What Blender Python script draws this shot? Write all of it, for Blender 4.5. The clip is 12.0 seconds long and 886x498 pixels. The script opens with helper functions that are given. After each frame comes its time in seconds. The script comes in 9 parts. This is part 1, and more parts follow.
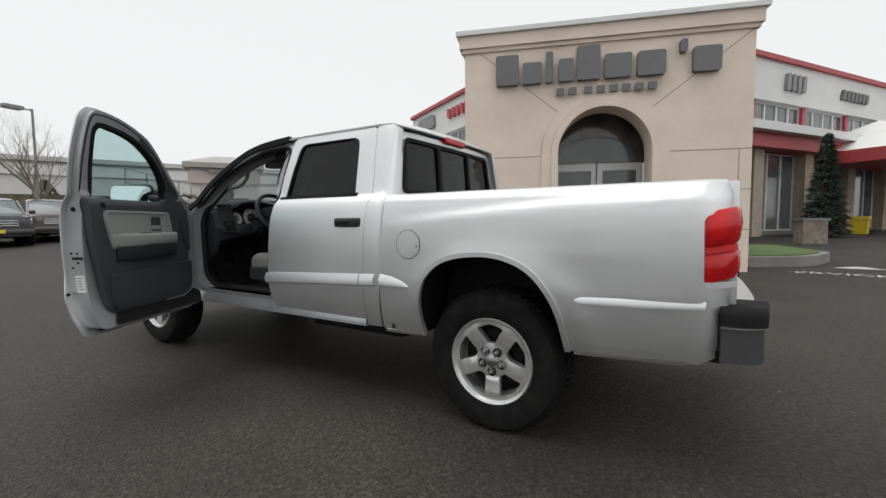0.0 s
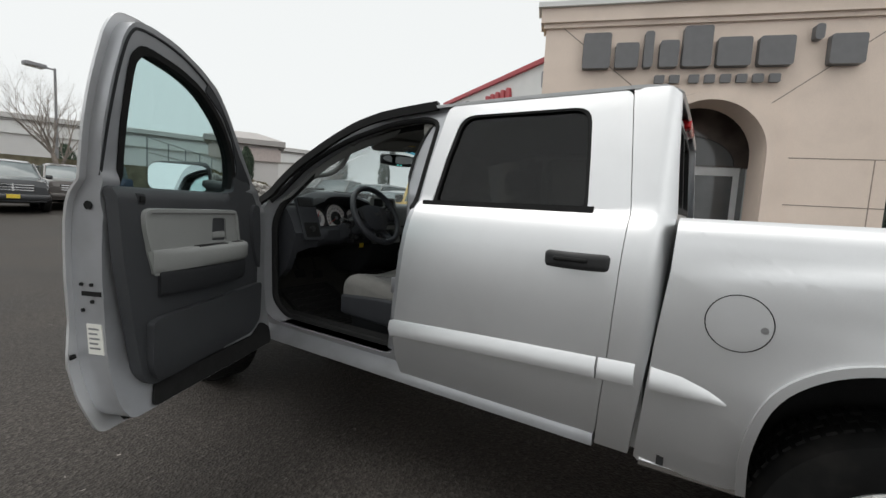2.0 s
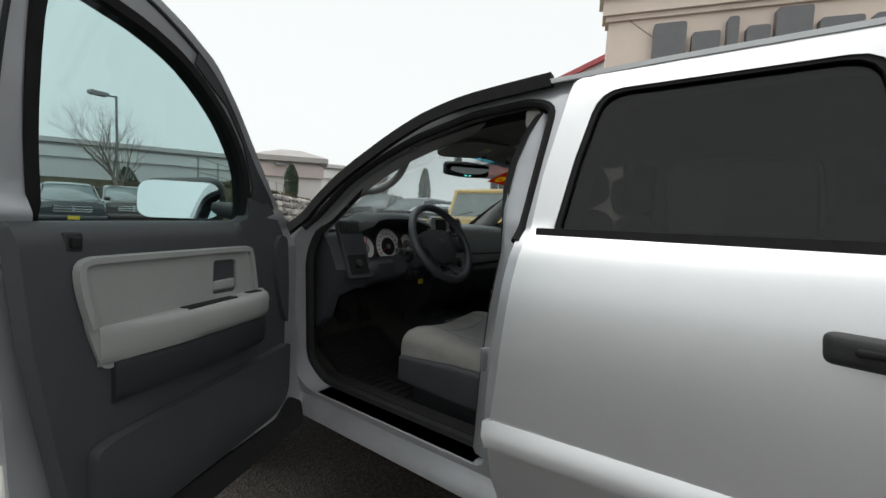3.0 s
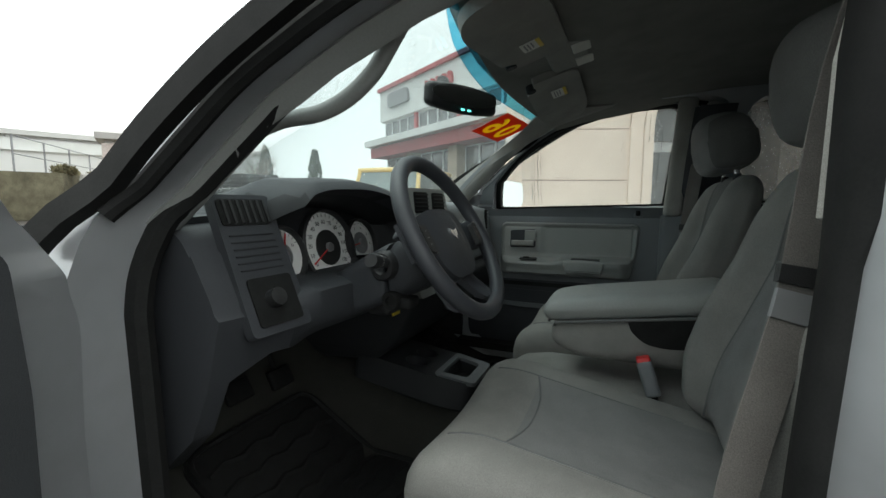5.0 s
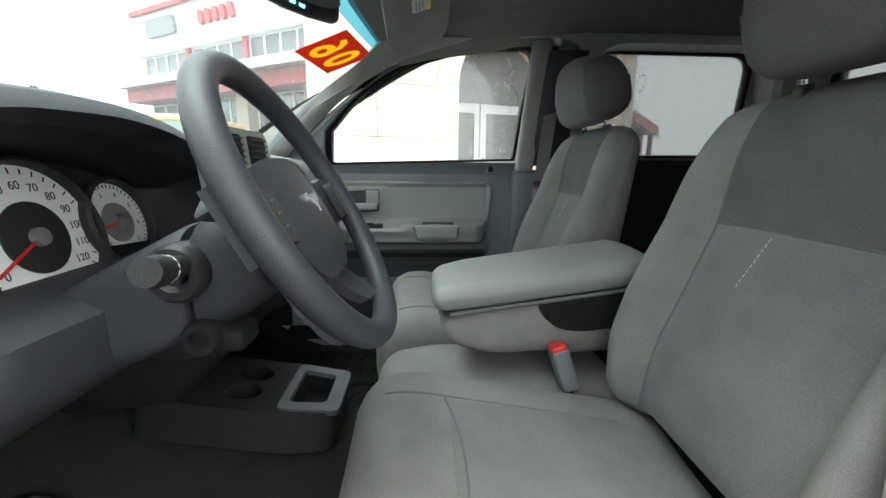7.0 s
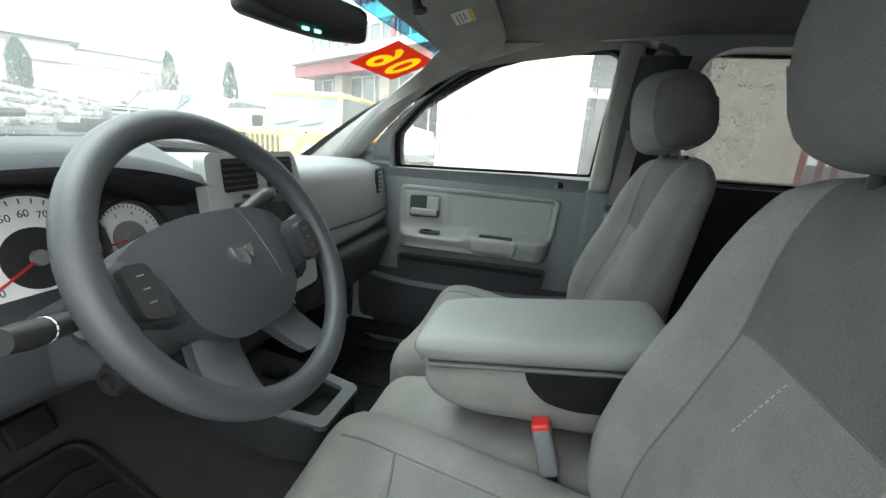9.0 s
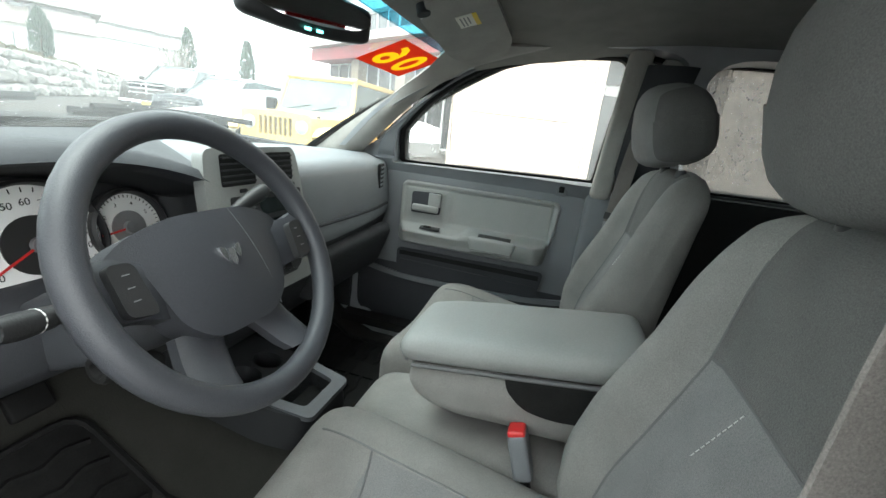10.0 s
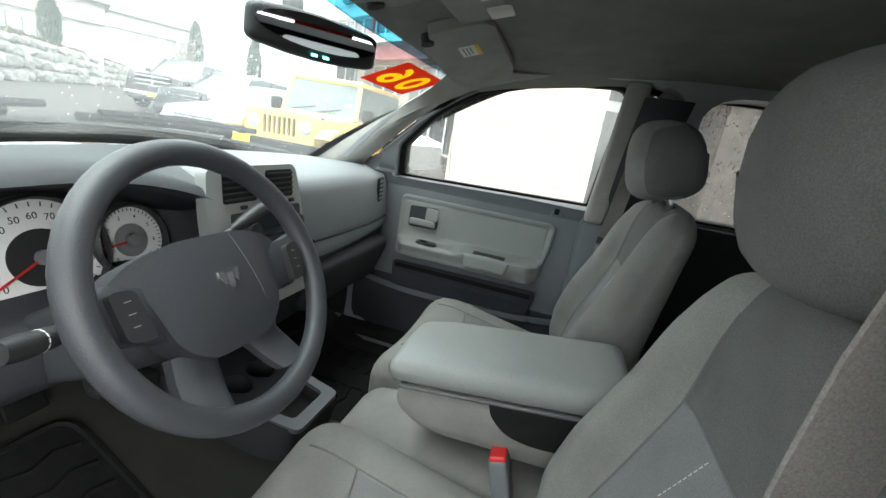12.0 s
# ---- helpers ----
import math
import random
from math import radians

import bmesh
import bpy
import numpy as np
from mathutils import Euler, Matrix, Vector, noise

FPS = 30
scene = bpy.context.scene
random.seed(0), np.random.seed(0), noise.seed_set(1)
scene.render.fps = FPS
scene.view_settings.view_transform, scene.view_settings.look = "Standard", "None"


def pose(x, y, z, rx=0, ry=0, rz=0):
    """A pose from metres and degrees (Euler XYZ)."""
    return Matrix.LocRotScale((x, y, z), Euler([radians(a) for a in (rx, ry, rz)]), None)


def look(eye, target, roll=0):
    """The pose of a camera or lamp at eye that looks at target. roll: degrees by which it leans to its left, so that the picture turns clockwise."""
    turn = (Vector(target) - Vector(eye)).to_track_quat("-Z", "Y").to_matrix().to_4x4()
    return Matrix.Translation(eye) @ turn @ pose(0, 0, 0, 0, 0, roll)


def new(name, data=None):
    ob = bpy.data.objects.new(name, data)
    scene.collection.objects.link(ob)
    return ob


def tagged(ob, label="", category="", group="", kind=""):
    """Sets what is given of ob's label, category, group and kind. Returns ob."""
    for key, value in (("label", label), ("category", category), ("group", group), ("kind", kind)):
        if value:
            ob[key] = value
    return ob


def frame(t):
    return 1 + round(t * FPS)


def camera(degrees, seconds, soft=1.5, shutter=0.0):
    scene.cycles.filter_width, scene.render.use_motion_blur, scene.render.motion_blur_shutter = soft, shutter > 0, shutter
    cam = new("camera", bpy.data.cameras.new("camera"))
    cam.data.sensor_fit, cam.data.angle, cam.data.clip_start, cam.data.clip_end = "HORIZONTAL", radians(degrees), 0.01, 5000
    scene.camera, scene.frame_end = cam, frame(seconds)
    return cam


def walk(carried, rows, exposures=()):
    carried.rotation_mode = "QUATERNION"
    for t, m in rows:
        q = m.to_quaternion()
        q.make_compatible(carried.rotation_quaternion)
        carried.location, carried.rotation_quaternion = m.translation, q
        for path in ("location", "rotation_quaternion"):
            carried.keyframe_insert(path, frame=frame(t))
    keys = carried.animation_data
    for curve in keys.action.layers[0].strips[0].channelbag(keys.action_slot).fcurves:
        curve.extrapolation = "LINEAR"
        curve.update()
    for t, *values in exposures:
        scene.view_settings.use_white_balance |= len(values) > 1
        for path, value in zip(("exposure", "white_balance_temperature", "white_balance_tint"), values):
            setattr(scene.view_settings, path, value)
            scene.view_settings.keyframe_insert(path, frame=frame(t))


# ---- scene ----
cam = camera(92.5, 12.0)
PATH = [
    (0, (-2.789, -0.891, 1.105), (-1.074, 0.129, 0.967), -0.6),
    (0.5, (-2.823, -0.469, 1.121), (-1.079, 0.486, 0.906), -1.4),
    (1, (-2.758, -0.101, 1.147), (-1.039, 0.896, 0.914), 0.7),
    (1.5, (-2.574, 0.238, 1.196), (-0.83, 1.187, 0.956), 0.9),
    (2, (-2.306, 0.532, 1.238), (-0.617, 1.587, 1.049), 3.3),
    (2.5, (-2.062, 0.806, 1.263), (-0.422, 1.94, 1.115), 3.8),
    (2.7, (-1.983, 0.926, 1.286), (-0.359, 2.085, 1.149), 2.9),
    (4.3, (-1.365, 1.667, 1.252), (0.032, 3.084, 1.047), 3.7),
    (4.5, (-1.320, 1.779, 1.249), (0.235, 3.026, 1.082), 1.8),
    (5, (-1.196, 1.910, 1.243), (0.632, 2.693, 1.035), 0.3),
    (5.5, (-1.033, 2.027, 1.223), (0.938, 2.325, 1.057), -0.0),
    (6, (-0.943, 2.112, 1.209), (1.044, 2.075, 0.982), -0.1),
    (6.5, (-0.905, 2.161, 1.202), (1.056, 1.856, 0.952), 0.5),
    (7, (-0.876, 2.115, 1.227), (1.083, 2.022, 0.837), 0.5),
    (7.2, (-0.860, 2.070, 1.240), (1.101, 2.112, 0.848), 0.9),
    (8.8, (-0.773, 1.900, 1.333), (1.105, 2.359, 0.820), 3.4),
    (9, (-0.771, 1.888, 1.339), (1.109, 2.348, 0.836), 4.0),
    (9.5, (-0.766, 1.867, 1.355), (1.103, 2.347, 0.826), 5.0),
    (10, (-0.767, 1.856, 1.371), (1.092, 2.346, 0.820), 6.8),
    (10.5, (-0.769, 1.852, 1.385), (1.091, 2.343, 0.837), 8.8),
    (11, (-0.771, 1.852, 1.396), (1.096, 2.327, 0.858), 9.7),
    (11.5, (-0.774, 1.852, 1.407), (1.097, 2.324, 0.879), 9.7),
    (12, (-0.777, 1.849, 1.417), (1.089, 2.334, 0.886), 9.5),
]
EXPOSURES = [(0.0, 0.47, 6480, 9), (2.7, 0.54, 6450, 8), (4.3, 1.1, 6370, 4), (5.0, 1.44, 6350, 2), (5.5, 1.75, 6370, 1), (6.0, 2.15, 6370, 2), (6.5, 2.52, 6380, 3), (7.2, 2.9, 6380, 4), (8.8, 3.2, 6380, 4), (10.0, 3.16, 6380, 5), (12.0, 3.05, 6410, 6)]
walk(cam, [(t, look(eye, target, roll)) for t, eye, target, roll in PATH], EXPOSURES)

# ---- world, sun, exposure ----
world = bpy.data.worlds.new("overcast")
scene.world = world
world.use_nodes = True
wn, wl = world.node_tree.nodes, world.node_tree.links
wn.clear()
sky = wn.new("ShaderNodeTexSky")
sky.sky_type = "NISHITA"
sky.sun_disc = False
sky.sun_elevation, sky.sun_rotation = radians(38), radians(200)
sky.dust_density = 6.0
grey = wn.new("ShaderNodeHueSaturation")
grey.inputs["Saturation"].default_value = 0.12
lift = wn.new("ShaderNodeMix")
lift.data_type = "RGBA"
lift.inputs[0].default_value = 0.9
lift.inputs[7].default_value = (6.75, 6.85, 6.85, 1)
bgd = wn.new("ShaderNodeBackground")
bgd.inputs["Strength"].default_value = 0.1
wout = wn.new("ShaderNodeOutputWorld")
wl.new(sky.outputs[0], grey.inputs["Color"])
wl.new(grey.outputs[0], lift.inputs[6])
wl.new(lift.outputs[2], bgd.inputs["Color"])
wl.new(bgd.outputs[0], wout.inputs["Surface"])

sun_data = bpy.data.lights.new("sun", "SUN")
sun_data.energy, sun_data.angle, sun_data.color = 1.2, radians(55), (1.0, 0.97, 0.93)
sun = new("sun", sun_data)
sun.matrix_world = look((0, 0, 30), (3, -7, 0))


# ---- materials ----
def mat(name, color, rough=0.5, metal=0.0, vary=0.12, scale=8.0, fine=0.0, fine_scale=300.0, bump=0.0, bump_scale=200.0, coat=0.0, spec=0.5, dirt=None, dirt_amount=0.0, dirt_scale=3.0, island=0.0, rnd=0.0):
    """A surface with colour variation at two scales, fine relief and, if asked for, dirt."""
    m = bpy.data.materials.new(name)
    m.use_nodes = True
    nt = m.node_tree
    n, l = nt.nodes, nt.links
    b = n["Principled BSDF"]
    b.inputs["Roughness"].default_value, b.inputs["Metallic"].default_value = rough, metal
    b.inputs["Coat Weight"].default_value = coat
    b.inputs["Coat Roughness"].default_value = 0.08
    b.inputs["Specular IOR Level"].default_value = spec
    geo = n.new("ShaderNodeTexCoord")
    big = n.new("ShaderNodeTexNoise")
    big.inputs["Scale"].default_value, big.inputs["Detail"].default_value = scale, 5
    l.new(geo.outputs["Object"], big.inputs["Vector"])
    ramp = n.new("ShaderNodeMapRange")
    ramp.inputs["To Min"].default_value, ramp.inputs["To Max"].default_value = 1 - vary, 1 + vary
    ramp.inputs["From Min"].default_value, ramp.inputs["From Max"].default_value = 0.3, 0.7
    l.new(big.outputs[0], ramp.inputs[0])
    value = ramp.outputs[0]

    def times(a, lo, hi, fmin=0.25, fmax=0.75):
        r = n.new("ShaderNodeMapRange")
        r.inputs["From Min"].default_value, r.inputs["From Max"].default_value = fmin, fmax
        r.inputs["To Min"].default_value, r.inputs["To Max"].default_value = lo, hi
        l.new(a, r.inputs[0])
        k = n.new("ShaderNodeMath")
        k.operation = "MULTIPLY"
        l.new(value, k.inputs[0])
        l.new(r.outputs[0], k.inputs[1])
        return k.outputs[0]

    if fine:
        small = n.new("ShaderNodeTexNoise")
        small.inputs["Scale"].default_value, small.inputs["Detail"].default_value = fine_scale, 2
        l.new(geo.outputs["Object"], small.inputs["Vector"])
        value = times(small.outputs[0], 1 - fine, 1 + fine)
    if rnd:
        info = n.new("ShaderNodeObjectInfo")
        value = times(info.outputs["Random"], 1 - rnd, 1 + rnd, 0, 1)
    if island:
        gi = n.new("ShaderNodeNewGeometry")
        value = times(gi.outputs["Random Per Island"], 1 - island, 1 + island, 0, 1)
    vm = n.new("ShaderNodeVectorMath")
    vm.operation = "SCALE"
    vm.inputs[0].default_value = color
    l.new(value, vm.inputs["Scale"])
    out = vm.outputs[0]
    if dirt:
        d = n.new("ShaderNodeTexNoise")
        d.inputs["Scale"].default_value, d.inputs["Detail"].default_value = dirt_scale, 8
        l.new(geo.outputs["Object"], d.inputs["Vector"])
        r = n.new("ShaderNodeMapRange")
        r.inputs["From Min"].default_value, r.inputs["From Max"].default_value = 0.45, 0.75
        r.inputs["To Max"].default_value = dirt_amount
        l.new(d.outputs[0], r.inputs[0])
        mx = n.new("ShaderNodeMix")
        mx.data_type = "RGBA"
        mx.inputs[7].default_value = (*dirt, 1)
        l.new(r.outputs[0], mx.inputs[0])
        l.new(out, mx.inputs[6])
        out = mx.outputs[2]
    l.new(out, b.inputs["Base Color"])
    if bump:
        t = n.new("ShaderNodeTexNoise")
        t.inputs["Scale"].default_value, t.inputs["Detail"].default_value = bump_scale, 3
        l.new(geo.outputs["Object"], t.inputs["Vector"])
        bp = n.new("ShaderNodeBump")
        bp.inputs["Strength"].default_value, bp.inputs["Distance"].default_value = bump, 0.002
        l.new(t.outputs[0], bp.inputs["Height"])
        l.new(bp.outputs[0], b.inputs["Normal"])
    return m


def pane_mat(name, tint, gloss=0.02, film=0.0):
    """Clear sheet glass: what is behind it shows tinted, and it mirrors by its angle."""
    m = bpy.data.materials.new(name)
    m.use_nodes = True
    n, l = m.node_tree.nodes, m.node_tree.links
    n.clear()
    tr, gl, mix, fr, pw, out = (n.new("ShaderNode" + k) for k in ("BsdfTransparent", "BsdfGlossy", "MixShader", "LayerWeight", "Math", "OutputMaterial"))
    tr.inputs["Color"].default_value = (*tint, 1)
    gl.inputs["Roughness"].default_value = gloss
    fr.inputs["Blend"].default_value = 0.5
    pw.operation = "MULTIPLY_ADD"
    five = n.new("ShaderNodeMath")
    five.operation = "POWER"
    five.inputs[1].default_value = 4.5
    l.new(fr.outputs["Facing"], five.inputs[0])
    l.new(five.outputs[0], pw.inputs[0])
    pw.inputs[1].default_value, pw.inputs[2].default_value = 0.6, 0.035
    l.new(pw.outputs[0], mix.inputs[0])
    l.new(tr.outputs[0], mix.inputs[1])
    l.new(gl.outputs[0], mix.inputs[2])
    last = mix.outputs[0]
    if film:                     # a pale scattering veil: rain film on clear panes, stand-in reflections on privacy glass
        tl, veil = n.new("ShaderNodeBsdfTranslucent"), n.new("ShaderNodeMixShader")
        tl.inputs["Color"].default_value = (0.9, 0.92, 0.92, 1)
        veil.inputs[0].default_value = film
        l.new(last, veil.inputs[1])
        l.new(tl.outputs[0], veil.inputs[2])
        last = veil.outputs[0]
    l.new(last, out.inputs["Surface"])
    return m


def glow_mat(name, color, strength):
    m = mat(name, color, 0.4)
    b = m.node_tree.nodes["Principled BSDF"]
    b.inputs["Emission Color"].default_value = (*color, 1)
    b.inputs["Emission Strength"].default_value = strength
    return m


def asphalt_mat():
    m = bpy.data.materials.new("asphalt")
    m.use_nodes = True
    n, l = m.node_tree.nodes, m.node_tree.links
    b = n["Principled BSDF"]
    b.inputs["Specular IOR Level"].default_value = 0.22
    geo = n.new("ShaderNodeTexCoord")
    stones = n.new("ShaderNodeTexVoronoi")
    stones.inputs["Scale"].default_value = 85
    speck = n.new("ShaderNodeTexNoise")
    speck.inputs["Scale"].default_value, speck.inputs["Detail"].default_value = 42, 6
    worn = n.new("ShaderNodeTexNoise")
    worn.inputs["Scale"].default_value, worn.inputs["Detail"].default_value = 0.7, 6
    for t in (stones, speck, worn):
        l.new(geo.outputs["Object"], t.inputs["Vector"])
    ramp = n.new("ShaderNodeValToRGB")
    e = ramp.color_ramp.elements
    e[0].position, e[0].color = 0.0, (0.022, 0.0185, 0.016, 1)
    e[1].position, e[1].color = 1.0, (0.26, 0.24, 0.22, 1)
    for p, c in ((0.62, (0.039, 0.034, 0.030)), (0.9, (0.056, 0.050, 0.045)), (0.965, (0.075, 0.068, 0.062))):
        k = e.new(p)
        k.color = (*c, 1)
    l.new(stones.outputs["Color"], ramp.inputs[0])
    patch = n.new("ShaderNodeMapRange")
    patch.inputs["From Min"].default_value, patch.inputs["From Max"].default_value = 0.3, 0.7
    patch.inputs["To Min"].default_value, patch.inputs["To Max"].default_value = 0.75, 1.5
    l.new(worn.outputs[0], patch.inputs[0])
    grain = n.new("ShaderNodeMapRange")
    grain.inputs["From Min"].default_value, grain.inputs["From Max"].default_value = 0.3, 0.7
    grain.inputs["To Min"].default_value, grain.inputs["To Max"].default_value = 0.6, 1.4
    l.new(speck.outputs[0], grain.inputs[0])
    k = n.new("ShaderNodeMath")
    k.operation = "MULTIPLY"
    l.new(patch.outputs[0], k.inputs[0])
    l.new(grain.outputs[0], k.inputs[1])
    vm = n.new("ShaderNodeVectorMath")
    vm.operation = "SCALE"
    l.new(ramp.outputs[0], vm.inputs[0])
    l.new(k.outputs[0], vm.inputs["Scale"])
    l.new(vm.outputs[0], b.inputs["Base Color"])
    rr = n.new("ShaderNodeMapRange")
    rr.inputs["To Min"].default_value, rr.inputs["To Max"].default_value = 0.5, 0.85
    l.new(worn.outputs[0], rr.inputs[0])
    l.new(rr.outputs[0], b.inputs["Roughness"])
    bp = n.new("ShaderNodeBump")
    bp.inputs["Strength"].default_value, bp.inputs["Distance"].default_value = 0.9, 0.006
    l.new(stones.outputs["Distance"], bp.inputs["Height"])
    l.new(bp.outputs[0], b.inputs["Normal"])
    return m


def cloth_mat(name, color, weave=900.0):
    m = mat(name, color, 0.95, vary=0.10, scale=14, fine=0.22, fine_scale=700, bump=0.5, bump_scale=weave, spec=0.15)
    b = m.node_tree.nodes["Principled BSDF"]
    b.inputs["Sheen Weight"].default_value = 0.06
    return m


SILVER = mat("silver_paint", (0.70, 0.705, 0.715), 0.42, 0.80, 0.03, 1.5, fine=0.05, fine_scale=900, coat=0.3, dirt=(0.34, 0.33, 0.32), dirt_amount=0.10, dirt_scale=5)
# body silver on a darker base, the jambs' shade put into it, plus dirt
JAMB = mat("silver_jamb_shaded", (0.44, 0.45, 0.47), 0.36, 0.6, 0.05, 4, coat=0.3, dirt=(0.22, 0.21, 0.20), dirt_amount=0.25, dirt_scale=9)
BLACK = mat("black_rubber", (0.010, 0.010, 0.010), 0.7, spec=0.2, vary=0.2, scale=30, fine=0.2)
TRIM = mat("black_plastic", (0.022, 0.022, 0.023), 0.45, spec=0.35, vary=0.15, scale=20, bump=0.3, bump_scale=500)
TYRE = mat("tyre_rubber", (0.007, 0.007, 0.007), 0.85, spec=0.2, vary=0.2, scale=18, dirt=(0.03, 0.027, 0.025), dirt_amount=0.5, dirt_scale=12)
ALLOY = mat("alloy", (0.80, 0.80, 0.80), 0.32, 0.85, 0.05, 10, dirt=(0.12, 0.10, 0.08), dirt_amount=0.25, dirt_scale=20)
CHROME = mat("chrome", (0.75, 0.75, 0.76), 0.12, 1.0, 0.03, 10)
STEEL = mat("steel", (0.42, 0.42, 0.43), 0.35, 1.0, 0.1, 20)
SLATE = mat("slate_plastic", (0.140, 0.149, 0.158), 0.55, vary=0.06, scale=6, fine=0.08, fine_scale=500, bump=0.35, bump_scale=650)
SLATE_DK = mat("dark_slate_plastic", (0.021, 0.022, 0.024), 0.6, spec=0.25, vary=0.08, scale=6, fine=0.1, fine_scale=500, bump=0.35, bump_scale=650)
# slate with shade put into its base colour; also serves darker trim
SLATE_MID = mat("dim_slate_plastic", (0.036, 0.038, 0.043), 0.55, spec=0.28, vary=0.08, scale=6, fine=0.1, fine_scale=500, bump=0.35, bump_scale=650)
# shaded copy of the slate trim, for the open driver's door
DOOR_SHADED = mat("shaded_door_trim", (0.042, 0.044, 0.048), 0.5, spec=0.4, vary=0.08, scale=6, fine=0.1, fine_scale=500, bump=0.35, bump_scale=650)
PEWTER = mat("pale_grey_plastic", (0.245, 0.25, 0.243), 0.55, vary=0.05, scale=6, fine=0.06, bump=0.3, bump_scale=650)
CLOTH = cloth_mat("grey_seat_cloth", (0.200, 0.195, 0.185))
CLOTH_IN = cloth_mat("ribbed_seat_cloth", (0.170, 0.169, 0.167), 420)
CLOTH_DK = cloth_mat("dark_seat_cloth", (0.108, 0.107, 0.104), 420)
LINER = cloth_mat("headliner_cloth", (0.31, 0.30, 0.28))
HEADLINER = cloth_mat("woven_headliner", (0.205, 0.20, 0.186))
CARPET = cloth_mat("dark_carpet", (0.026, 0.026, 0.023), 250)
RIM = mat("slate_wheel_rim", (0.040, 0.042, 0.049), 0.48, vary=0.06, scale=6, fine=0.1, fine_scale=420, bump=0.28, bump_scale=620)
BELT = cloth_mat("belt_webbing", (0.15, 0.138, 0.130), 500)
SEAM = mat("seam_thread", (0.12, 0.12, 0.12), 0.9)
BADGE = mat("bright_badge", (0.72, 0.73, 0.75), 0.16, 0.9, 0.02)
SEAM_LT = mat("pale_thread", (0.5, 0.49, 0.47), 0.9)
DIAL = mat("white_dial", (0.74, 0.74, 0.73), 0.5, vary=0.03)
INK = mat("black_ink", (0.02, 0.02, 0.02), 0.5)
RED = mat("red_plastic", (0.55, 0.02, 0.02), 0.4)
LENS_RED = mat("red_lens", (0.48, 0.008, 0.010), 0.18, vary=0.35, scale=14, coat=0.25, spec=0.3)
YELLOW = mat("yellow_label", (0.75, 0.55, 0.05), 0.5)
PAPER = mat("white_label", (0.72, 0.71, 0.66), 0.6, vary=0.06)
GLASS = pane_mat("clear_glass", (0.86, 0.88, 0.87), film=0.04)
GLASS_WET = pane_mat("wet_screen_glass", (0.80, 0.84, 0.84), film=0.026)
GLASS_DOOR = pane_mat("green_glass", (0.72, 0.82, 0.82))
# the veil greys this glass in place of what it would mirror
GLASS_DARK = pane_mat("privacy_glass", (0.30, 0.31, 0.31), film=0.045)
GLASS_BLUE = pane_mat("blue_shade_band", (0.30, 0.62, 0.72))
MIRROR = mat("mirror", (0.85, 0.87, 0.88), 0.02, 1.0, 0.0)
ASPHALT = asphalt_mat()
STUCCO = mat("beige_stucco", (0.78, 0.655, 0.565), 0.9, vary=0.05, scale=1.2, fine=0.08, fine_scale=120, bump=0.5, bump_scale=160, dirt=(0.36, 0.30, 0.25), dirt_amount=0.18, dirt_scale=1.5)
STUCCO_DK = mat("beige_groove_shade", (0.30, 0.24, 0.20), 0.9)
LETTER = mat("dark_grey_letter", (0.15, 0.15, 0.155), 0.5, vary=0.06)
WHITE_WALL = mat("white_panel", (0.72, 0.72, 0.71), 0.6, vary=0.04, scale=0.7, dirt=(0.5, 0.49, 0.47), dirt_amount=0.2, dirt_scale=0.8)
RED_TRIM = mat("red_trim", (0.42, 0.06, 0.07), 0.5, vary=0.08, scale=2)
GREY_WALL = mat("grey_cladding", (0.36, 0.34, 0.33), 0.8, vary=0.08, scale=0.4)
TAN_WALL = mat("tan_block", (0.40, 0.33, 0.26), 0.85, vary=0.12, scale=3, bump=0.5, bump_scale=40)
ALU = mat("white_aluminium", (0.68, 0.69, 0.70), 0.4, vary=0.04)
# grey-blue base colour carries the overcast sky mirrored in the panes
SHOP_GLASS = mat("shop_glass", (0.11, 0.115, 0.12), 0.08, vary=0.3, scale=0.8, coat=0.5)
DARK_IN = mat("unlit_inside", (0.05, 0.045, 0.045), 0.8)
GRASS = mat("grass", (0.085, 0.135, 0.04), 0.9, vary=0.3, scale=10, fine=0.4, fine_scale=120)
CONCRETE = mat("concrete", (0.22, 0.21, 0.195), 0.85, vary=0.12, scale=2, fine=0.15, fine_scale=120, bump=0.4, bump_scale=120)
PAINT_LINE = mat("road_paint", (0.62, 0.60, 0.56), 0.8, vary=0.15, scale=6, dirt=(0.12, 0.11, 0.10), dirt_amount=0.7, dirt_scale=9)
BARK = mat("bark", (0.17, 0.145, 0.125), 0.95, vary=0.25, scale=6)
TWIG = mat("twigs", (0.23, 0.20, 0.175), 0.95, vary=0.2, scale=6)
CONIFER = mat("conifer", (0.055, 0.085, 0.055), 0.9, vary=0.25, scale=3, island=0.35)
BRUSH = mat("brown_shrub", (0.17, 0.15, 0.09), 0.9, vary=0.25, scale=3, island=0.35)
ROCK = mat("rock", (0.30, 0.285, 0.265), 0.9, vary=0.22, scale=3, fine=0.2, fine_scale=60, bump=0.6, bump_scale=50, rnd=0.35)
LAMP_GREY = mat("lamp_grey", (0.25, 0.25, 0.26), 0.5, 0.4)
BIN_YELLOW = mat("yellow_bin", (0.62, 0.47, 0.02), 0.5, vary=0.05)
# yellow paint, dulled in its base colour to stand for haze
PAINT_YEL = mat("hazed_yellow_car_paint", (0.70, 0.50, 0.17), 0.3, 0.1, 0.04, 2, coat=0.7)
PAINT_BLK = mat("black_car_paint", (0.03, 0.032, 0.036), 0.25, 0.2, 0.05, 2, coat=0.7)
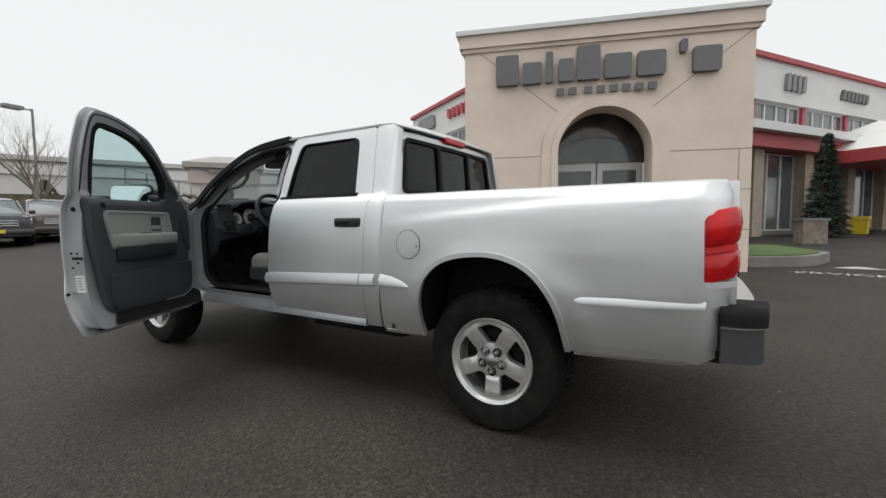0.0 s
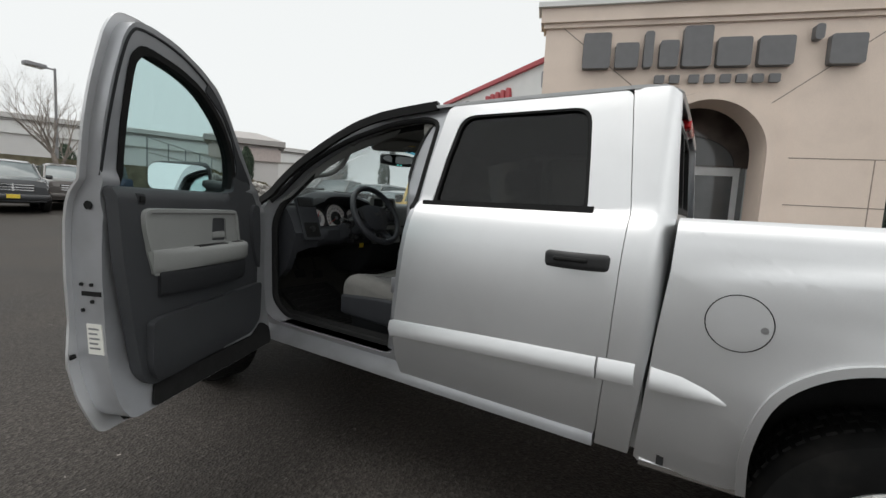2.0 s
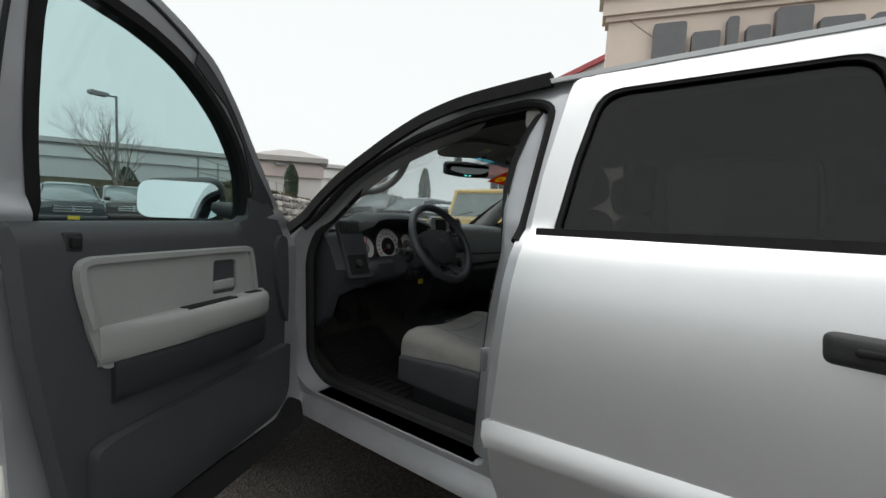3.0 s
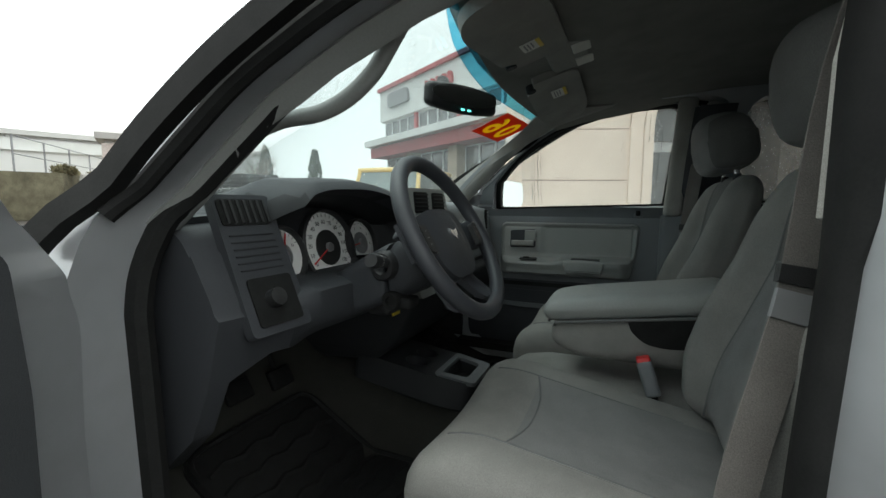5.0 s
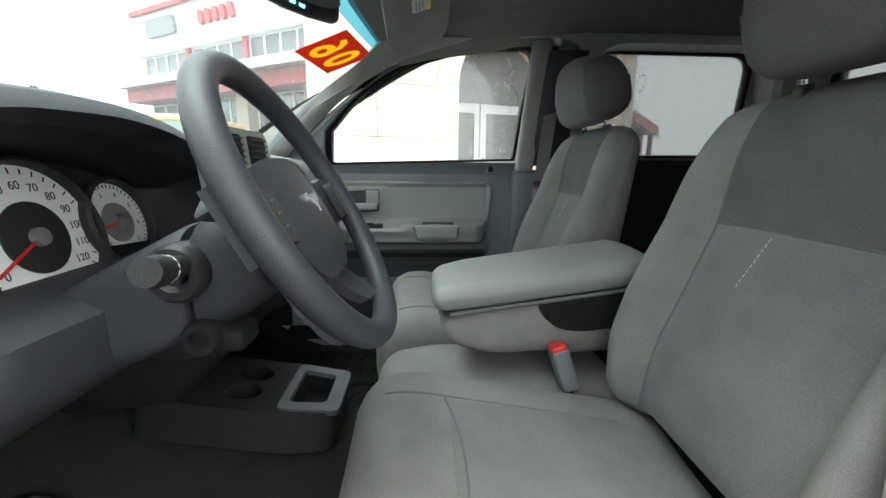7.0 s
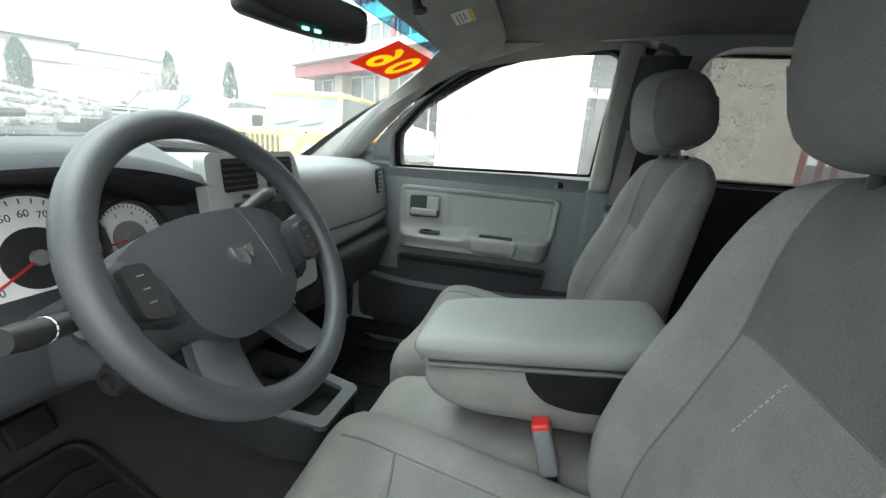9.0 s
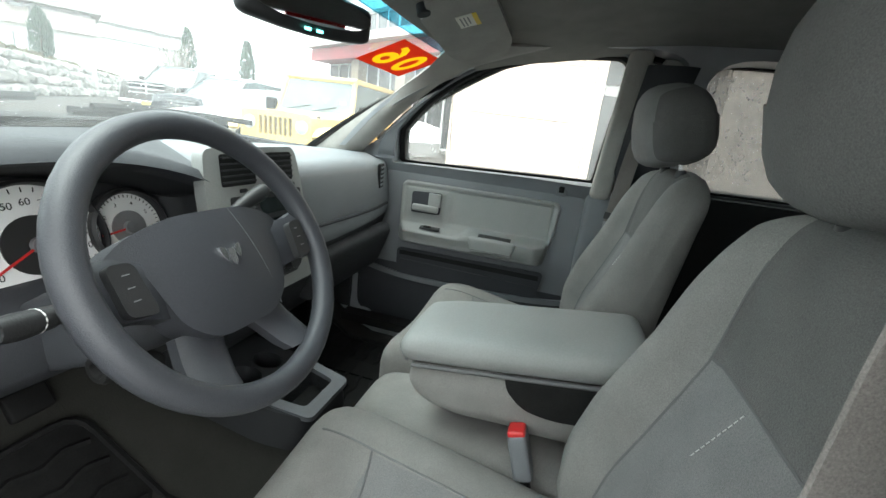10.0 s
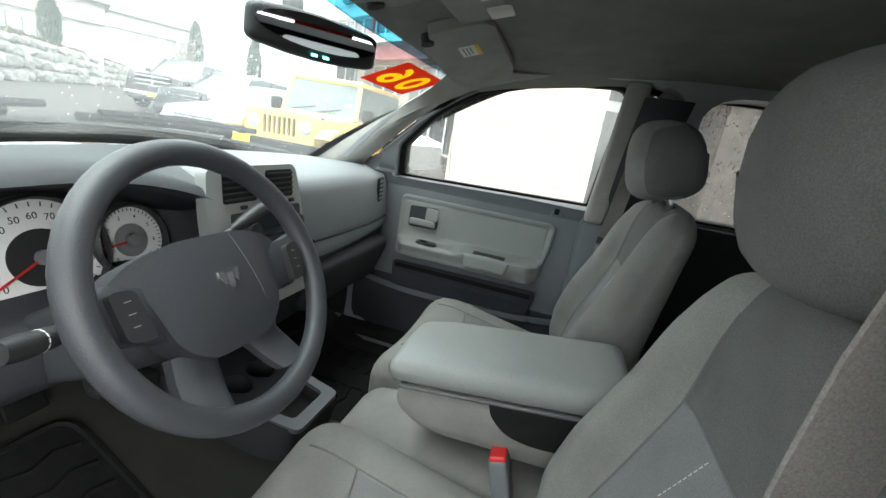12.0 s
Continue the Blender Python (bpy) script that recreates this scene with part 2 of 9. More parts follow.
PAINT_BRN = mat("dark_brown_car_paint", (0.07, 0.06, 0.055), 0.28, 0.3, 0.05, 2, coat=0.7)
PAINT_SIL = mat("pale_silver_car_paint", (0.55, 0.56, 0.58), 0.3, 0.6, 0.05, 2, coat=0.7)
PAINT_NAVY = mat("navy_car_paint", (0.045, 0.065, 0.11), 0.3, 0.3, 0.05, 2, coat=0.7)
CAR_GLASS = mat("car_glass", (0.13, 0.155, 0.16), 0.10, vary=0.2, scale=1.5, coat=0.1, spec=0.3)
LAMP_GLASS = mat("lamp_glass", (0.6, 0.61, 0.62), 0.12, 0.3, coat=1.0)
DISPLAY = glow_mat("display_green", (0.15, 0.8, 0.7), 0.9)


# ---- mesh kit ----
def part(name, bm, material, parent=None, label="", sharp=38, free=False):
    """Links a bmesh as one mesh object under a thing or a part."""
    if not free:
        bmesh.ops.recalc_face_normals(bm, faces=bm.faces)
    for fc in bm.faces:
        fc.smooth = True
    lim = radians(sharp)
    for e in bm.edges:
        if len(e.link_faces) == 2 and e.calc_face_angle(0) > lim:
            e.smooth = False
    me = bpy.data.meshes.new(name)
    bm.to_mesh(me)
    bm.free()
    me.materials.append(material)
    ob = new(name, me)
    if parent:
        ob.parent = parent
    if label:
        ob["label"] = label
    return ob


def thing(name, label, category, group="", kind="", at=None):
    ob = new(name)
    ob.empty_display_size = 0.2
    if at is not None:
        ob.matrix_world = at
    return tagged(ob, label, category, group, kind)


def B():
    return bmesh.new()


def add(bm, verts, faces, M=None):
    vs = [bm.verts.new(M @ Vector(v) if M else v) for v in verts]
    for fc in faces:
        try:
            bm.faces.new([vs[i] for i in fc])
        except ValueError:
            pass
    return vs


def box(bm, x0, x1, y0, y1, z0, z1, M=None, bevel=0.0):
    tmp = B() if bevel else bm
    add(tmp, [(x, y, z) for x in (x0, x1) for y in (y0, y1) for z in (z0, z1)],
        [(0, 1, 3, 2), (4, 6, 7, 5), (0, 4, 5, 1), (2, 3, 7, 6), (0, 2, 6, 4), (1, 5, 7, 3)], M)
    if bevel:
        bmesh.ops.bevel(tmp, geom=list(tmp.edges), offset=bevel, segments=2, affect="EDGES", profile=0.6)
        join(bm, tmp)
    return bm


def join(bm, other):
    m = {v: bm.verts.new(v.co) for v in other.verts}
    for fc in other.faces:
        try:
            bm.faces.new([m[v] for v in fc.verts])
        except ValueError:
            pass
    other.free()
    return bm


def rbox(bm, sx, sy, sz, r, n=5, M=None, deform=None, pick=None):
    """A soft-edged block of that size round the origin, bent by deform(Vector); pick(x, y, z) names a face's material."""
    h = Vector((sx / 2, sy / 2, sz / 2))
    r = min(r, *h)
    seen = {}

    def pt(p):
        key = tuple(round(c, 5) for c in p)
        if key not in seen:
            q = Vector(p)
            core = Vector([max(-(h[i] - r), min(h[i] - r, q[i])) for i in range(3)])
            d = q - core
            q = core + d.normalized() * r if d.length > 1e-9 else q
            q = deform(q) if deform else q
            seen[key] = bm.verts.new(M @ q if M else q)
        return seen[key]

    def steps(s):
        a = [-s + r * (1 - math.cos(math.pi / 2 * k / 3)) for k in range(4)] if r > 0 else [-s]
        mid = [(-s + r) + (2 * s - 2 * r) * k / n for k in range(1, n)] if s > r + 1e-6 else []
        out = a + mid + [-v for v in reversed(a)]
        return sorted(set(round(v, 6) for v in out))

    ax = [steps(c) for c in h]
    for i in range(3):
        j, k = (i + 1) % 3, (i + 2) % 3
        for s in (-1, 1):
            for a0, a1 in zip(ax[j], ax[j][1:]):
                for b0, b1 in zip(ax[k], ax[k][1:]):
                    q, mid_pt = [], [s * h[i]] * 3
                    mid_pt[j], mid_pt[k] = (a0 + a1) / 2, (b0 + b1) / 2
                    for a, b in ((a0, b0), (a1, b0), (a1, b1), (a0, b1)):
                        p = [0, 0, 0]
                        p[i], p[j], p[k] = s * h[i], a, b
                        q.append(pt(p))
                    q = list(dict.fromkeys(q))
                    if len(q) > 2:
                        try:
                            fc = bm.faces.new(q)
                            fc.material_index = pick(*mid_pt) if pick else 0
                        except ValueError:
                            pass
    return bm


def loft(bm, rings, closed=True, caps=True, loop=False):
    vs = [[bm.verts.new(p) for p in ring] for ring in rings]
    n = len(vs[0])
    pairs = list(zip(vs, vs[1:])) + ([(vs[-1], vs[0])] if loop else [])
    for a, b in pairs:
        for i in range(n if closed else n - 1):
            j = (i + 1) % n
            try:
                bm.faces.new((a[i], a[j], b[j], b[i]))
            except ValueError:
                pass
    if caps and closed and not loop:
        for ring in (vs[0], vs[-1]):
            try:
                bm.faces.new(ring)
            except ValueError:
                pass
    return bm


def frames_along(pts, up=(0, 0, 1), loop=False):
    pts = [Vector(p) for p in pts]
    out = []
    n = len(pts)
    for i, p in enumerate(pts):
        if loop:
            t = (pts[(i + 1) % n] - pts[i - 1]).normalized()
        else:
            t = (pts[min(i + 1, n - 1)] - pts[max(i - 1, 0)]).normalized()
        s = t.cross(Vector(up))
        if s.length < 1e-4:
            s = t.cross(Vector((0, 1, 0.01)))
        s.normalize()
        out.append((p, s, s.cross(t)))
    return out


def sweep(bm, pts, prof, up=(0, 0, 1), loop=False, caps=True):
    """A profile of (side, up) pairs along a path."""
    return loft(bm, [[p + s * a + u * b for a, b in prof] for p, s, u in frames_along(pts, up, loop)], loop=loop, caps=caps)


def tube(bm, pts, r, n=10, loop=False, up=(0, 0, 1)):
    fr = frames_along(pts, up, loop)
    rad = r if isinstance(r, (list, tuple)) else [r] * len(fr)
    rings = [[p + s * (k * math.cos(a)) + u * (k * math.sin(a)) for a in [2 * math.pi * i / n for i in range(n)]] for (p, s, u), k in zip(fr, rad)]
    return loft(bm, rings, loop=loop)


def cyl(bm, p0, p1, r0, r1=None, n=16):
    return tube(bm, [p0, p1], [r0, r0 if r1 is None else r1], n, up=(0.123, 0.3, 1))


def lathe(bm, prof, n=32, M=None):
    """(radius, height) pairs turned round local z."""
    rings = []
    for i in range(n):
        a = 2 * math.pi * i / n
        ring = [Vector((r * math.cos(a), r * math.sin(a), h)) for r, h in prof]
        rings.append([M @ p if M else p for p in ring])
    return loft(bm, rings, closed=False, caps=False, loop=True)


def arc(cx, cy, r, a0, a1, n=10, ry=None):
    ry = r if ry is None else ry
    return [(cx + r * math.cos(radians(a0 + (a1 - a0) * i / n)), cy + ry * math.sin(radians(a0 + (a1 - a0) * i / n))) for i in range(n + 1)]


def rounded(pts, r, n=4):
    """The polygon with its corners rounded; r: one radius or one a corner."""
    out = []
    m = len(pts)
    rs = r if isinstance(r, (list, tuple)) else [r] * m
    for i in range(m):
        p, a, b = Vector(pts[i]), Vector(pts[i - 1]), Vector(pts[(i + 1) % m])
        if rs[i] <= 0:
            out.append(tuple(p))
            continue
        da, db = (a - p), (b - p)
        k = min(rs[i], da.length * 0.45, db.length * 0.45)
        s, e = p + da.normalized() * k, p + db.normalized() * k
        for j in range(n + 1):
            t = j / n
            out.append(tuple(s * (1 - t) ** 2 + p * 2 * t * (1 - t) + e * t * t))
    return out


def curve(pts, n=6, loop=False):
    """A smooth line through the points."""
    P = [Vector(p) for p in pts]
    m = len(P)
    out = []
    for i in range(m if loop else m - 1):
        g = (lambda k: P[k % m]) if loop else (lambda k: P[max(0, min(m - 1, k))])
        a, b, c, d = g(i - 1), g(i), g(i + 1), g(i + 2)
        for j in range(n):
            t = j / n
            out.append(tuple(0.5 * ((2 * b) + (c - a) * t + (2 * a - 5 * b + 4 * c - d) * t * t + (3 * b - a - 3 * c + d) * t ** 3)))
    if not loop:
        out.append(tuple(P[-1]))
    return out


def plate(bm, outer, holes, place, thick, cu=(), cv=()):
    """A sheet cut from an outline with holes, in (u, v), laid by place(u, v, w), w from 0 to thick."""
    t = B()
    edges = []
    for loop_pts in (outer, *holes):
        clean = []
        for p in loop_pts:
            if not clean or (Vector(p) - Vector(clean[-1])).length > 1e-4:
                clean.append(p)
        if (Vector(clean[0]) - Vector(clean[-1])).length < 1e-4:
            clean.pop()
        vs = [t.verts.new((p[0], p[1], 0)) for p in clean]
        edges += [t.edges.new((vs[i], vs[(i + 1) % len(vs)])) for i in range(len(vs))]
    bmesh.ops.triangle_fill(t, use_beauty=True, use_dissolve=False, edges=edges, normal=(0, 0, 1))
    for axis, cuts in ((0, cu), (1, cv)):
        for c in cuts:
            co = [0, 0, 0]
            no = [0, 0, 0]
            co[axis], no[axis] = c, 1
            bmesh.ops.bisect_plane(t, geom=list(t.verts) + list(t.edges) + list(t.faces), plane_co=co, plane_no=no, dist=1e-5)
    front = {v: bm.verts.new(place(v.co.x, v.co.y, 0.0)) for v in t.verts}
    back = {v: bm.verts.new(place(v.co.x, v.co.y, thick)) for v in t.verts}
    for fc in t.faces:
        bm.faces.new([front[v] for v in fc.verts])
        bm.faces.new([back[v] for v in reversed(fc.verts)])
    for e in t.edges:
        if len(e.link_faces) == 1:
            a, b = e.verts
            bm.faces.new((front[a], front[b], back[b], back[a]))
    t.free()
    return bm


def flat(M):
    """A place function: u, v in the local x, y plane of M, w along its z."""
    return lambda u, v, w: M @ Vector((u, v, w))


def grid(bm, fn, us, vs, thick=0.0):
    """A surface fn(u, v) -> point over two lists, with a thickness along its normal."""
    rows = [[Vector(fn(u, v)) for v in vs] for u in us]
    V = [[bm.verts.new(p) for p in row] for row in rows]
    a, b = len(us), len(vs)
    for i in range(a - 1):
        for j in range(b - 1):
            bm.faces.new((V[i][j], V[i + 1][j], V[i + 1][j + 1], V[i][j + 1]))
    if thick:
        def nrm(i, j):
            d1 = rows[min(i + 1, a - 1)][j] - rows[max(i - 1, 0)][j]
            d2 = rows[i][min(j + 1, b - 1)] - rows[i][max(j - 1, 0)]
            return d1.cross(d2).normalized()
        W = [[bm.verts.new(rows[i][j] + nrm(i, j) * thick) for j in range(b)] for i in range(a)]
        for i in range(a - 1):
            for j in range(b - 1):
                bm.faces.new((W[i][j], W[i][j + 1], W[i + 1][j + 1], W[i + 1][j]))
        rim = [(i, 0) for i in range(a)] + [(a - 1, j) for j in range(1, b)] + [(i, b - 1) for i in range(a - 2, -1, -1)] + [(0, j) for j in range(b - 2, 0, -1)]
        for (i, j), (k, m) in zip(rim, rim[1:] + rim[:1]):
            bm.faces.new((V[i][j], V[k][m], W[k][m], W[i][j]))
    return bm


def lin(a, b, n):
    return [a + (b - a) * i / (n - 1) for i in range(n)]


def interp(x, xs, ys):
    return float(np.interp(x, xs, ys))


def lettering(text, size, M, material, parent, name="lettering", depth=0.0005, align="CENTER", shear=0.0):
    """Words in the built-in font as a mesh."""
    cu = bpy.data.curves.new(name, "FONT")
    cu.body, cu.size, cu.extrude, cu.align_x, cu.align_y, cu.shear = text, size, depth, align, "CENTER", shear
    tmp = bpy.data.objects.new("tmp", cu)
    scene.collection.objects.link(tmp)
    me = bpy.data.meshes.new_from_object(tmp.evaluated_get(bpy.context.evaluated_depsgraph_get()))
    bpy.data.objects.remove(tmp)
    bpy.data.curves.remove(cu)
    me.transform(M)
    me.materials.clear()
    me.materials.append(material)
    ob = new(name, me)
    ob.parent = parent
    return ob


# ---- ground ----
def lot(x, y):
    """The lot lies level round the truck and climbs gently towards the building and the far cars."""
    d = 0.72 * (x - 1.5) + 0.69 * (y - 4.5)
    d = max(0.0, min(d + 1.5, 20.0))
    return 0.027 * d


def build_ground():
    bm = B()
    xs = [-400, -120, -40, -15] + lin(-8, 40, 49) + [55, 80, 150, 400]
    ys = [-400, -120, -40, -15] + lin(-8, 50, 59) + [70, 100, 180, 400]
    grid(bm, lambda x, y: (x, y, lot(x, y)), xs, ys)
    tagged(part("ground", bm, ASPHALT, sharp=80), "dark damp asphalt car lot with fine gravel grain", "ground", kind="structure")


build_ground()

# ---- entrance tower ----
TL, TR = Vector((5.45, 3.42, 0)), Vector((7.2, -1.78, 0))
TU = (TR - TL).normalized()
TN = Vector((TU.y, -TU.x, 0))          # towards the lot
TW = (TR - TL).length
TOWER = Matrix((( TU.x, 0, TN.x, TL.x), (TU.y, 0, TN.y, TL.y), (0, 1, 0, 0), (0, 0, 0, 1)))   # u along the front, v up, w out


def build_tower():
    t = thing("entrance_tower", "beige stucco entrance tower with an arched doorway and a cornice", "building", kind="structure")
    pl = flat(TOWER)
    k = TW / 5.24
    u0, u1, um = 1.84 * k, 3.55 * k, 2.70 * k
    r = (u1 - u0) / 2
    spring = 2.44
    opening = [(u0, 0.0), (u0, spring)] + arc(um, spring, r, 180, 0, 18)[1:-1] + [(u1, spring), (u1, 0.0)]
    # the front, cut by the opening, reaching below the lot
    front = [(0, -0.3), (0, 4.95), (TW, 4.95), (TW, -0.3), (u1, -0.3)] + opening[::-1] + [(u0, -0.3)]
    bm = B()
    plate(bm, front, [], lambda u, v, w: pl(u, v, -w), 0.55)
    part("front_wall", bm, STUCCO, t, "beige stucco front with shallow joints")
    # sides and back
    bm = B()
    plate(bm, [(0.55, -0.3), (0.55, 4.95), (4.2, 4.95), (4.2, -0.3)], [], lambda u, v, w: pl(w, v, -u), 0.35)
    part("side_wall", bm, STUCCO, t)
    bm = B()
    plate(bm, [(0.55, -0.3), (0.55, 4.95), (4.2, 4.95), (4.2, -0.3)], [], lambda u, v, w: pl(TW - w, v, -u), 0.35)
    part("side_wall", bm, STUCCO, t)
    bm = B()
    plate(bm, [(0.35, 4.80), (0.35, 4.95), (TW - 0.35, 4.95), (TW - 0.35, 4.80)], [], lambda u, v, w: pl(u, v, -0.55 - w), 3.65)
    part("roof", bm, CONCRETE, t)
    # raised ring round the arch, in two steps, with a keyed top
    for name, ro, ri, d in (("arch_ring", 1.17 * k, 0.99 * k, 0.045), ("arch_ring", 0.985 * k, r, 0.075)):
        bm = B()
        ring = [(um - ro, 0.0), (um - ro, spring)] + arc(um, spring, ro, 180, 0, 24)[1:-1] + [(um + ro, spring), (um + ro, 0.0), (um + ri, 0.0), (um + ri, spring)] + arc(um, spring, ri, 0, 180, 24)[1:-1] + [(um - ri, spring), (um - ri, 0.0)]
        plate(bm, ring, [], lambda u, v, w: pl(u, v, w - 0.01), d + 0.01)
        part(name, bm, STUCCO, t)
    # joints
    bm = B()
    rr = 1.18 * k
    for a, b in (((0, 2.40), (um - rr, 2.40)), ((um + rr, 2.40), (TW, 2.40)), ((0, 1.63), (um - rr, 1.63)), ((um + rr, 1.63), (TW, 1.63)), ((0, 0.86), (um - rr, 0.86)), ((um + rr, 0.86), (TW, 0.86)),
                 ((0.0, 4.86), (um - rr * 0.72, 3.27)), ((TW, 4.62), (um + rr * 0.72, 3.27)), ((um - rr * 0.72, 3.27), (um - r * 0.72, 3.05)), ((um + rr * 0.72, 3.27), (um + r * 0.72, 3.05)), ((u1 + 1.55, 2.4), (u1 + 1.55, 0))):
        a, b = Vector(a), Vector(b)
        d = (b - a).normalized()
        q = Vector((-d.y, d.x)) * 0.008
        add(bm, [pl(*p, 0.003) for p in (a - q, b - q, b + q, a + q)] + [pl(*p, -0.02) for p in (a - q, b - q, b + q, a + q)], [(0, 1, 2, 3), (0, 4, 5, 1), (3, 2, 6, 7)])
    part("joint", bm, STUCCO_DK, t, "shadowed stucco joints")
    # dark arcs drawn where the ring steps would cast their shadow lines
    for rad, out in ((1.172 * k, 0.004), (0.987 * k, 0.040)):
        bm = B()
        sweep(bm, [pl(um + p[0], spring + p[1], out) for p in arc(0, 0, rad, 180, 0, 32)], [(-0.009, -0.004), (0.009, -0.004), (0.009, 0.004), (-0.009, 0.004)])
        part("ring_joint", bm, STUCCO_DK, t)
    # cornice in three courses with a metal cap
    for z0, z1, d, m, nm in ((4.60, 4.68, 0.05, STUCCO, "cornice_course"), (4.68, 4.93, 0.10, STUCCO, "cornice_course"), (4.93, 5.02, 0.16, WHITE_WALL, "cornice_cap")):
        bm = B()
        plate(bm, [(-d, 0), (-d, z1 - z0), (TW + d, z1 - z0), (TW + d, 0)], [], lambda u, v, w: pl(u, z0 + v, d - w), 0.3 + d)
        part(nm, bm, m, t)
    # recessed doors, transom and half-round light
    rec = 1.0
    bm = B()
    plate(bm, [(u0 - 0.2, 2.32), (u0 - 0.2, 3.5), (u1 + 0.2, 3.5), (u1 + 0.2, 2.32)], [[(um + p[0] * 0.93, 2.36 + p[1] * 0.62) for p in arc(0, 0, r, 0, 180, 16)]], lambda u, v, w: pl(u, v, -rec - w), 0.1)
    # opaque; its mottled brown stands for the inside and reflections in the glass
    part("transom_wall", bm, mat("inside_toned_glass", (0.085, 0.072, 0.066), 0.12, vary=0.5, scale=1.6, coat=0.4), t, "opaque glass panel round the fanlight, coloured for the inside and reflections")
    bm = B()
    plate(bm, [(um + p[0] * 0.95, 2.36 + p[1] * 0.64) for p in arc(0, 0, r, 0, 180, 16)], [], lambda u, v, w: pl(u, v, -rec - 0.04 - w), 0.01)
    part("fanlight", bm, SHOP_GLASS, t, "half-round window over the doors")
    door = thing("door_1", "pair of white-framed glass entrance doors under the arch", "door", kind="structure")
    for side in (0, 1):
        a, b = (u0 - 0.05, um - 0.012) if side == 0 else (um + 0.012, u1 + 0.05)
        bm = B()
        plate(bm, [(a, 0.15), (a, 2.34), (b, 2.34), (b, 0.15)], [[(a + 0.12, 0.42), (a + 0.12, 2.17), (b - 0.10, 2.17), (b - 0.10, 0.42)]], lambda u, v, w: pl(u, v, -rec - w), 0.05)
        leaf = part("door_leaf", bm, ALU, door)
        bm = B()
        plate(bm, [(a + 0.1, 0.4), (a + 0.1, 2.19), (b - 0.08, 2.19), (b - 0.08, 0.4)], [], lambda u, v, w: pl(u, v, -rec - 0.022 - w), 0.006)
        part("pane", bm, SHOP_GLASS, leaf)
        bm = B()
        x = b - 0.05 if side == 0 else a + 0.05
        tube(bm, [pl(x, 1.0, -rec), pl(x, 1.0, -rec + 0.06), pl(x, 1.35, -rec + 0.06), pl(x, 1.35, -rec)], 0.012, 8)
        part("door_handle", bm, STEEL, leaf)
    # added dark sheet, its colour standing for the unlit inside
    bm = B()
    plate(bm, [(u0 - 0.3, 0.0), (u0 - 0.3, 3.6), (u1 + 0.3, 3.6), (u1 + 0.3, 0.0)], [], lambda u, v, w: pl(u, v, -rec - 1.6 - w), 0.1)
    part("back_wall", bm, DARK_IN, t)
    # plain raised blocks where the sign's letters stand
    sign = thing("wall_sign", "dark grey raised letter blocks of a wall sign above the arch", "sign")
    s = k
    rows = [(0.64, 1.08, 3.86, 4.46), (1.16, 1.52, 3.86, 4.28), (1.60, 1.74, 3.86, 4.46), (1.84, 2.12, 3.86, 4.30), (2.18, 2.60, 3.86, 4.52), (2.68, 3.16, 3.86, 4.32), (3.26, 3.74, 3.86, 4.32), (3.98, 4.10, 4.24, 4.48), (4.20, 4.66, 3.86, 4.32)]
    for a, b, z0, z1 in rows:
        bm = B()
        plate(bm, rounded([(a * s, z0), (a * s, z1), (b * s, z1), (b * s, z0)], 0.05), [], lambda u, v, w: pl(u, v, 0.13 - w), 0.12)
        part("letter_block", bm, LETTER, sign)
    for i in range(8):
        a = 1.80 + i * 0.228 + (0.06 if i > 1 else 0)
        bm = B()
        plate(bm, rounded([(a * s, 3.60), (a * s, 3.735), ((a + 0.15) * s, 3.735), ((a + 0.15) * s, 3.60)], 0.02), [], lambda u, v, w: pl(u, v, 0.10 - w), 0.05)
        part("small_letter_block", bm, LETTER, sign)
    # kerbed grass bed along the tower
    bed = thing("planting_bed", "low kerbed grass bed beside the tower", "grass bed", kind="structure")
    z = 0.20
    out = [(0.2, -0.75), (TW + 0.3, -0.75), (TW + 1.7, -1.1), (TW + 2.7, -2.2), (TW + 2.9, -5.0), (0.2, -5.0)]
    bm = B()
    plate(bm, rounded(out, 0.4), [], lambda u, v, w: pl(u, z + 0.06 - w, v) , 0.5)
    part("kerb", bm, CONCRETE, bed, "pale worn concrete kerb")
    bm = B()
    inn = [(0.35, -0.9), (TW + 0.25, -0.9), (TW + 1.62, -1.25), (TW + 2.55, -2.3), (TW + 2.72, -4.8), (0.35, -4.8)]
    plate(bm, rounded(inn, 0.4), [], lambda u, v, w: pl(u, z + 0.085 - w, v), 0.1)
    part("lawn", bm, GRASS, bed, "short green grass")
    return t


build_tower()


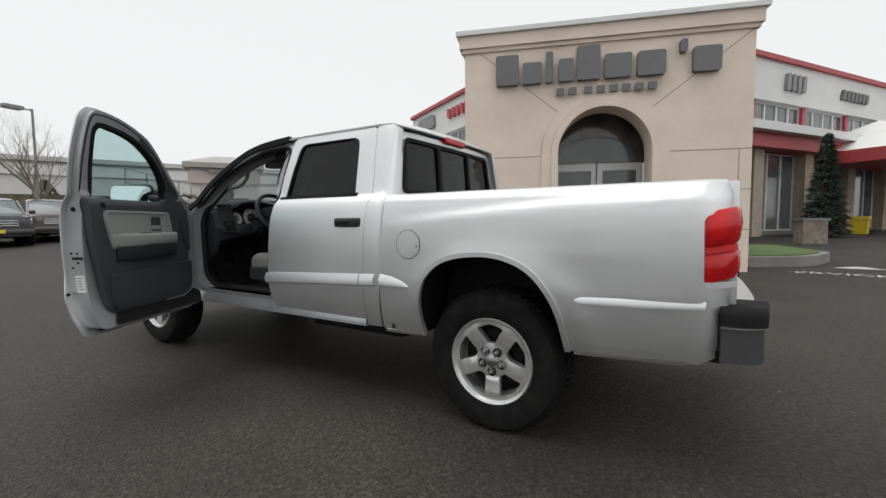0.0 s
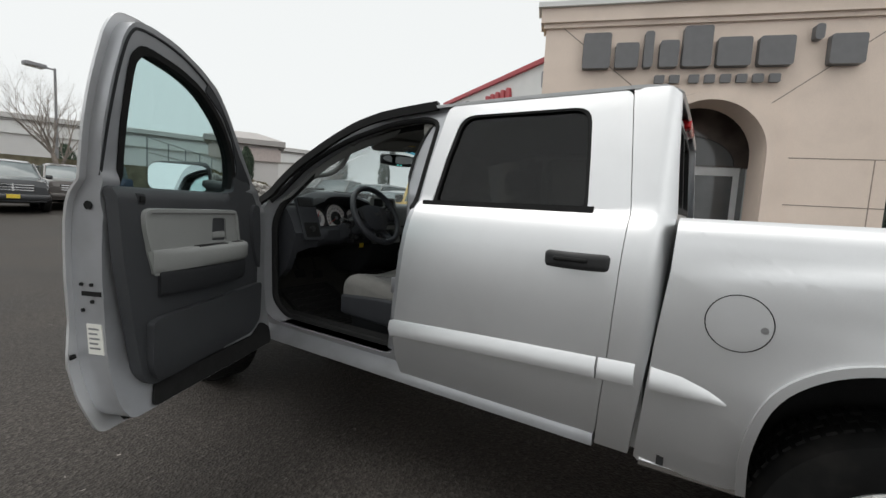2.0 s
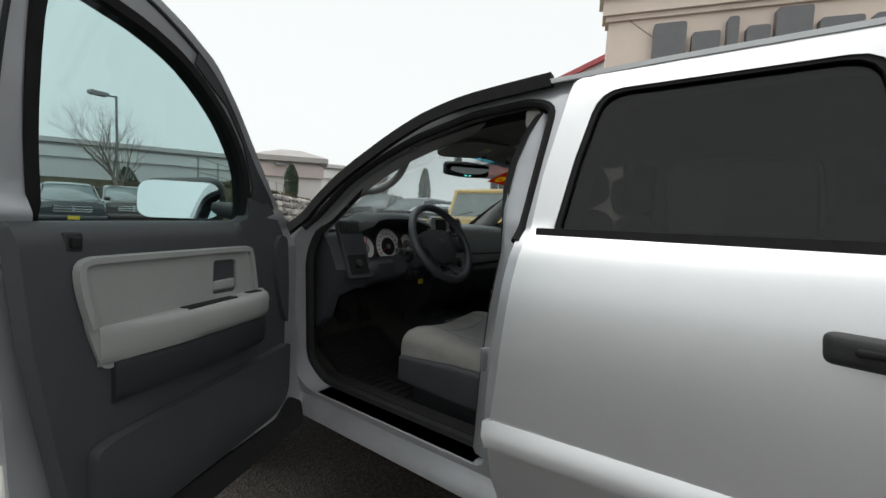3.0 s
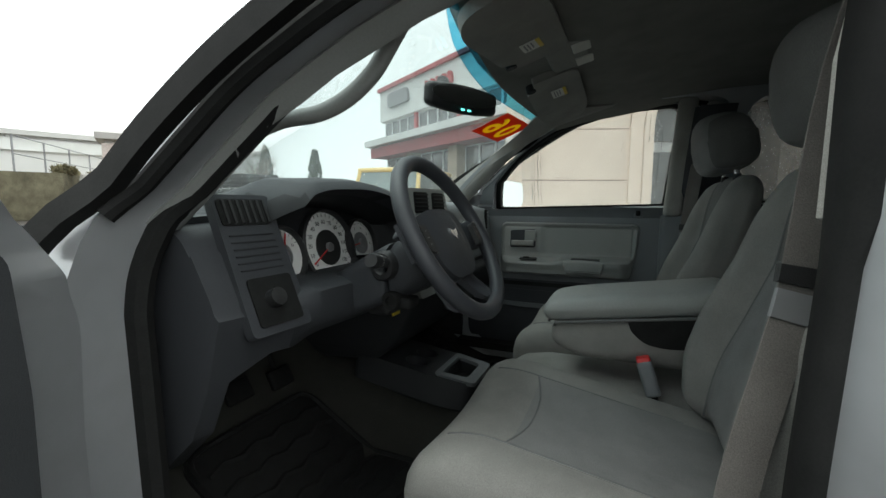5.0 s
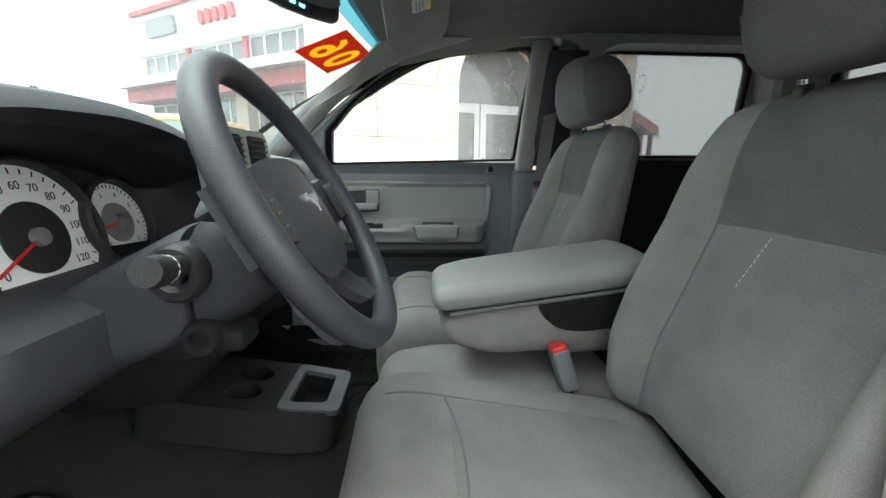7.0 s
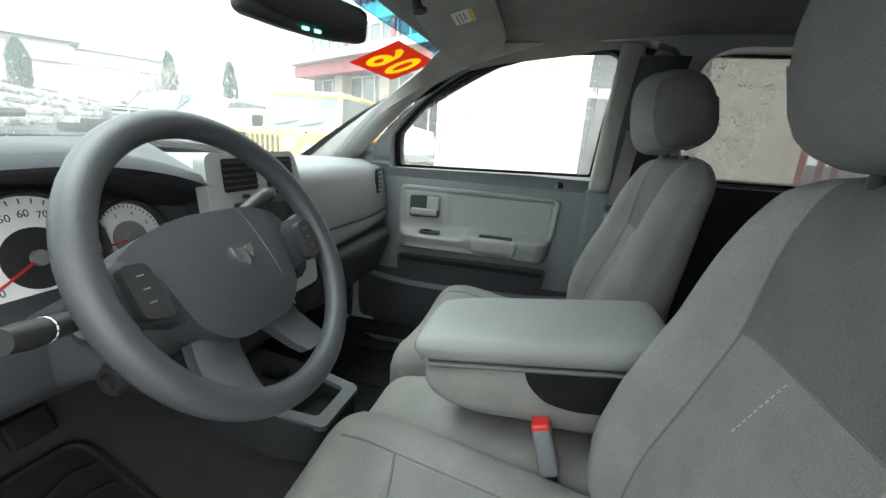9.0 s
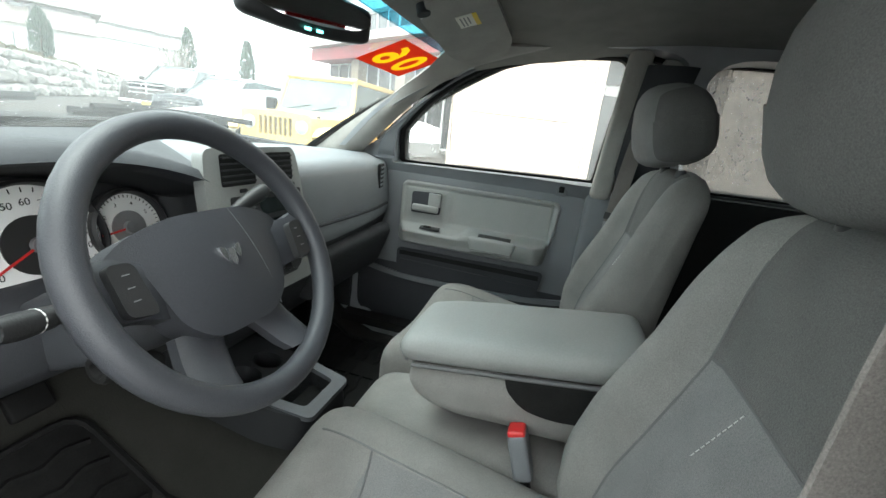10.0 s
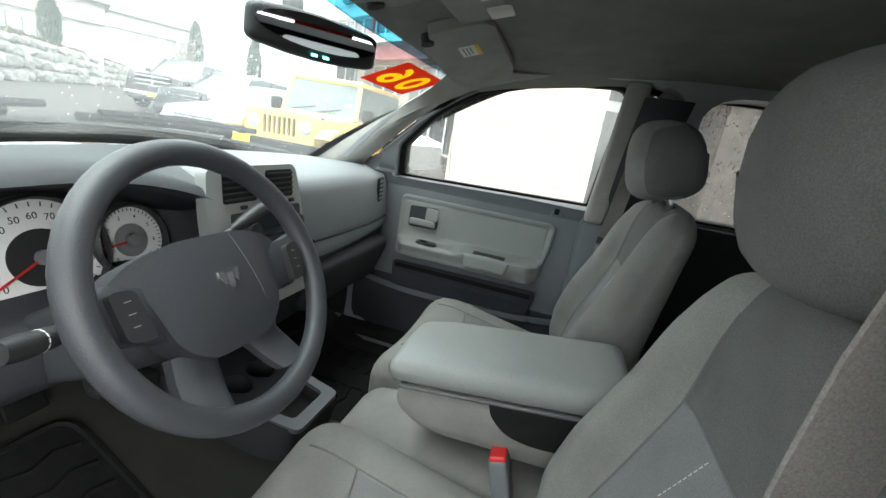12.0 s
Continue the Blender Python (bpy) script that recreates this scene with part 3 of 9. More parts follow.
# ---- main building, two wings behind the tower ----
def wing(name, p0, p1, flip, n_bays, label):
    """A two-storey showroom wing between two plan points, its front to the lot."""
    a, b = Vector((*p0, 0)), Vector((*p1, 0))
    u = (b - a).normalized()
    L = (b - a).length
    nrm = Vector((u.y, -u.x, 0)) * (1 if flip else -1)
    M = Matrix(((u.x, 0, nrm.x, a.x), (u.y, 0, nrm.y, a.y), (0, 1, 0, 0), (0, 0, 0, 1)))
    pl = flat(M)
    t = thing(name, label, "building", kind="structure")

    def slab(nm, u0, u1, z0, z1, w0, w1, m, label="", bevel=0):
        bm = B()
        plate(bm, [(u0, z0), (u0, z1), (u1, z1), (u1, z0)], [], lambda x, v, w: pl(x, v, w1 - w), w1 - w0)
        return part(nm, bm, m, t, label)

    slab("parapet", 0, L, 6.05, 7.75, -0.4, 0.25, WHITE_WALL, "white panelled parapet")
    slab("coping", -0.1, L + 0.1, 7.75, 7.95, -0.5, 0.4, RED_TRIM, "red roof edge")
    slab("core", 0.05, L - 0.05, -0.5, 7.6, -9.0, -0.45, GREY_WALL)
    slab("canopy", 0, L, 4.50, 4.83, -0.2, 1.3, WHITE_WALL, "white canopy edge")
    slab("red_band", 0, L, 3.92, 4.48, -0.2, 0.9, RED_TRIM, "red fascia band")
    slab("plinth", 0, L, -0.5, 0.45, -0.4, 0.1, CONCRETE)
    bay = L / n_bays
    for i in range(n_bays):
        x0, x1 = i * bay, (i + 1) * bay
        slab("pier", x0 - 0.13, x0 + 0.13, 4.83, 6.06, -0.4, 0.12, RED_TRIM, "red pier")
        slab("stone_pier", x0 - 0.35, x0 + 0.35, 0.2, 3.92, -0.3, 0.45, TAN_WALL, "tan stone pier")
        for lo, hi, cols in ((4.86, 6.03, 4), (0.45, 3.88, 3)):
            o = 0.13 if lo > 3 else 0.35
            bm = B()
            w = (x1 - x0 - 2 * o) / cols
            holes = [[(x0 + o + c * w + 0.05, lo + 0.06), (x0 + o + c * w + 0.05, hi - 0.06), (x0 + o + (c + 1) * w - 0.05, hi - 0.06), (x0 + o + (c + 1) * w - 0.05, lo + 0.06)] for c in range(cols)]
            plate(bm, [(x0 + o, lo), (x0 + o, hi), (x1 - o, hi), (x1 - o, lo)], holes, lambda x, v, ww: pl(x, v, -ww), 0.1)
            fr = part("window_frame", bm, ALU, t)
            for h in holes:
                bm = B()
                plate(bm, [(h[0][0] - 0.01, h[0][1] - 0.01), (h[1][0] - 0.01, h[1][1] + 0.01), (h[2][0] + 0.01, h[2][1] + 0.01), (h[3][0] + 0.01, h[3][1] - 0.01)], [], lambda x, v, ww: pl(x, v, -0.05 - ww), 0.01)
                part("pane", bm, SHOP_GLASS, fr)
    return t, pl, L


left_wing, PLW, LLW = wing("building_left_wing", (13.3, 2.6), (21.3, 15.4), False, 4, "white two-storey showroom wing with red trim and window bands")
right_wing, PRW, LRW = wing("building_right_wing", (13.4, 1.6), (32.4, -11.5), True, 6, "white two-storey showroom wing with red roof edge")


def wall_logo(parent_pl, u, z, w, h, m, label, blocks=1):
    t = thing("wall_sign", label, "sign")
    for i in range(blocks):
        bm = B()
        a, b = u - w / 2 + i * w / blocks, u - w / 2 + (i + 0.8) * w / blocks if blocks > 1 else u + w / 2
        plate(bm, rounded([(a, z - h / 2), (a + 0.05 * w, z + h / 2), (b, z + h / 2), (b - 0.02 * w, z - h / 2)], h * 0.3), [], lambda x, v, ww: parent_pl(x, v, 0.40 - ww), 0.14)
        part("letter_block", bm, m, t)


wall_logo(PLW, LLW - 2.3, 7.05, 2.3, 0.75, LAMP_GREY, "grey oval raised sign on the white parapet")
wall_logo(PLW, LLW - 6.2, 7.0, 2.4, 0.55, RED_TRIM, "red raised letter blocks on the white parapet", 5)
wall_logo(PLW, LLW - 10.6, 7.0, 1.9, 0.75, LAMP_GREY, "grey raised letter blocks on the white parapet", 4)
wall_logo(PRW, 5.6, 7.0, 1.5, 0.5, RED_TRIM, "red raised letter blocks on the white parapet", 5)
wall_logo(PRW, 10.4, 6.95, 1.6, 0.75, LAMP_GREY, "grey raised letter blocks on the white parapet", 4)
wall_logo(PRW, 15.6, 6.9, 2.6, 0.5, LETTER, "dark raised letter blocks on the white parapet", 7)


# ---- the pickup truck: rear axle at y = 0, nose towards +y, driver's side at -x ----
truck = thing("pickup_truck", "silver four-door pickup truck with its driver's door wide open", "pickup truck")
ZS = [0.38, 0.46, 0.55, 0.66, 0.78, 0.95, 1.06, 1.13, 1.19, 1.225, 1.245, 1.265, 1.30, 1.45, 1.62, 1.68, 1.73]
XS = [0.800, 0.838, 0.872, 0.899, 0.910, 0.914, 0.910, 0.902, 0.886, 0.868, 0.850, 0.832, 0.822, 0.782, 0.733, 0.712, 0.672]
CV = [0.5, 0.58, 0.66, 0.72, 0.78, 0.86, 0.95, 1.0, 1.06, 1.10, 1.13, 1.16, 1.19, 1.21, 1.225, 1.235, 1.245, 1.255, 1.265, 1.30, 1.37, 1.45, 1.53, 1.62, 1.65]


def half(z):
    return interp(z, ZS, XS)


def side(s, inset=0.0):
    return lambda u, v, w: Vector((s * (half(v) - inset - w), u, v))


def bed_half(y, z):
    x = interp(z, [0.38, 0.46, 0.55, 0.66, 0.78, 0.95, 1.06, 1.12, 1.17, 1.215, 1.240, 1.252, 1.256], [0.800, 0.838, 0.872, 0.899, 0.912, 0.918, 0.916, 0.912, 0.905, 0.893, 0.872, 0.842, 0.80])
    zc = interp(y, [-1.1, -0.4, 0.2, 0.6], [1.185, 1.165, 1.12, 1.08])
    fade = interp(y, [0.25, 0.62], [1, 0])
    x -= 0.016 * fade * max(0.0, min(1.0, (z - zc) / 0.03))
    d = math.hypot(y + 0.02, z - 0.40)
    x += 0.013 * math.exp(-((d - 0.50) / 0.085) ** 2) * (1 if z > 0.45 else 0.6)
    x -= 0.10 * max(0.0, (-y - 0.93) / 0.13) ** 2
    return x


def front_half(y, z):
    x = half(min(z, 1.23))
    d = math.hypot(y - 3.335, z - 0.40)
    x += 0.02 * math.exp(-((d - 0.50) / 0.08) ** 2)
    return x - 0.20 * max(0.0, (y - 3.75) / 0.5) ** 2


ARCH = [(0.385, 0.47), (0.392, 0.62), (0.360, 0.765), (0.290, 0.855), (0.18, 0.912), (0.006, 0.935), (-0.13, 0.917), (-0.235, 0.868), (-0.315, 0.785), (-0.372, 0.67), (-0.405, 0.50)]
ARCH_S = curve(ARCH, 4)

DOOR_R = [(0.797, 0.488), (1.612, 0.478), (1.636, 0.58), (1.640, 0.70), (1.618, 0.864), (1.583, 1.219), (1.572, 1.406), (1.532, 1.668), (1.49, 1.683), (0.83, 1.683), (0.797, 1.668), (0.752, 1.25), (0.772, 0.78)]
WIN_R = [(1.520, 1.256), (1.492, 1.45), (1.455, 1.630), (0.925, 1.628), (0.905, 1.45), (0.888, 1.262)]


def opening_front():
    return rounded([(1.672, 0.575), (2.52, 0.575), (2.605, 0.66), (2.615, 1.12), (2.585, 1.245), (2.41, 1.412), (2.27, 1.493), (2.10, 1.565), (1.87, 1.624), (1.66, 1.640), (1.585, 1.615), (1.606, 1.40), (1.622, 1.23), (1.664, 0.80)], [0.05, 0.08, 0.08, 0.05, 0.04, 0.05, 0.05, 0.05, 0.05, 0.04, 0.04, 0.05, 0.05, 0.1], 4)



def glass_pane(name, outline, s, inset, parent, m, label="", cv=()):
    bm = B()
    plate(bm, outline, [], side(s, inset), 0.005, cv=cv)
    return part(name, bm, m, parent, label)


def body_shell():
    for s in (-1, 1):
        # cab side frame with both door openings
        bm = B()
        outer = [(0.70, 0.50), (2.74, 0.49), (2.735, 0.60), (2.735, 1.12), (2.70, 1.175), (2.585, 1.275), (2.51, 1.350), (2.42, 1.424), (2.25, 1.531), (2.05, 1.620), (1.75, 1.674), (1.5, 1.688), (0.70, 1.688), (0.66, 1.26)]
        rear_open = rounded([(0.85, 0.575), (1.56, 0.575), (1.575, 0.8), (1.51, 1.24), (1.44, 1.625), (0.92, 1.625), (0.85, 1.24)], 0.06)
        ahead = (lambda pts: [(y + 0.085 * max(0.0, min(1.0, (y - 1.30) / 0.15)) * max(0.0, min(1.0, (z - 1.22) / 0.2)), z) for y, z in pts]) if s > 0 else (lambda pts: pts)
        rear_open, win_r = ahead(rear_open), ahead(WIN_R)
        front_open = opening_front()
        if s > 0:
            outer = [(y + 0.09 * (y > 1.7 and z > 1.15), z) for y, z in outer]
            front_open = [(y + 0.10 * max(0.0, min(1.0, (y - 1.58) / 0.3)) * (z > 1.0), z) for y, z in front_open]
        plate(bm, outer, [front_open, rear_open], side(s, 0.028), 0.11, cu=lin(0.8, 2.7, 12), cv=CV)
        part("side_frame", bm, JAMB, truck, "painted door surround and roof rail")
        # corner panel behind the rear door
        bm = B()
        plate(bm, [(0.69, 0.475), (0.7945, 0.475), (0.7695, 0.78), (0.7495, 1.25), (0.7935, 1.66), (0.797, 1.683), (0.68, 1.680), (0.652, 1.655), (0.64, 1.45), (0.625, 1.25), (0.64, 0.95)], [], lambda u, v, w, s=s: Vector((s * (half(v) - w - 0.034 * max(0.0, (0.695 - u) / 0.055) ** 2.4), u, v)), 0.05, cu=[0.645, 0.655, 0.665, 0.675, 0.685, 0.695, 0.72], cv=CV)
        part("cab_corner", bm, SILVER, truck, "silver panel behind the rear door")
        # sill under the doors
        bm = B()
        sweep(bm, [(s * 0.862, y, 0) for y in (0.80, 2.74)], [(-s * i, v) for i, v in ((0.0, 0.470), (0.0, 0.505), (0.016, 0.53), (0.022, 0.575), (0.13, 0.575), (0.13, 0.485), (0.05, 0.465))])
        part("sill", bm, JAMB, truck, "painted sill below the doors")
        # rear door
        bm = B()
        plate(bm, rounded(ahead(DOOR_R), [0.05, 0.06, 0, 0.0, 0.05, 0, 0, 0.03, 0.0, 0, 0.03, 0.03, 0]), [rounded(win_r, [0.02, 0, 0.06, 0.06, 0, 0.02])], side(s), 0.045, cu=lin(0.85, 1.6, 7), cv=CV)
        d = part("rear_door", bm, SILVER, truck, "closed silver rear door")
        bm = B()
        o = rounded(win_r, [0.02, 0, 0.06, 0.06, 0, 0.02])
        c = Vector((1.2, 1.44))
        inn = [tuple(c + (Vector(p) - c) * 0.955) for p in o]
        plate(bm, o, [inn], side(s, 0.004), 0.03, cv=[1.3, 1.37, 1.45, 1.53])
        part("window_seal", bm, BLACK, d)
        glass_pane("pane", [tuple(c + (Vector(p) - c) * 0.97) for p in o], s, 0.016, d, GLASS_DARK, "dark privacy glass", cv=[1.3, 1.37, 1.45, 1.53, 1.6])
        bm = B()
        sweep(bm, [(s * half(1.262) - s * 0.002, y, 1.262 - 0.006 * (y - 0.88)) for y in (0.868, 1.56)], [(-0.012, -0.012), (0.012, -0.012), (0.008, 0.012), (-0.008, 0.012)])
        part("belt_moulding", bm, BLACK, d)
        # pull handle in its cup
        bm = B()
        rbox(bm, 0.034, 0.215, 0.052, 0.016, 3, Matrix.Translation((s * 0.918, 0.892, 1.092)), lambda q: Vector((q.x - s * 0.02 * (q.y / 0.1) ** 2, q.y, q.z + (0.004 if q.z > 0 else 0))))
        h = part("door_handle", bm, TRIM, d, "black plastic pull handle")
        bm = B()
        rbox(bm, 0.016, 0.11, 0.014, 0.006, 2, Matrix.Translation((s * 0.933, 0.905, 1.098)))
        part("finger_slot", bm, BLACK, h)
        # moulding strip that lies along the doors and onto the bed
        bm = B()
        sweep(bm, [(s * 0.908, y, z) for y, z in ((0.80, 0.757), (1.20, 0.742), (1.62, 0.722), (1.642, 0.715))], [(0.0 * s, -0.036), (0.020 * s, -0.028), (0.023 * s, 0.006), (0.004 * s, 0.036), (-0.02 * s, 0.036), (-0.02 * s, -0.036)])
        part("side_moulding", bm, SILVER, d, "raised silver side moulding")
        bm = B()
        sweep(bm, [(s * 0.908, y, z) for y, z in ((0.685, 0.762), (0.735, 0.760), (0.793, 0.758))], [(0.0, -0.036), (0.020 * s, -0.028), (0.023 * s, 0.006), (0.004 * s, 0.036), (-0.02 * s, 0.036), (-0.02 * s, -0.036)])
        part("side_moulding", bm, SILVER, truck)
        bm = B()
        rings = []
        for y, z, k in ((0.642, 0.765, 1.0), (0.56, 0.760, 0.85), (0.49, 0.750, 0.5), (0.435, 0.738, 0.08)):
            rings.append([Vector((s * (0.910 + a * k), y, z + b * k)) for a, b in ((-0.012, -0.036), (0.020, -0.028), (0.023, 0.006), (0.004, 0.036), (-0.012, 0.036))])
        loft(bm, rings)
        part("side_moulding", bm, SILVER, truck)
        # bed side
        bm = B()
        out = [(0.612, 1.252), (0.617, 1.10), (0.638, 0.90), (0.672, 0.475), (0.660, 0.462)] + ARCH_S + [(-0.945, 0.520), (-1.005, 0.55), (-1.012, 0.735), (-1.05, 0.765), (-1.055, 0.836), (-0.967, 0.838), (-0.955, 0.86), (-0.951, 1.09), (-0.963, 1.108), (-1.045, 1.135), (-1.052, 1.20), (-1.03, 1.256)]
        plate(bm, out, [], lambda u, v, w, s=s: Vector((s * (bed_half(u, v) - w), u, v)), 0.03, cu=lin(-1.02, 0.55, 40), cv=[0.55, 0.62, 0.70, 0.76, 0.82, 0.88, 0.94, 1.0, 1.04, 1.08, 1.10, 1.12, 1.14, 1.16, 1.18, 1.20, 1.215, 1.23, 1.24, 1.246, 1.251])
        part("bed_side", bm, SILVER, truck, "silver load bed side", sharp=50)
        bm = B()
        pts = [(s * (bed_half(y, z) + 0.004), y, z) for y, z in ARCH_S]
        sweep(bm, pts, [(-0.012, -0.010), (0.012, -0.010), (0.012, 0.010), (-0.012, 0.010)], up=(1, 0, 0))
        part("wheel_arch_lip", bm, SILVER, truck)
        # inner arch
        bm = B()
        arch_in = [(y * 1.05, 0.40 + (z - 0.40) * 1.03) for y, z in ARCH_S]
        rings = [[Vector((s * (x or min(0.885, bed_half(y, z) - 0.02)), y, z)) for y, z in [(arch_in[0][0], 0.47)] + arch_in + [(arch_in[-1][0], 0.47)]] for x in (0, 0.55)]
        loft(bm, rings, closed=False, caps=False)
        bm2 = [Vector((s * 0.55, y, z)) for y, z in arch_in]
        bm.faces.new([bm.verts.new(p) for p in bm2])
        part("wheel_house", bm, BLACK, truck)
        # lower lip strip under the bed
        bm = B()
        sweep(bm, [(s * 0.850, -0.43, 0.494), (s * 0.856, -0.90, 0.517)], [(-0.006, -0.008), (0.006, -0.008), (0.006, 0.008), (-0.006, 0.008)])
        part("bed_lip", bm, CHROME, truck)
        bm = B()
        sweep(bm, [(s * 0.842, 0.655, 0.462), (s * 0.844, 0.392, 0.468)], [(-0.006, -0.008), (0.006, -0.008), (0.006, 0.008), (-0.006, 0.008)])
        part("bed_lip", bm, CHROME, truck)
        # crease moulding behind the wheel
        bm = B()
        rings = []
        for y, z, k in ((-0.445, 0.745, 0.4), (-0.47, 0.746, 0.9), (-0.70, 0.752, 1), (-0.965, 0.764, 1)):
            rings.append([Vector((s * (bed_half(y, z) + a * k), y, z + b * k)) for a, b in ((-0.01, -0.022), (0.009, -0.018), (0.011, 0.000), (0.001, 0.018), (-0.01, 0.018))])
        loft(bm, rings)
        part("side_moulding", bm, SILVER, truck)
        # tail lamp wraps the corner
        bm = B()
        rings = []
        for z, k in ((0.855, -0.002), (0.885, 0.010), (0.945, 0.008), (0.972, -0.010), (0.998, 0.006), (1.06, 0.014), (1.11, 0.006), (1.125, -0.004)):
            y1 = interp(z, [0.85, 1.125], [-0.957, -0.953])
            rings.append([Vector((s * (x + k * (x > 0.83)), y - k * (y < -1.0), z + dz)) for x, y, dz in ((0.86, y1, 0), (0.897 * 1.0, y1, 0), (0.895, -0.985, 0.0), (0.880, -1.025, 0.01), (0.850, -1.062, 0.018), (0.78, -1.075, 0.022), (0.72, -1.07, 0.02), (0.72, -1.0, 0.02), (0.80, -0.98, 0.01))])
        loft(bm, rings)
        lamp = part("tail_lamp", bm, LENS_RED, truck, "red ribbed tail lamp")
        bm = B()
        sweep(bm, [(s * 0.893, -0.93, 0.972), (s * 0.894, -0.97, 0.975), (s * 0.876, -1.03, 0.985), (s * 0.845, -1.066, 0.99)], [(-0.006, -0.012), (0.006, -0.012), (0.006, 0.012), (-0.006, 0.012)])
        part("lamp_divider", bm, RED, lamp)
        bm = B()
        sweep(bm, [(s * 0.885, -0.925, 0.842), (s * 0.888, -0.97, 0.842), (s * 0.868, -1.03, 0.848), (s * 0.84, -1.06, 0.852)], [(-0.010, -0.012), (0.010, -0.012), (0.010, 0.012), (-0.010, 0.012)])
        part("lamp_trim", bm, SILVER, lamp)
        # front fender with its arch
        bm = B()
        fa = [(3.335 + a, b) for a, b in arc(0, 0.40, 0.44, 12, 168, 20, 0.50)]
        fen = [(2.755, 0.445), (2.745, 0.60), (2.740, 1.16), (2.90, 1.20), (3.4, 1.175), (3.9, 1.13), (4.15, 1.06), (4.15, 0.55), (3.80, 0.46)] + fa + [(2.87, 0.445)]
        plate(bm, fen, [], lambda u, v, w, s=s: Vector((s * (front_half(u, v) - w), u, v)), 0.03, cu=lin(2.8, 4.1, 18), cv=[0.55, 0.62, 0.70, 0.78, 0.86, 0.94, 1.0, 1.06, 1.12])
        part("front_fender", bm, SILVER, truck, "silver front fender")
        bm = B()
        rings = [[Vector((s * x, y, z)) for y, z in [(3.335 + a * 1.03, b) for a, b in arc(0, 0.40, 0.44, 0, 180, 20, 0.50)]] for x in (0.86, 0.50)]
        loft(bm, rings, closed=False, caps=False)
        bm.faces.new([bm.verts.new(p) for p in rings[1]])
        part("wheel_house", bm, BLACK, truck)
        # drip moulding along the screen pillar and roof
        bm = B()
        path = [(s * (half(z) - 0.004), y, z) for y, z in curve([(2.66, 1.18), (2.575, 1.275), (2.51, 1.345), (2.42, 1.420), (2.33, 1.478), (2.24, 1.530), (2.15, 1.577), (2.05, 1.620), (1.95, 1.648), (1.85, 1.666), (1.60, 1.688)], 4)]
        sweep(bm, path, [(-0.019, -0.014), (0.019, -0.014), (0.016, 0.011), (-0.016, 0.011)], up=(1, 0, 0))
        part("drip_moulding", bm, BLACK, truck)
        # rubber seal round the front door opening
        bm = B()
        lip = [tuple(Vector((2.1, 1.1)) + (Vector(p) - Vector((2.1, 1.1))) * 0.995) for p in front_open if s > 0 or p[1] > 1.22]
        tube(bm, [(s * (half(z) - 0.036), y, z) for y, z in lip], 0.014, 8, loop=s > 0, up=(1, 0, 0))
        part("door_seal", bm, BLACK, truck)
        if s < 0:
            bm = B()
            tube(bm, [(s * (half(z) - 0.128), y, z) for y, z in front_open], 0.021, 8, loop=True, up=(1, 0, 0))
            part("inner_seal", bm, BLACK, truck, "thick black rubber seal")
            # centre pillar: painted jamb stepping in and forward to a broad rubber strip
            zs = [0.585, 0.70, 0.80, 0.90, 1.02, 1.10, 1.19, 1.28, 1.38, 1.46, 1.54, 1.60]
            xs_in = lambda z: interp(z, [0.585, 0.80, 1.02, 1.19, 1.38, 1.50, 1.60], [0.765, 0.76, 0.745, 0.72, 0.715, 0.69, 0.655])
            ys_in = lambda z: interp(z, [0.585, 0.80, 1.02, 1.19, 1.38, 1.50, 1.60], [1.762, 1.753, 1.740, 1.723, 1.722, 1.706, 1.660])
            wrap = lambda z: interp(z, [1.22, 1.36, 1.60], [0.0, 0.046, 0.050])
            yo = lambda z: interp(z, [0.575, 0.80, 1.23, 1.40, 1.615], [1.672, 1.664, 1.622, 1.606, 1.585])
            bm = B()
            loft(bm, [[Vector(p) for p in ((-(half(z) - 0.040), yo(z) + 0.002, z), (-(half(z) - 0.062), yo(z) + 0.020, z), (-(xs_in(z) + 0.045), ys_in(z) - 0.030, z), (-(xs_in(z) + 0.022), ys_in(z) - 0.007, z), (-xs_in(z), ys_in(z), z), (-(xs_in(z) - 0.012), yo(z) - 0.02, z), (-(half(z) - 0.045), yo(z) - 0.02, z))] for z in zs])
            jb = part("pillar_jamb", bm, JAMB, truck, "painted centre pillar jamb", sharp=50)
            bm = B()
            loft(bm, [[Vector(p) for p in ((-(xs_in(z) + 0.006 + wrap(z)), ys_in(z) + 0.004 - wrap(z) * 0.9, z), (-(xs_in(z) - 0.008 + wrap(z) * 0.5), ys_in(z) + 0.014 - wrap(z) * 0.2, z), (-(xs_in(z) - 0.030), ys_in(z) + 0.017, z), (-(xs_in(z) - 0.044), ys_in(z) + 0.010, z), (-(xs_in(z) - 0.044), ys_in(z) - 0.03, z), (-(xs_in(z) + 0.004), ys_in(z) - 0.02, z))] for z in zs])
            part("pillar_seal", bm, BLACK, jb, "broad black rubber strip", sharp=70)
            bm = B()
            cyl(bm, (-0.805, 1.690, 0.885), (-0.800, 1.718, 0.885), 0.010, n=12)
            rbox(bm, 0.06, 0.006, 0.07, 0.003, 1, Matrix.Translation((-0.812, 1.697, 0.885)) @ pose(0, 0, 0, 0, 0, -28))
            part("door_striker", bm, STEEL, jb, "bright steel door striker")

    # fuel flap on the driver's side
    bm = B()
    plate(bm, arc(0.442, 0.974, 0.076, 0, 351, 39), [], lambda u, v, w: Vector((-(bed_half(u, v) + 0.003 - w), u, v)), 0.01)
    flap = part("fuel_flap", bm, SILVER, truck, "round silver fuel flap")
    bm = B()
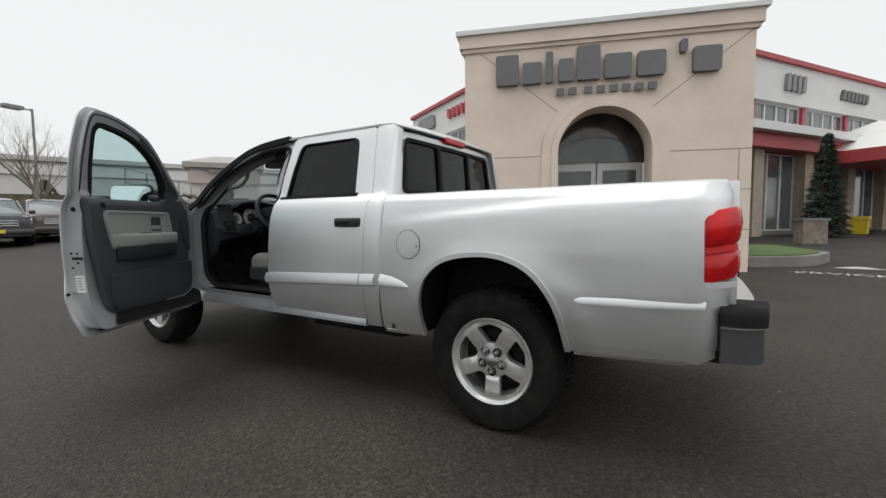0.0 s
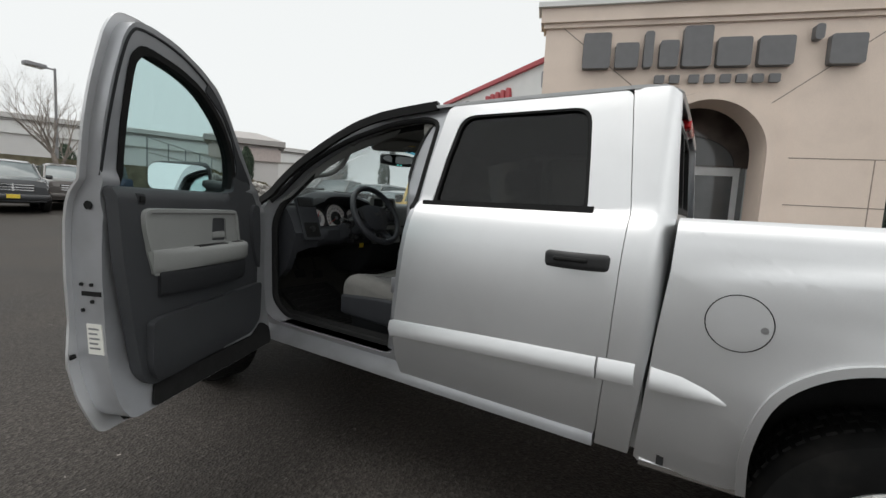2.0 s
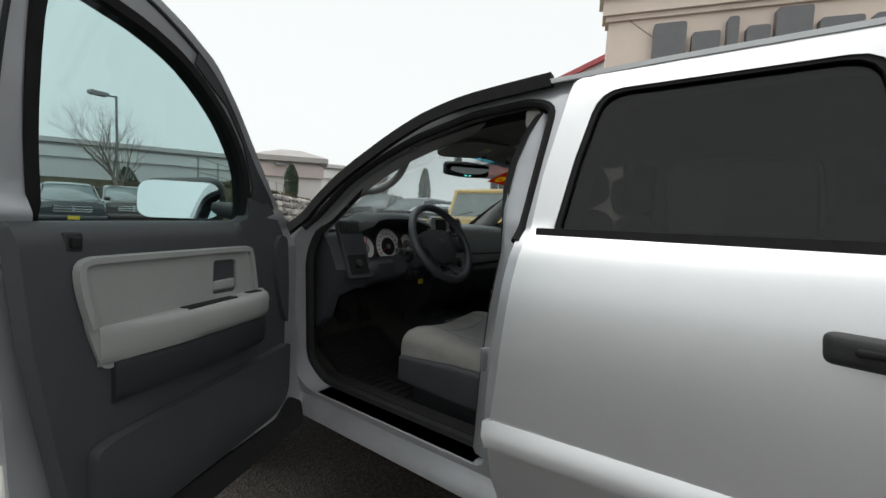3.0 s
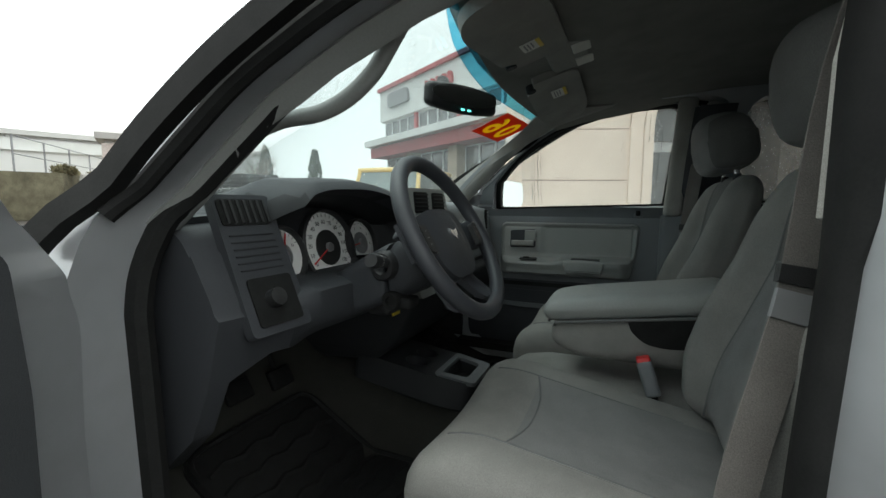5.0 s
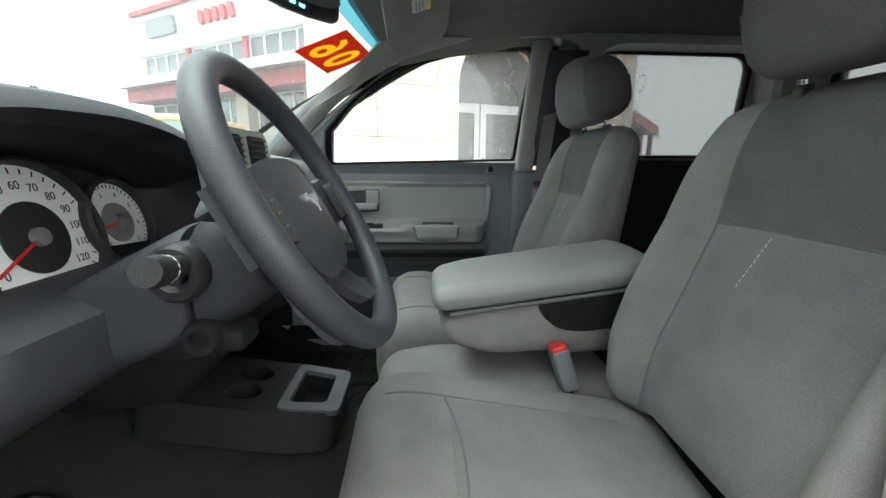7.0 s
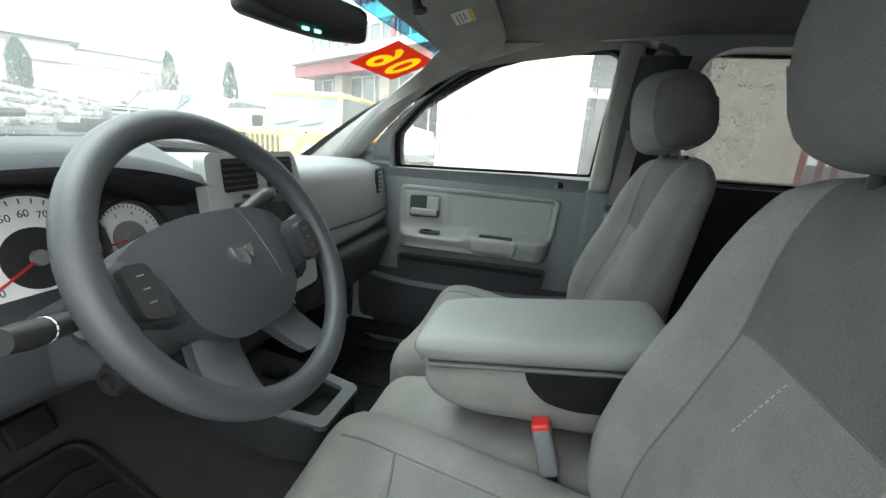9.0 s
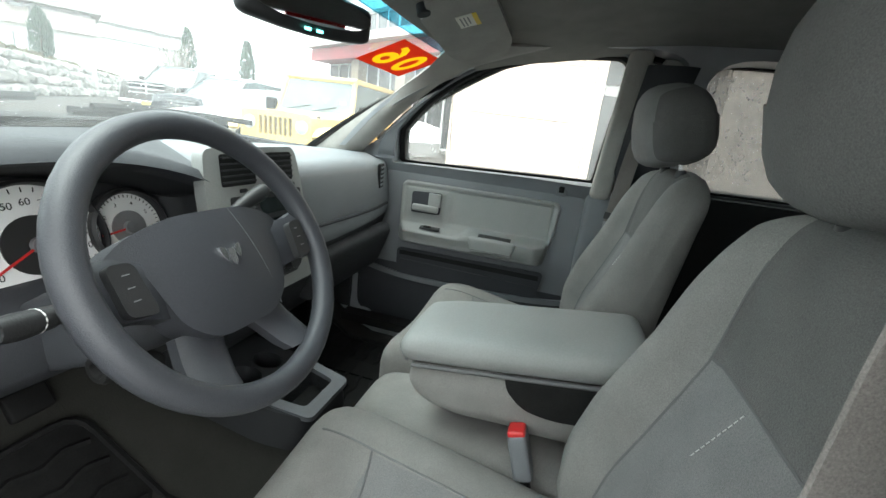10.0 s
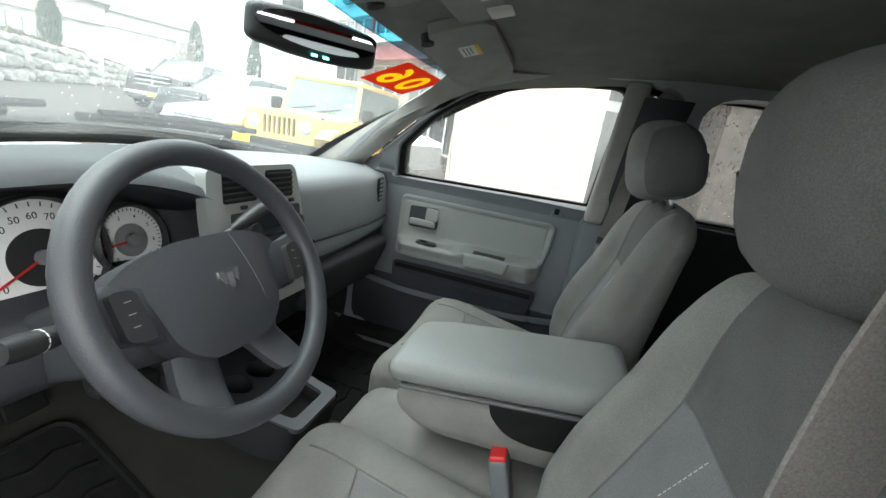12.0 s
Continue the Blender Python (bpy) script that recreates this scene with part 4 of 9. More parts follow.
    tube(bm, [(-(bed_half(y, z) + 0.001), y, z) for y, z in arc(0.442, 0.974, 0.078, 0, 351, 39)], 0.0014, 6, loop=True, up=(1, 0, 0))
    part("flap_gap", bm, BLACK, flap)
    bm = B()
    cyl(bm, (-0.917, 0.384, 0.966), (-0.924, 0.384, 0.966), 0.009)
    part("flap_latch", bm, STEEL, flap)

    # roof
    bm = B()
    ys = [0.655, 0.67, 0.70, 0.78, 1.0, 1.3, 1.6, 1.85, 2.0, 2.1, 2.16]

    ahead = lambda x: interp(x, [-0.62, -0.4, 0.15, 0.7], [0.0, 0.02, 0.07, 0.07])

    def roof(x, y):
        edge = interp(y, [0.655, 0.70, 1.5, 1.75, 2.05, 2.16], [1.664, 1.680, 1.681, 1.668, 1.620, 1.578])
        crown = interp(y, [0.655, 0.69, 0.8, 1.2, 1.8, 2.16], [0.01, 0.035, 0.045, 0.046, 0.05, 0.065])
        k = abs(x) / 0.714
        return (x * interp(y, [0.655, 0.67, 0.70, 0.78, 1.7, 2.16], [0.91, 0.94, 0.97, 1, 1, 0.965]), y + (0.10 * (1 - k * k) + ahead(x)) * max(0, (y - 1.85) / 0.31), edge + crown * (1 - min(k, 1.0) ** 2.6))
    grid(bm, roof, [-0.714, -0.69, -0.66, -0.6, -0.45, -0.25, 0, 0.25, 0.45, 0.6, 0.66, 0.69, 0.714], ys, 0.012)
    part("roof", bm, SILVER, truck, "silver roof panel")
    bm = B()

    def liner(x, y):
        k = abs(x) / 0.70
        e = interp(y, [0.68, 1.5, 1.75, 2.05, 2.16], [1.635, 1.640, 1.630, 1.580, 1.548])
        return (x, y + (0.10 * (1 - k * k) + ahead(x)) * max(0, (y - 1.85) / 0.31), e + 0.045 * (1 - k ** 2))
    grid(bm, liner, lin(-0.69, 0.69, 13), [0.69, 0.9, 1.3, 1.6, 1.8, 1.95, 2.05, 2.13], 0.012)
    part("headliner", bm, HEADLINER, truck, "grey woven headliner")
    # cab back wall with its three-piece window
    bm = B()
    back = lambda u, v, w: Vector((u, 0.668 + w + 0.045 * max(0, 1 - (u / 0.75) ** 2) * -0.6 + 0.03 * max(0, (v - 1.25) / 0.4), v))
    plate(bm, [(-0.80, 0.48), (0.80, 0.48), (0.79, 1.22), (0.66, 1.66), (-0.66, 1.66), (-0.79, 1.22)], [rounded([(-0.66, 1.27), (0.66, 1.27), (0.60, 1.625), (-0.60, 1.625)], 0.05)], back, 0.03, cu=lin(-0.7, 0.7, 11))
    bw = part("cab_back", bm, SILVER, truck)
    bm = B()
    o = rounded([(-0.66, 1.27), (0.66, 1.27), (0.60, 1.625), (-0.60, 1.625)], 0.05)
    plate(bm, o, [rounded([(-0.62, 1.295), (-0.235, 1.295), (-0.235, 1.60), (-0.575, 1.60)], 0.04), rounded([(-0.20, 1.295), (0.20, 1.295), (0.20, 1.60), (-0.20, 1.60)], 0.03), rounded([(0.62, 1.295), (0.235, 1.295), (0.235, 1.60), (0.575, 1.60)], 0.04)], lambda u, v, w: back(u, v, w - 0.006), 0.03, cu=lin(-0.6, 0.6, 9))
    part("rear_window_frame", bm, BLACK, bw)
    for a, b in ((-0.63, -0.22), (-0.21, 0.21), (0.22, 0.63)):
        bm = B()
        plate(bm, [(a, 1.285), (b, 1.285), (b * 0.97, 1.61), (a * 0.97, 1.61)], [], lambda u, v, w: back(u, v, w + 0.01), 0.005, cu=lin(-0.6, 0.6, 9))
        part("pane", bm, GLASS_DARK, bw)
    bm = B()
    rbox(bm, 0.30, 0.045, 0.045, 0.012, 3, Matrix.Translation((0, 0.668, 1.670)))
    part("high_brake_lamp", bm, LENS_RED, truck, "red brake lamp above the rear window")
    # load bed
    bm = B()
    for x0, ya, yb in ((0.86, -1.04, -0.46), (0.53, -0.46, 0.46), (0.86, 0.46, 0.60)):
        box(bm, -x0, x0, ya, yb, 0.70, 0.73)
    box(bm, -0.86, 0.86, 0.585, 0.605, 0.48, 1.24)
    part("bed_floor", bm, TRIM, truck)
    bm = B()
    box(bm, -0.80, 0.80, -1.075, -1.03, 0.66, 1.245, bevel=0.012)
    tg = part("tailgate", bm, SILVER, truck, "silver tailgate")
    bm = B()
    box(bm, -0.12, 0.12, -1.09, -1.07, 1.08, 1.16, bevel=0.008)
    part("tailgate_handle", bm, TRIM, tg)
    # rear bumper
    bm = B()
    prof = lambda x: [Vector((x, y + 0.10 * (abs(x) / 0.92) ** 3, z)) for y, z in ((-1.06, 0.742), (-1.165, 0.742), (-1.185, 0.725), (-1.188, 0.66), (-1.165, 0.57), (-1.14, 0.55), (-1.06, 0.55))]
    loft(bm, [prof(x) for x in lin(-0.72, 0.72, 15)])
    bp = part("rear_bumper", bm, SILVER, truck, "silver step bumper with a black top pad")
    for s in (-1, 1):
        bm = B()
        loft(bm, [[Vector((s * x, y, z)) for x, y in rounded([(0.68, -1.185), (0.84, -1.170), (0.882, -1.10), (0.886, -1.018), (0.68, -1.018)], [0, 0.06, 0.06, 0.01, 0])] for z in (0.548, 0.60, 0.684)])
        part("bumper_end", bm, mat("bumper_paint", (0.085, 0.085, 0.088), 0.35, 0.4, 0.05), bp, "grey painted bumper end")
        bm = B()
        loft(bm, [[Vector((s * (x - k), y, z)) for x, y in rounded([(0.68, -1.20), (0.85, -1.180), (0.892, -1.105), (0.893, -1.016), (0.68, -1.016)], [0, 0.06, 0.06, 0.01, 0])] for z, k in ((0.690, 0.0), (0.735, 0.0), (0.752, 0.006), (0.762, 0.02))])
        part("bumper_pad", bm, BLACK, bp, "black plastic step pad")
        bm = B()
        sweep(bm, [(s * 0.80, -1.183, 0.688), (s * 0.862, -1.150, 0.687), (s * 0.889, -1.09, 0.686), (s * 0.891, -1.018, 0.686)], [(-0.004, -0.004), (0.004, -0.004), (0.004, 0.004), (-0.004, 0.004)])
        part("bumper_line", bm, CHROME, bp)
    # bonnet, grille and front bumper
    bm = B()
    grid(bm, lambda x, y: (x * interp(y, [2.8, 4.2], [1, 0.86]), y, interp(y, [2.82, 3.1, 3.8, 4.15, 4.22], [1.135, 1.13, 1.10, 1.05, 1.0]) + 0.03 * (1 - (x / 0.8) ** 2) + 0.012 * (1 if abs(x) < 0.35 else 0)), [-0.80, -0.76, -0.6, -0.37, -0.34, 0, 0.34, 0.37, 0.6, 0.76, 0.80], lin(2.84, 4.22, 14), 0.012)
    part("bonnet", bm, SILVER, truck, "silver bonnet")
    bm = B()
    box(bm, -0.60, 0.60, 4.13, 4.24, 0.72, 1.04, bevel=0.02)
    gr = part("grille", bm, TRIM, truck)
    bm = B()
    box(bm, -0.60, 0.60, 4.22, 4.26, 0.865, 0.90, bevel=0.008)
    box(bm, -0.025, 0.025, 4.22, 4.26, 0.73, 1.03, bevel=0.008)
    part("grille_bar", bm, CHROME, gr)
    for s in (-1, 1):
        bm = B()
        rbox(bm, 0.17, 0.12, 0.20, 0.03, 3, Matrix.Translation((s * 0.70, 4.14, 0.90)))
        part("headlamp", bm, LAMP_GLASS, truck)
    bm = B()
    loft(bm, [[Vector((x, 4.30 - 0.22 * (abs(x) / 0.9) ** 3 + dy, z)) for dy, z in ((0, 0.70), (0.03, 0.66), (0.03, 0.50), (0, 0.45), (-0.1, 0.45), (-0.1, 0.70))] for x in lin(-0.88, 0.88, 13)])
    part("front_bumper", bm, SILVER, truck)
    # chassis and underside
    bm = B()
    for s in (-1, 1):
        box(bm, s * 0.42 - 0.04, s * 0.42 + 0.04, -1.05, 4.1, 0.42, 0.54)
    box(bm, -0.70, 0.70, 0.68, 2.8, 0.44, 0.50)
    cyl(bm, (-0.75, 0, 0.372), (0.75, 0, 0.372), 0.05)
    cyl(bm, (-0.75, 3.335, 0.372), (0.75, 3.335, 0.372), 0.04)
    lathe(bm, [(0.02, -0.12), (0.11, -0.08), (0.14, 0), (0.11, 0.08), (0.02, 0.12)], 16, Matrix.Translation((0.1, 0, 0.372)))
    box(bm, -0.55, -0.30, 0.75, 1.6, 0.32, 0.46, bevel=0.03)
    part("chassis", bm, BLACK, truck, "dark frame and underside")
    # cowl and wipers
    bm = B()
    grid(bm, lambda u, r: screen_pt(u, 0.01) + Vector((0, *((0.016, 0.018), (0.06, 0.026), (0.10, 0.016), (0.15, -0.015))[r])), lin(-0.97, 0.97, 17), [0, 1, 2, 3], 0.01)
    part("cowl", bm, BLACK, truck, "black plastic cowl below the windscreen")
    for u0, u1 in ((-0.72, -0.10), (0.05, 0.72)):
        bm = B()
        over = lambda u, k: screen_pt(u, k) + Vector((0, 0.024, 0.042))
        tube(bm, [over(u, 0.02 + 0.03 * (u - u0)) for u in lin(u0, u1 - 0.08, 6)], 0.013, 6)
        tube(bm, [over(u, 0.05 + 0.05 * (u - u0)) for u in lin(u0 + 0.05, u1, 7)], 0.010, 6)
        tube(bm, [over(u, 0.045 + 0.05 * (u - u0)) + Vector((0, 0, 0.008)) for u in lin(u0 + 0.2, u1 - 0.15, 5)], 0.006, 6)
        part("wiper", bm, BLACK, truck)


def screen_pt(x, k):
    """A point of the windscreen; k from its foot to its head."""
    hw = 0.745 + (0.665 - 0.745) * k
    c = 1 - x * x
    fore = interp(x, [-1, -0.75, -0.4, 0.2, 1], [-0.17 * (1 - k) ** 1.4, -0.06 * (1 - k), 0.03, 0.07, 0.07])
    return Vector((x * hw, 2.83 + (2.10 - 2.83) * k + c * (0.175 - 0.075 * k) + fore, 1.197 + (1.588 - 1.197) * k + 0.035 * math.sin(math.pi * k) + c * (0.035 * k + 0.055 * (1 - k))))


def windscreen():
    us = lin(-1, 1, 15)
    bm = B()
    grid(bm, lambda k, x: screen_pt(x, k), lin(0, 0.915, 9), us, 0.005)
    w = part("windscreen", bm, GLASS_WET, truck, "clear windscreen speckled with rain")
    bm = B()
    grid(bm, lambda k, x: screen_pt(x, k), lin(0.915, 1.0, 4), us, 0.005)
    part("shade_band", bm, GLASS_BLUE, w, "blue shade band along the top edge")
    bm = B()
    loop = [screen_pt(x, 0) for x in us] + [screen_pt(1, k) for k in lin(0.1, 0.9, 9)] + [screen_pt(x, 1) for x in reversed(us)] + [screen_pt(-1, k) for k in lin(0.9, 0.1, 9)]
    sweep(bm, loop, [(-0.022, -0.006), (0.016, -0.006), (0.016, 0.008), (-0.022, 0.008)], up=(0, 0.5, 1), loop=True)
    part("screen_seal", bm, BLACK, w)


def wheel(x, y, s):
    """Alloy wheel, its face towards s."""
    M = Matrix.Translation((x, y, 0.372)) @ Matrix(((0, 0, s, 0), (1, 0, 0, 0), (0, s, 0, 0), (0, 0, 0, 1))) @ pose(0, 0, 0, 0, 0, 74)
    bm = B()
    lathe(bm, [(0.215, -0.19), (0.226, -0.20), (0.29, -0.215), (0.345, -0.205), (0.366, -0.17), (0.372, -0.11), (0.372, -0.02), (0.366, 0.0), (0.345, 0.028), (0.29, 0.040), (0.238, 0.030), (0.226, 0.018), (0.222, -0.02)], 56, M)
    w = part("wheel", bm, TYRE, truck, "alloy road wheel with a black tyre")
    # tread blocks on the running face
    bm = B()
    for i in range(60):
        for k, off in ((-0.15, 0), (-0.092, 0.5), (-0.035, 0.0)):
            a = 2 * math.pi * (i + off) / 60
            R = M @ Matrix.Rotation(a, 4, "Z")
            box(bm, 0.368, 0.377, -0.012, 0.012, k - 0.022, k + 0.022, R)
    part("tread", bm, TYRE, w)
    bm = B()
    lathe(bm, [(0.228, 0.022), (0.222, 0.030), (0.212, 0.026), (0.206, 0.004), (0.200, -0.06), (0.205, -0.19)], 56, M)
    rim = part("rim", bm, ALLOY, w, "five-spoke alloy rim")
    # disc face with five openings
    holes = []
    for i in range(5):
        c = 90 + 72 * i + 36
        holes.append(rounded([(p[0], p[1]) for p in [(q * math.cos(radians(c + o)), q * math.sin(radians(c + o))) for q, o in ((0.092, -12), (0.150, -20), (0.186, -24), (0.193, 0), (0.186, 24), (0.150, 20), (0.092, 12))]], 0.018, 4))
    bm = B()

    def face(u, v, w):
        r = math.hypot(u, v)
        a = math.degrees(math.atan2(v, u)) - 90
        ridge = math.cos(radians(a * 5)) * 0.5 + 0.5
        return M @ Vector((u, v, interp(r, [0, 0.05, 0.09, 0.15, 0.205, 0.212], [0.006, 0.004, -0.002, 0.004, 0.012, 0.012]) + 0.012 * ridge * interp(r, [0.05, 0.1, 0.17, 0.21], [0, 1, 0.8, 0]) - w))
    plate(bm, arc(0, 0, 0.210, 0, 354, 59), holes, face, 0.035, cu=[-0.15, -0.1, -0.05, 0, 0.05, 0.1, 0.15], cv=[-0.15, -0.1, -0.05, 0, 0.05, 0.1, 0.15])
    part("spokes", bm, ALLOY, rim, sharp=50)
    bm = B()
    lathe(bm, [(0.0, -0.09), (0.19, -0.09)], 24, M)
    lathe(bm, [(0.10, -0.088), (0.15, -0.07), (0.15, -0.06), (0.10, -0.06)], 24, M)
    part("brake_drum", bm, BLACK, w)
    for i in range(5):
        bm = B()
        a = radians(90 + 72 * i)
        lathe(bm, [(0.017, -0.004), (0.015, 0.006), (0.0115, 0.006), (0.010, 0.024), (0.0, 0.027)], 6, M @ Matrix.Translation((0.057 * math.cos(a), 0.057 * math.sin(a), 0.004)))
        nut = part("lug_nut", bm, STEEL, rim)
        # black disc in place of the shade in the nut's recess
        bm = B()
        lathe(bm, [(0.0, 0.0), (0.021, 0.0), (0.021, 0.0035), (0.024, 0.0045)], 16, M @ Matrix.Translation((0.057 * math.cos(a), 0.057 * math.sin(a), 0.004)))
        part("nut_recess", bm, BLACK, nut)
    bm = B()
    lathe(bm, [(0.031, 0.004), (0.030, 0.016), (0.022, 0.020), (0, 0.021)], 20, M)
    part("centre_cap", bm, STEEL, rim)


body_shell()
windscreen()
for wx, wy, ws in ((-0.802, 0.0, -1), (0.802, 0.0, 1), (-0.802, 3.335, -1), (0.802, 3.335, 1)):
    wheel(wx, wy, ws)

# shorter tail behind the rear wheels
for ob in truck.children_recursive:
    if ob.type == "MESH" and not any(abs(v) > 1e-6 for v in ob.matrix_world.translation):
        for v in ob.data.vertices:
            if v.co.y < -0.45:
                v.co.y = -0.45 + (v.co.y + 0.45) * 0.94


# ---- front doors: the driver's stands open, the passenger's is shut ----
WIN_D = [(1.762, 1.243), (1.748, 1.42), (1.724, 1.608), (1.752, 1.630), (1.95, 1.622), (2.15, 1.578), (2.29, 1.508), (2.385, 1.435), (2.472, 1.342), (2.488, 1.222)]
HINGE = Vector((-0.885, 2.64, 0))
SWING = 66


def door_outside(s, d):
    """Mirror, pull handle and moulding on the outer face of a front door."""
    mx, my, mz, turn = (-1.135, 2.392, 1.315, 34) if s < 0 else (1.06, 2.50, 1.30, -14)
    MM = Matrix.Translation((mx, my, mz)) @ Matrix.Rotation(radians(turn), 4, "Z")
    bm = B()
    rbox(bm, 0.275, 0.10, 0.165, 0.05, 4, MM @ Matrix.Translation((0, 0.025, 0)), lambda q: Vector((q.x, q.y * (1.0 - 0.35 * (abs(q.x) / 0.11) ** 2 * (q.y > 0)), q.z * (1 - 0.1 * q.x * s / 0.11))))
    mir = part("wing_mirror", bm, SILVER if s > 0 else TRIM, d, "wing mirror housing")
    bm = B()
    plate(bm, rounded([(-0.125, -0.066), (0.125, -0.066), (0.125, 0.066), (-0.125, 0.066)], 0.045), [], flat(MM @ Matrix.Translation((0, -0.040 if s < 0 else -0.026, 0)) @ pose(0, 0, 0, 79 if s < 0 else 88, 0, 0)), 0.004)
    part("mirror_glass", bm, MIRROR, mir)
    bm = B()
    tube(bm, [(s * 0.83, my + 0.06, 1.265), (s * 0.92, my + 0.06, 1.275), (s * 1.03, my + 0.04, 1.29)], [0.04, 0.032, 0.03], 10)
    part("mirror_arm", bm, TRIM, mir)
    bm = B()
    rbox(bm, 0.03, 0.19, 0.05, 0.015, 3, Matrix.Translation((s * 0.915, 1.80, 1.092)))
    part("door_handle", bm, TRIM, d)
    # side moulding
    bm = B()
    sweep(bm, [(s * 0.908, y, z) for y, z in ((1.665, 0.715), (2.2, 0.70), (2.655, 0.685))], [(0.0, -0.036), (0.020 * s, -0.028), (0.023 * s, 0.006), (0.004 * s, 0.036), (-0.02 * s, 0.036), (-0.02 * s, -0.036)])
    part("side_moulding", bm, SILVER, d)


def passenger_door(label, WIN):
    s = 1
    fore = lambda pts: [(y + 0.06 * (y > 2.0 and z > 1.2) + 0.085 * (y < 1.66 and z > 1.2), z) for y, z in pts]
    skin = fore([(1.66, 0.452), (2.60, 0.450), (2.655, 0.56), (2.65, 1.12), (2.60, 1.215), (2.49, 1.325), (2.35, 1.448), (2.21, 1.550), (2.07, 1.632), (1.92, 1.697), (1.75, 1.727), (1.61, 1.730), (1.570, 1.700), (1.582, 1.406), (1.620, 1.219), (1.612, 0.864), (1.603, 0.68), (1.606, 0.57)])
    bow = [tuple(p) for p in curve(WIN[3:9], 3)]
    win = rounded(WIN[:3] + bow + WIN[9:], [0.01, 0, 0.02, 0.02] + [0] * (len(bow) - 1) + [0.012])
    bm = B()
    plate(bm, rounded(skin, [0.05, 0.05, 0, 0, 0.02, 0, 0, 0, 0, 0, 0.02, 0.03, 0.03, 0, 0, 0.04, 0, 0.0]), [win], side(s), 0.028, cu=lin(1.7, 2.6, 8), cv=CV)
    d = part("front_door", bm, SILVER, truck, label)
    # inner pressing: thick edge round the door, with the latch face
    bm = B()
    inner = fore([(1.69, 0.50), (2.53, 0.49), (2.575, 0.58), (2.57, 1.20), (2.47, 1.312), (2.335, 1.432), (2.20, 1.532), (2.06, 1.614), (1.915, 1.679), (1.75, 1.708), (1.635, 1.710), (1.600, 1.68), (1.612, 1.406), (1.648, 1.219), (1.640, 0.864), (1.634, 0.68)])
    plate(bm, rounded(inner, [0.05, 0.05, 0, 0.03, 0, 0, 0, 0, 0, 0.02, 0.03, 0.02, 0, 0, 0, 0]), [win], lambda u, v, w: Vector((s * (half(v) - 0.027 - w * (1.0 if v < 1.24 else 0.72 - 0.25 * min(1, (v - 1.24) / 0.2))), u, v)), 0.105, cu=lin(1.7, 2.5, 7), cv=CV)
    inn = part("inner_pressing", bm, SLATE, d, "slate inner face of the door frame")
    # black run channel round the glass
    bm = B()
    c = Vector((1.98, 1.43))
    plate(bm, win, [[tuple(c + (Vector(p) - c) * 0.955) for p in win]], side(s, 0.012), 0.044, cv=[1.3, 1.37, 1.45, 1.53, 1.6])
    part("window_seal", bm, BLACK, d)
    glass_pane("pane", [tuple(c + (Vector(p) - c) * 0.97) for p in win], s, 0.032, d, GLASS, "clear door glass streaked with rain", cv=[1.3, 1.37, 1.45, 1.53, 1.6])
    # rubber strip along the foot of the door
    bm = B()
    tube(bm, [(s * (half(0.5) - 0.06), y, 0.492) for y in lin(1.70, 2.56, 6)], 0.016, 8)
    part("foot_seal", bm, BLACK, d)
    # trim panel
    tr = lambda base: (lambda u, v, w: Vector((s * (base + w), u, v)))
    X = 0.752
    bm = B()
    trim_o = rounded([(1.70, 1.236), (1.715, 0.95), (1.70, 0.62), (1.74, 0.575), (2.54, 0.560), (2.60, 0.62), (2.61, 1.06), (2.66, 1.235), (2.52, 1.34), (2.475, 1.31), (2.488, 1.22)], [0.01, 0, 0.02, 0.06, 0.05, 0.03, 0.05, 0.03, 0.02, 0, 0])
    plate(bm, trim_o, [], lambda u, v, w: Vector((s * (X + 0.028 * max(0, (v - 1.17) / 0.08) ** 2 * 0.6 - 0.012 * math.sin(max(0, min(1, (v - 0.58) / 0.24)) * math.pi) + w), u, v)), 0.045, cu=lin(1.75, 2.45, 5), cv=[0.62, 0.68, 0.74, 0.80, 0.83, 0.9, 1.0, 1.1, 1.17, 1.19, 1.21, 1.23])
    panel = part("door_trim", bm, SLATE, d, "slate moulded door trim", sharp=50)
    panel.data.materials.append(SLATE_MID)
    for pg in panel.data.polygons:
        if pg.center.z < 0.85:
            pg.material_index = 1
    # pale insert: raised border, sunk panel, block round the release lever, ledge below
    ya, yb, za, zb = 1.848, 2.446, 0.922, 1.168
    soft = lambda v, lo, hi: (lambda k: k * k * (3 - 2 * k))(max(0.0, min(1.0, (v - lo) / (hi - lo))))

    def mould(u, v):
        slant = 0.016 * (1 - soft(v, 0.93, 1.05)) + 0.012 * (1 - soft(v, 0.99, 1.168))
        dx = min(u - (ya + slant), yb - u)
        dz = min(v - za, zb - v)
        r = 0.030
        edge = r - math.hypot(r - dx, r - dz) if dx < r and dz < r else min(dx, dz)
        if edge <= 0.0:
            return -0.012 + max(-0.02, edge)
        p = 0.014 - 0.011 * soft(edge, 0.012, 0.026) * soft(v, 1.0, 1.03)
        p += 0.008 * soft(u, 2.235, 2.262) * soft(v, 1.0, 1.03) * soft(edge, 0.013, 0.03)
        top = 1.026 - 0.016 * soft(u, 2.16, 2.20)
        led = (1 - soft(v, top - 0.026, top)) * (0.78 + 0.22 * soft(v, 0.95, 0.99)) * soft(u - ya, 0.0, 0.08) * soft(yb - u, 0.0, 0.05)
        p += 0.052 * led * soft(edge, 0.0, 0.020)
        return -0.012 + (p + 0.012) * soft(edge, 0.0, 0.007)
    bm = B()
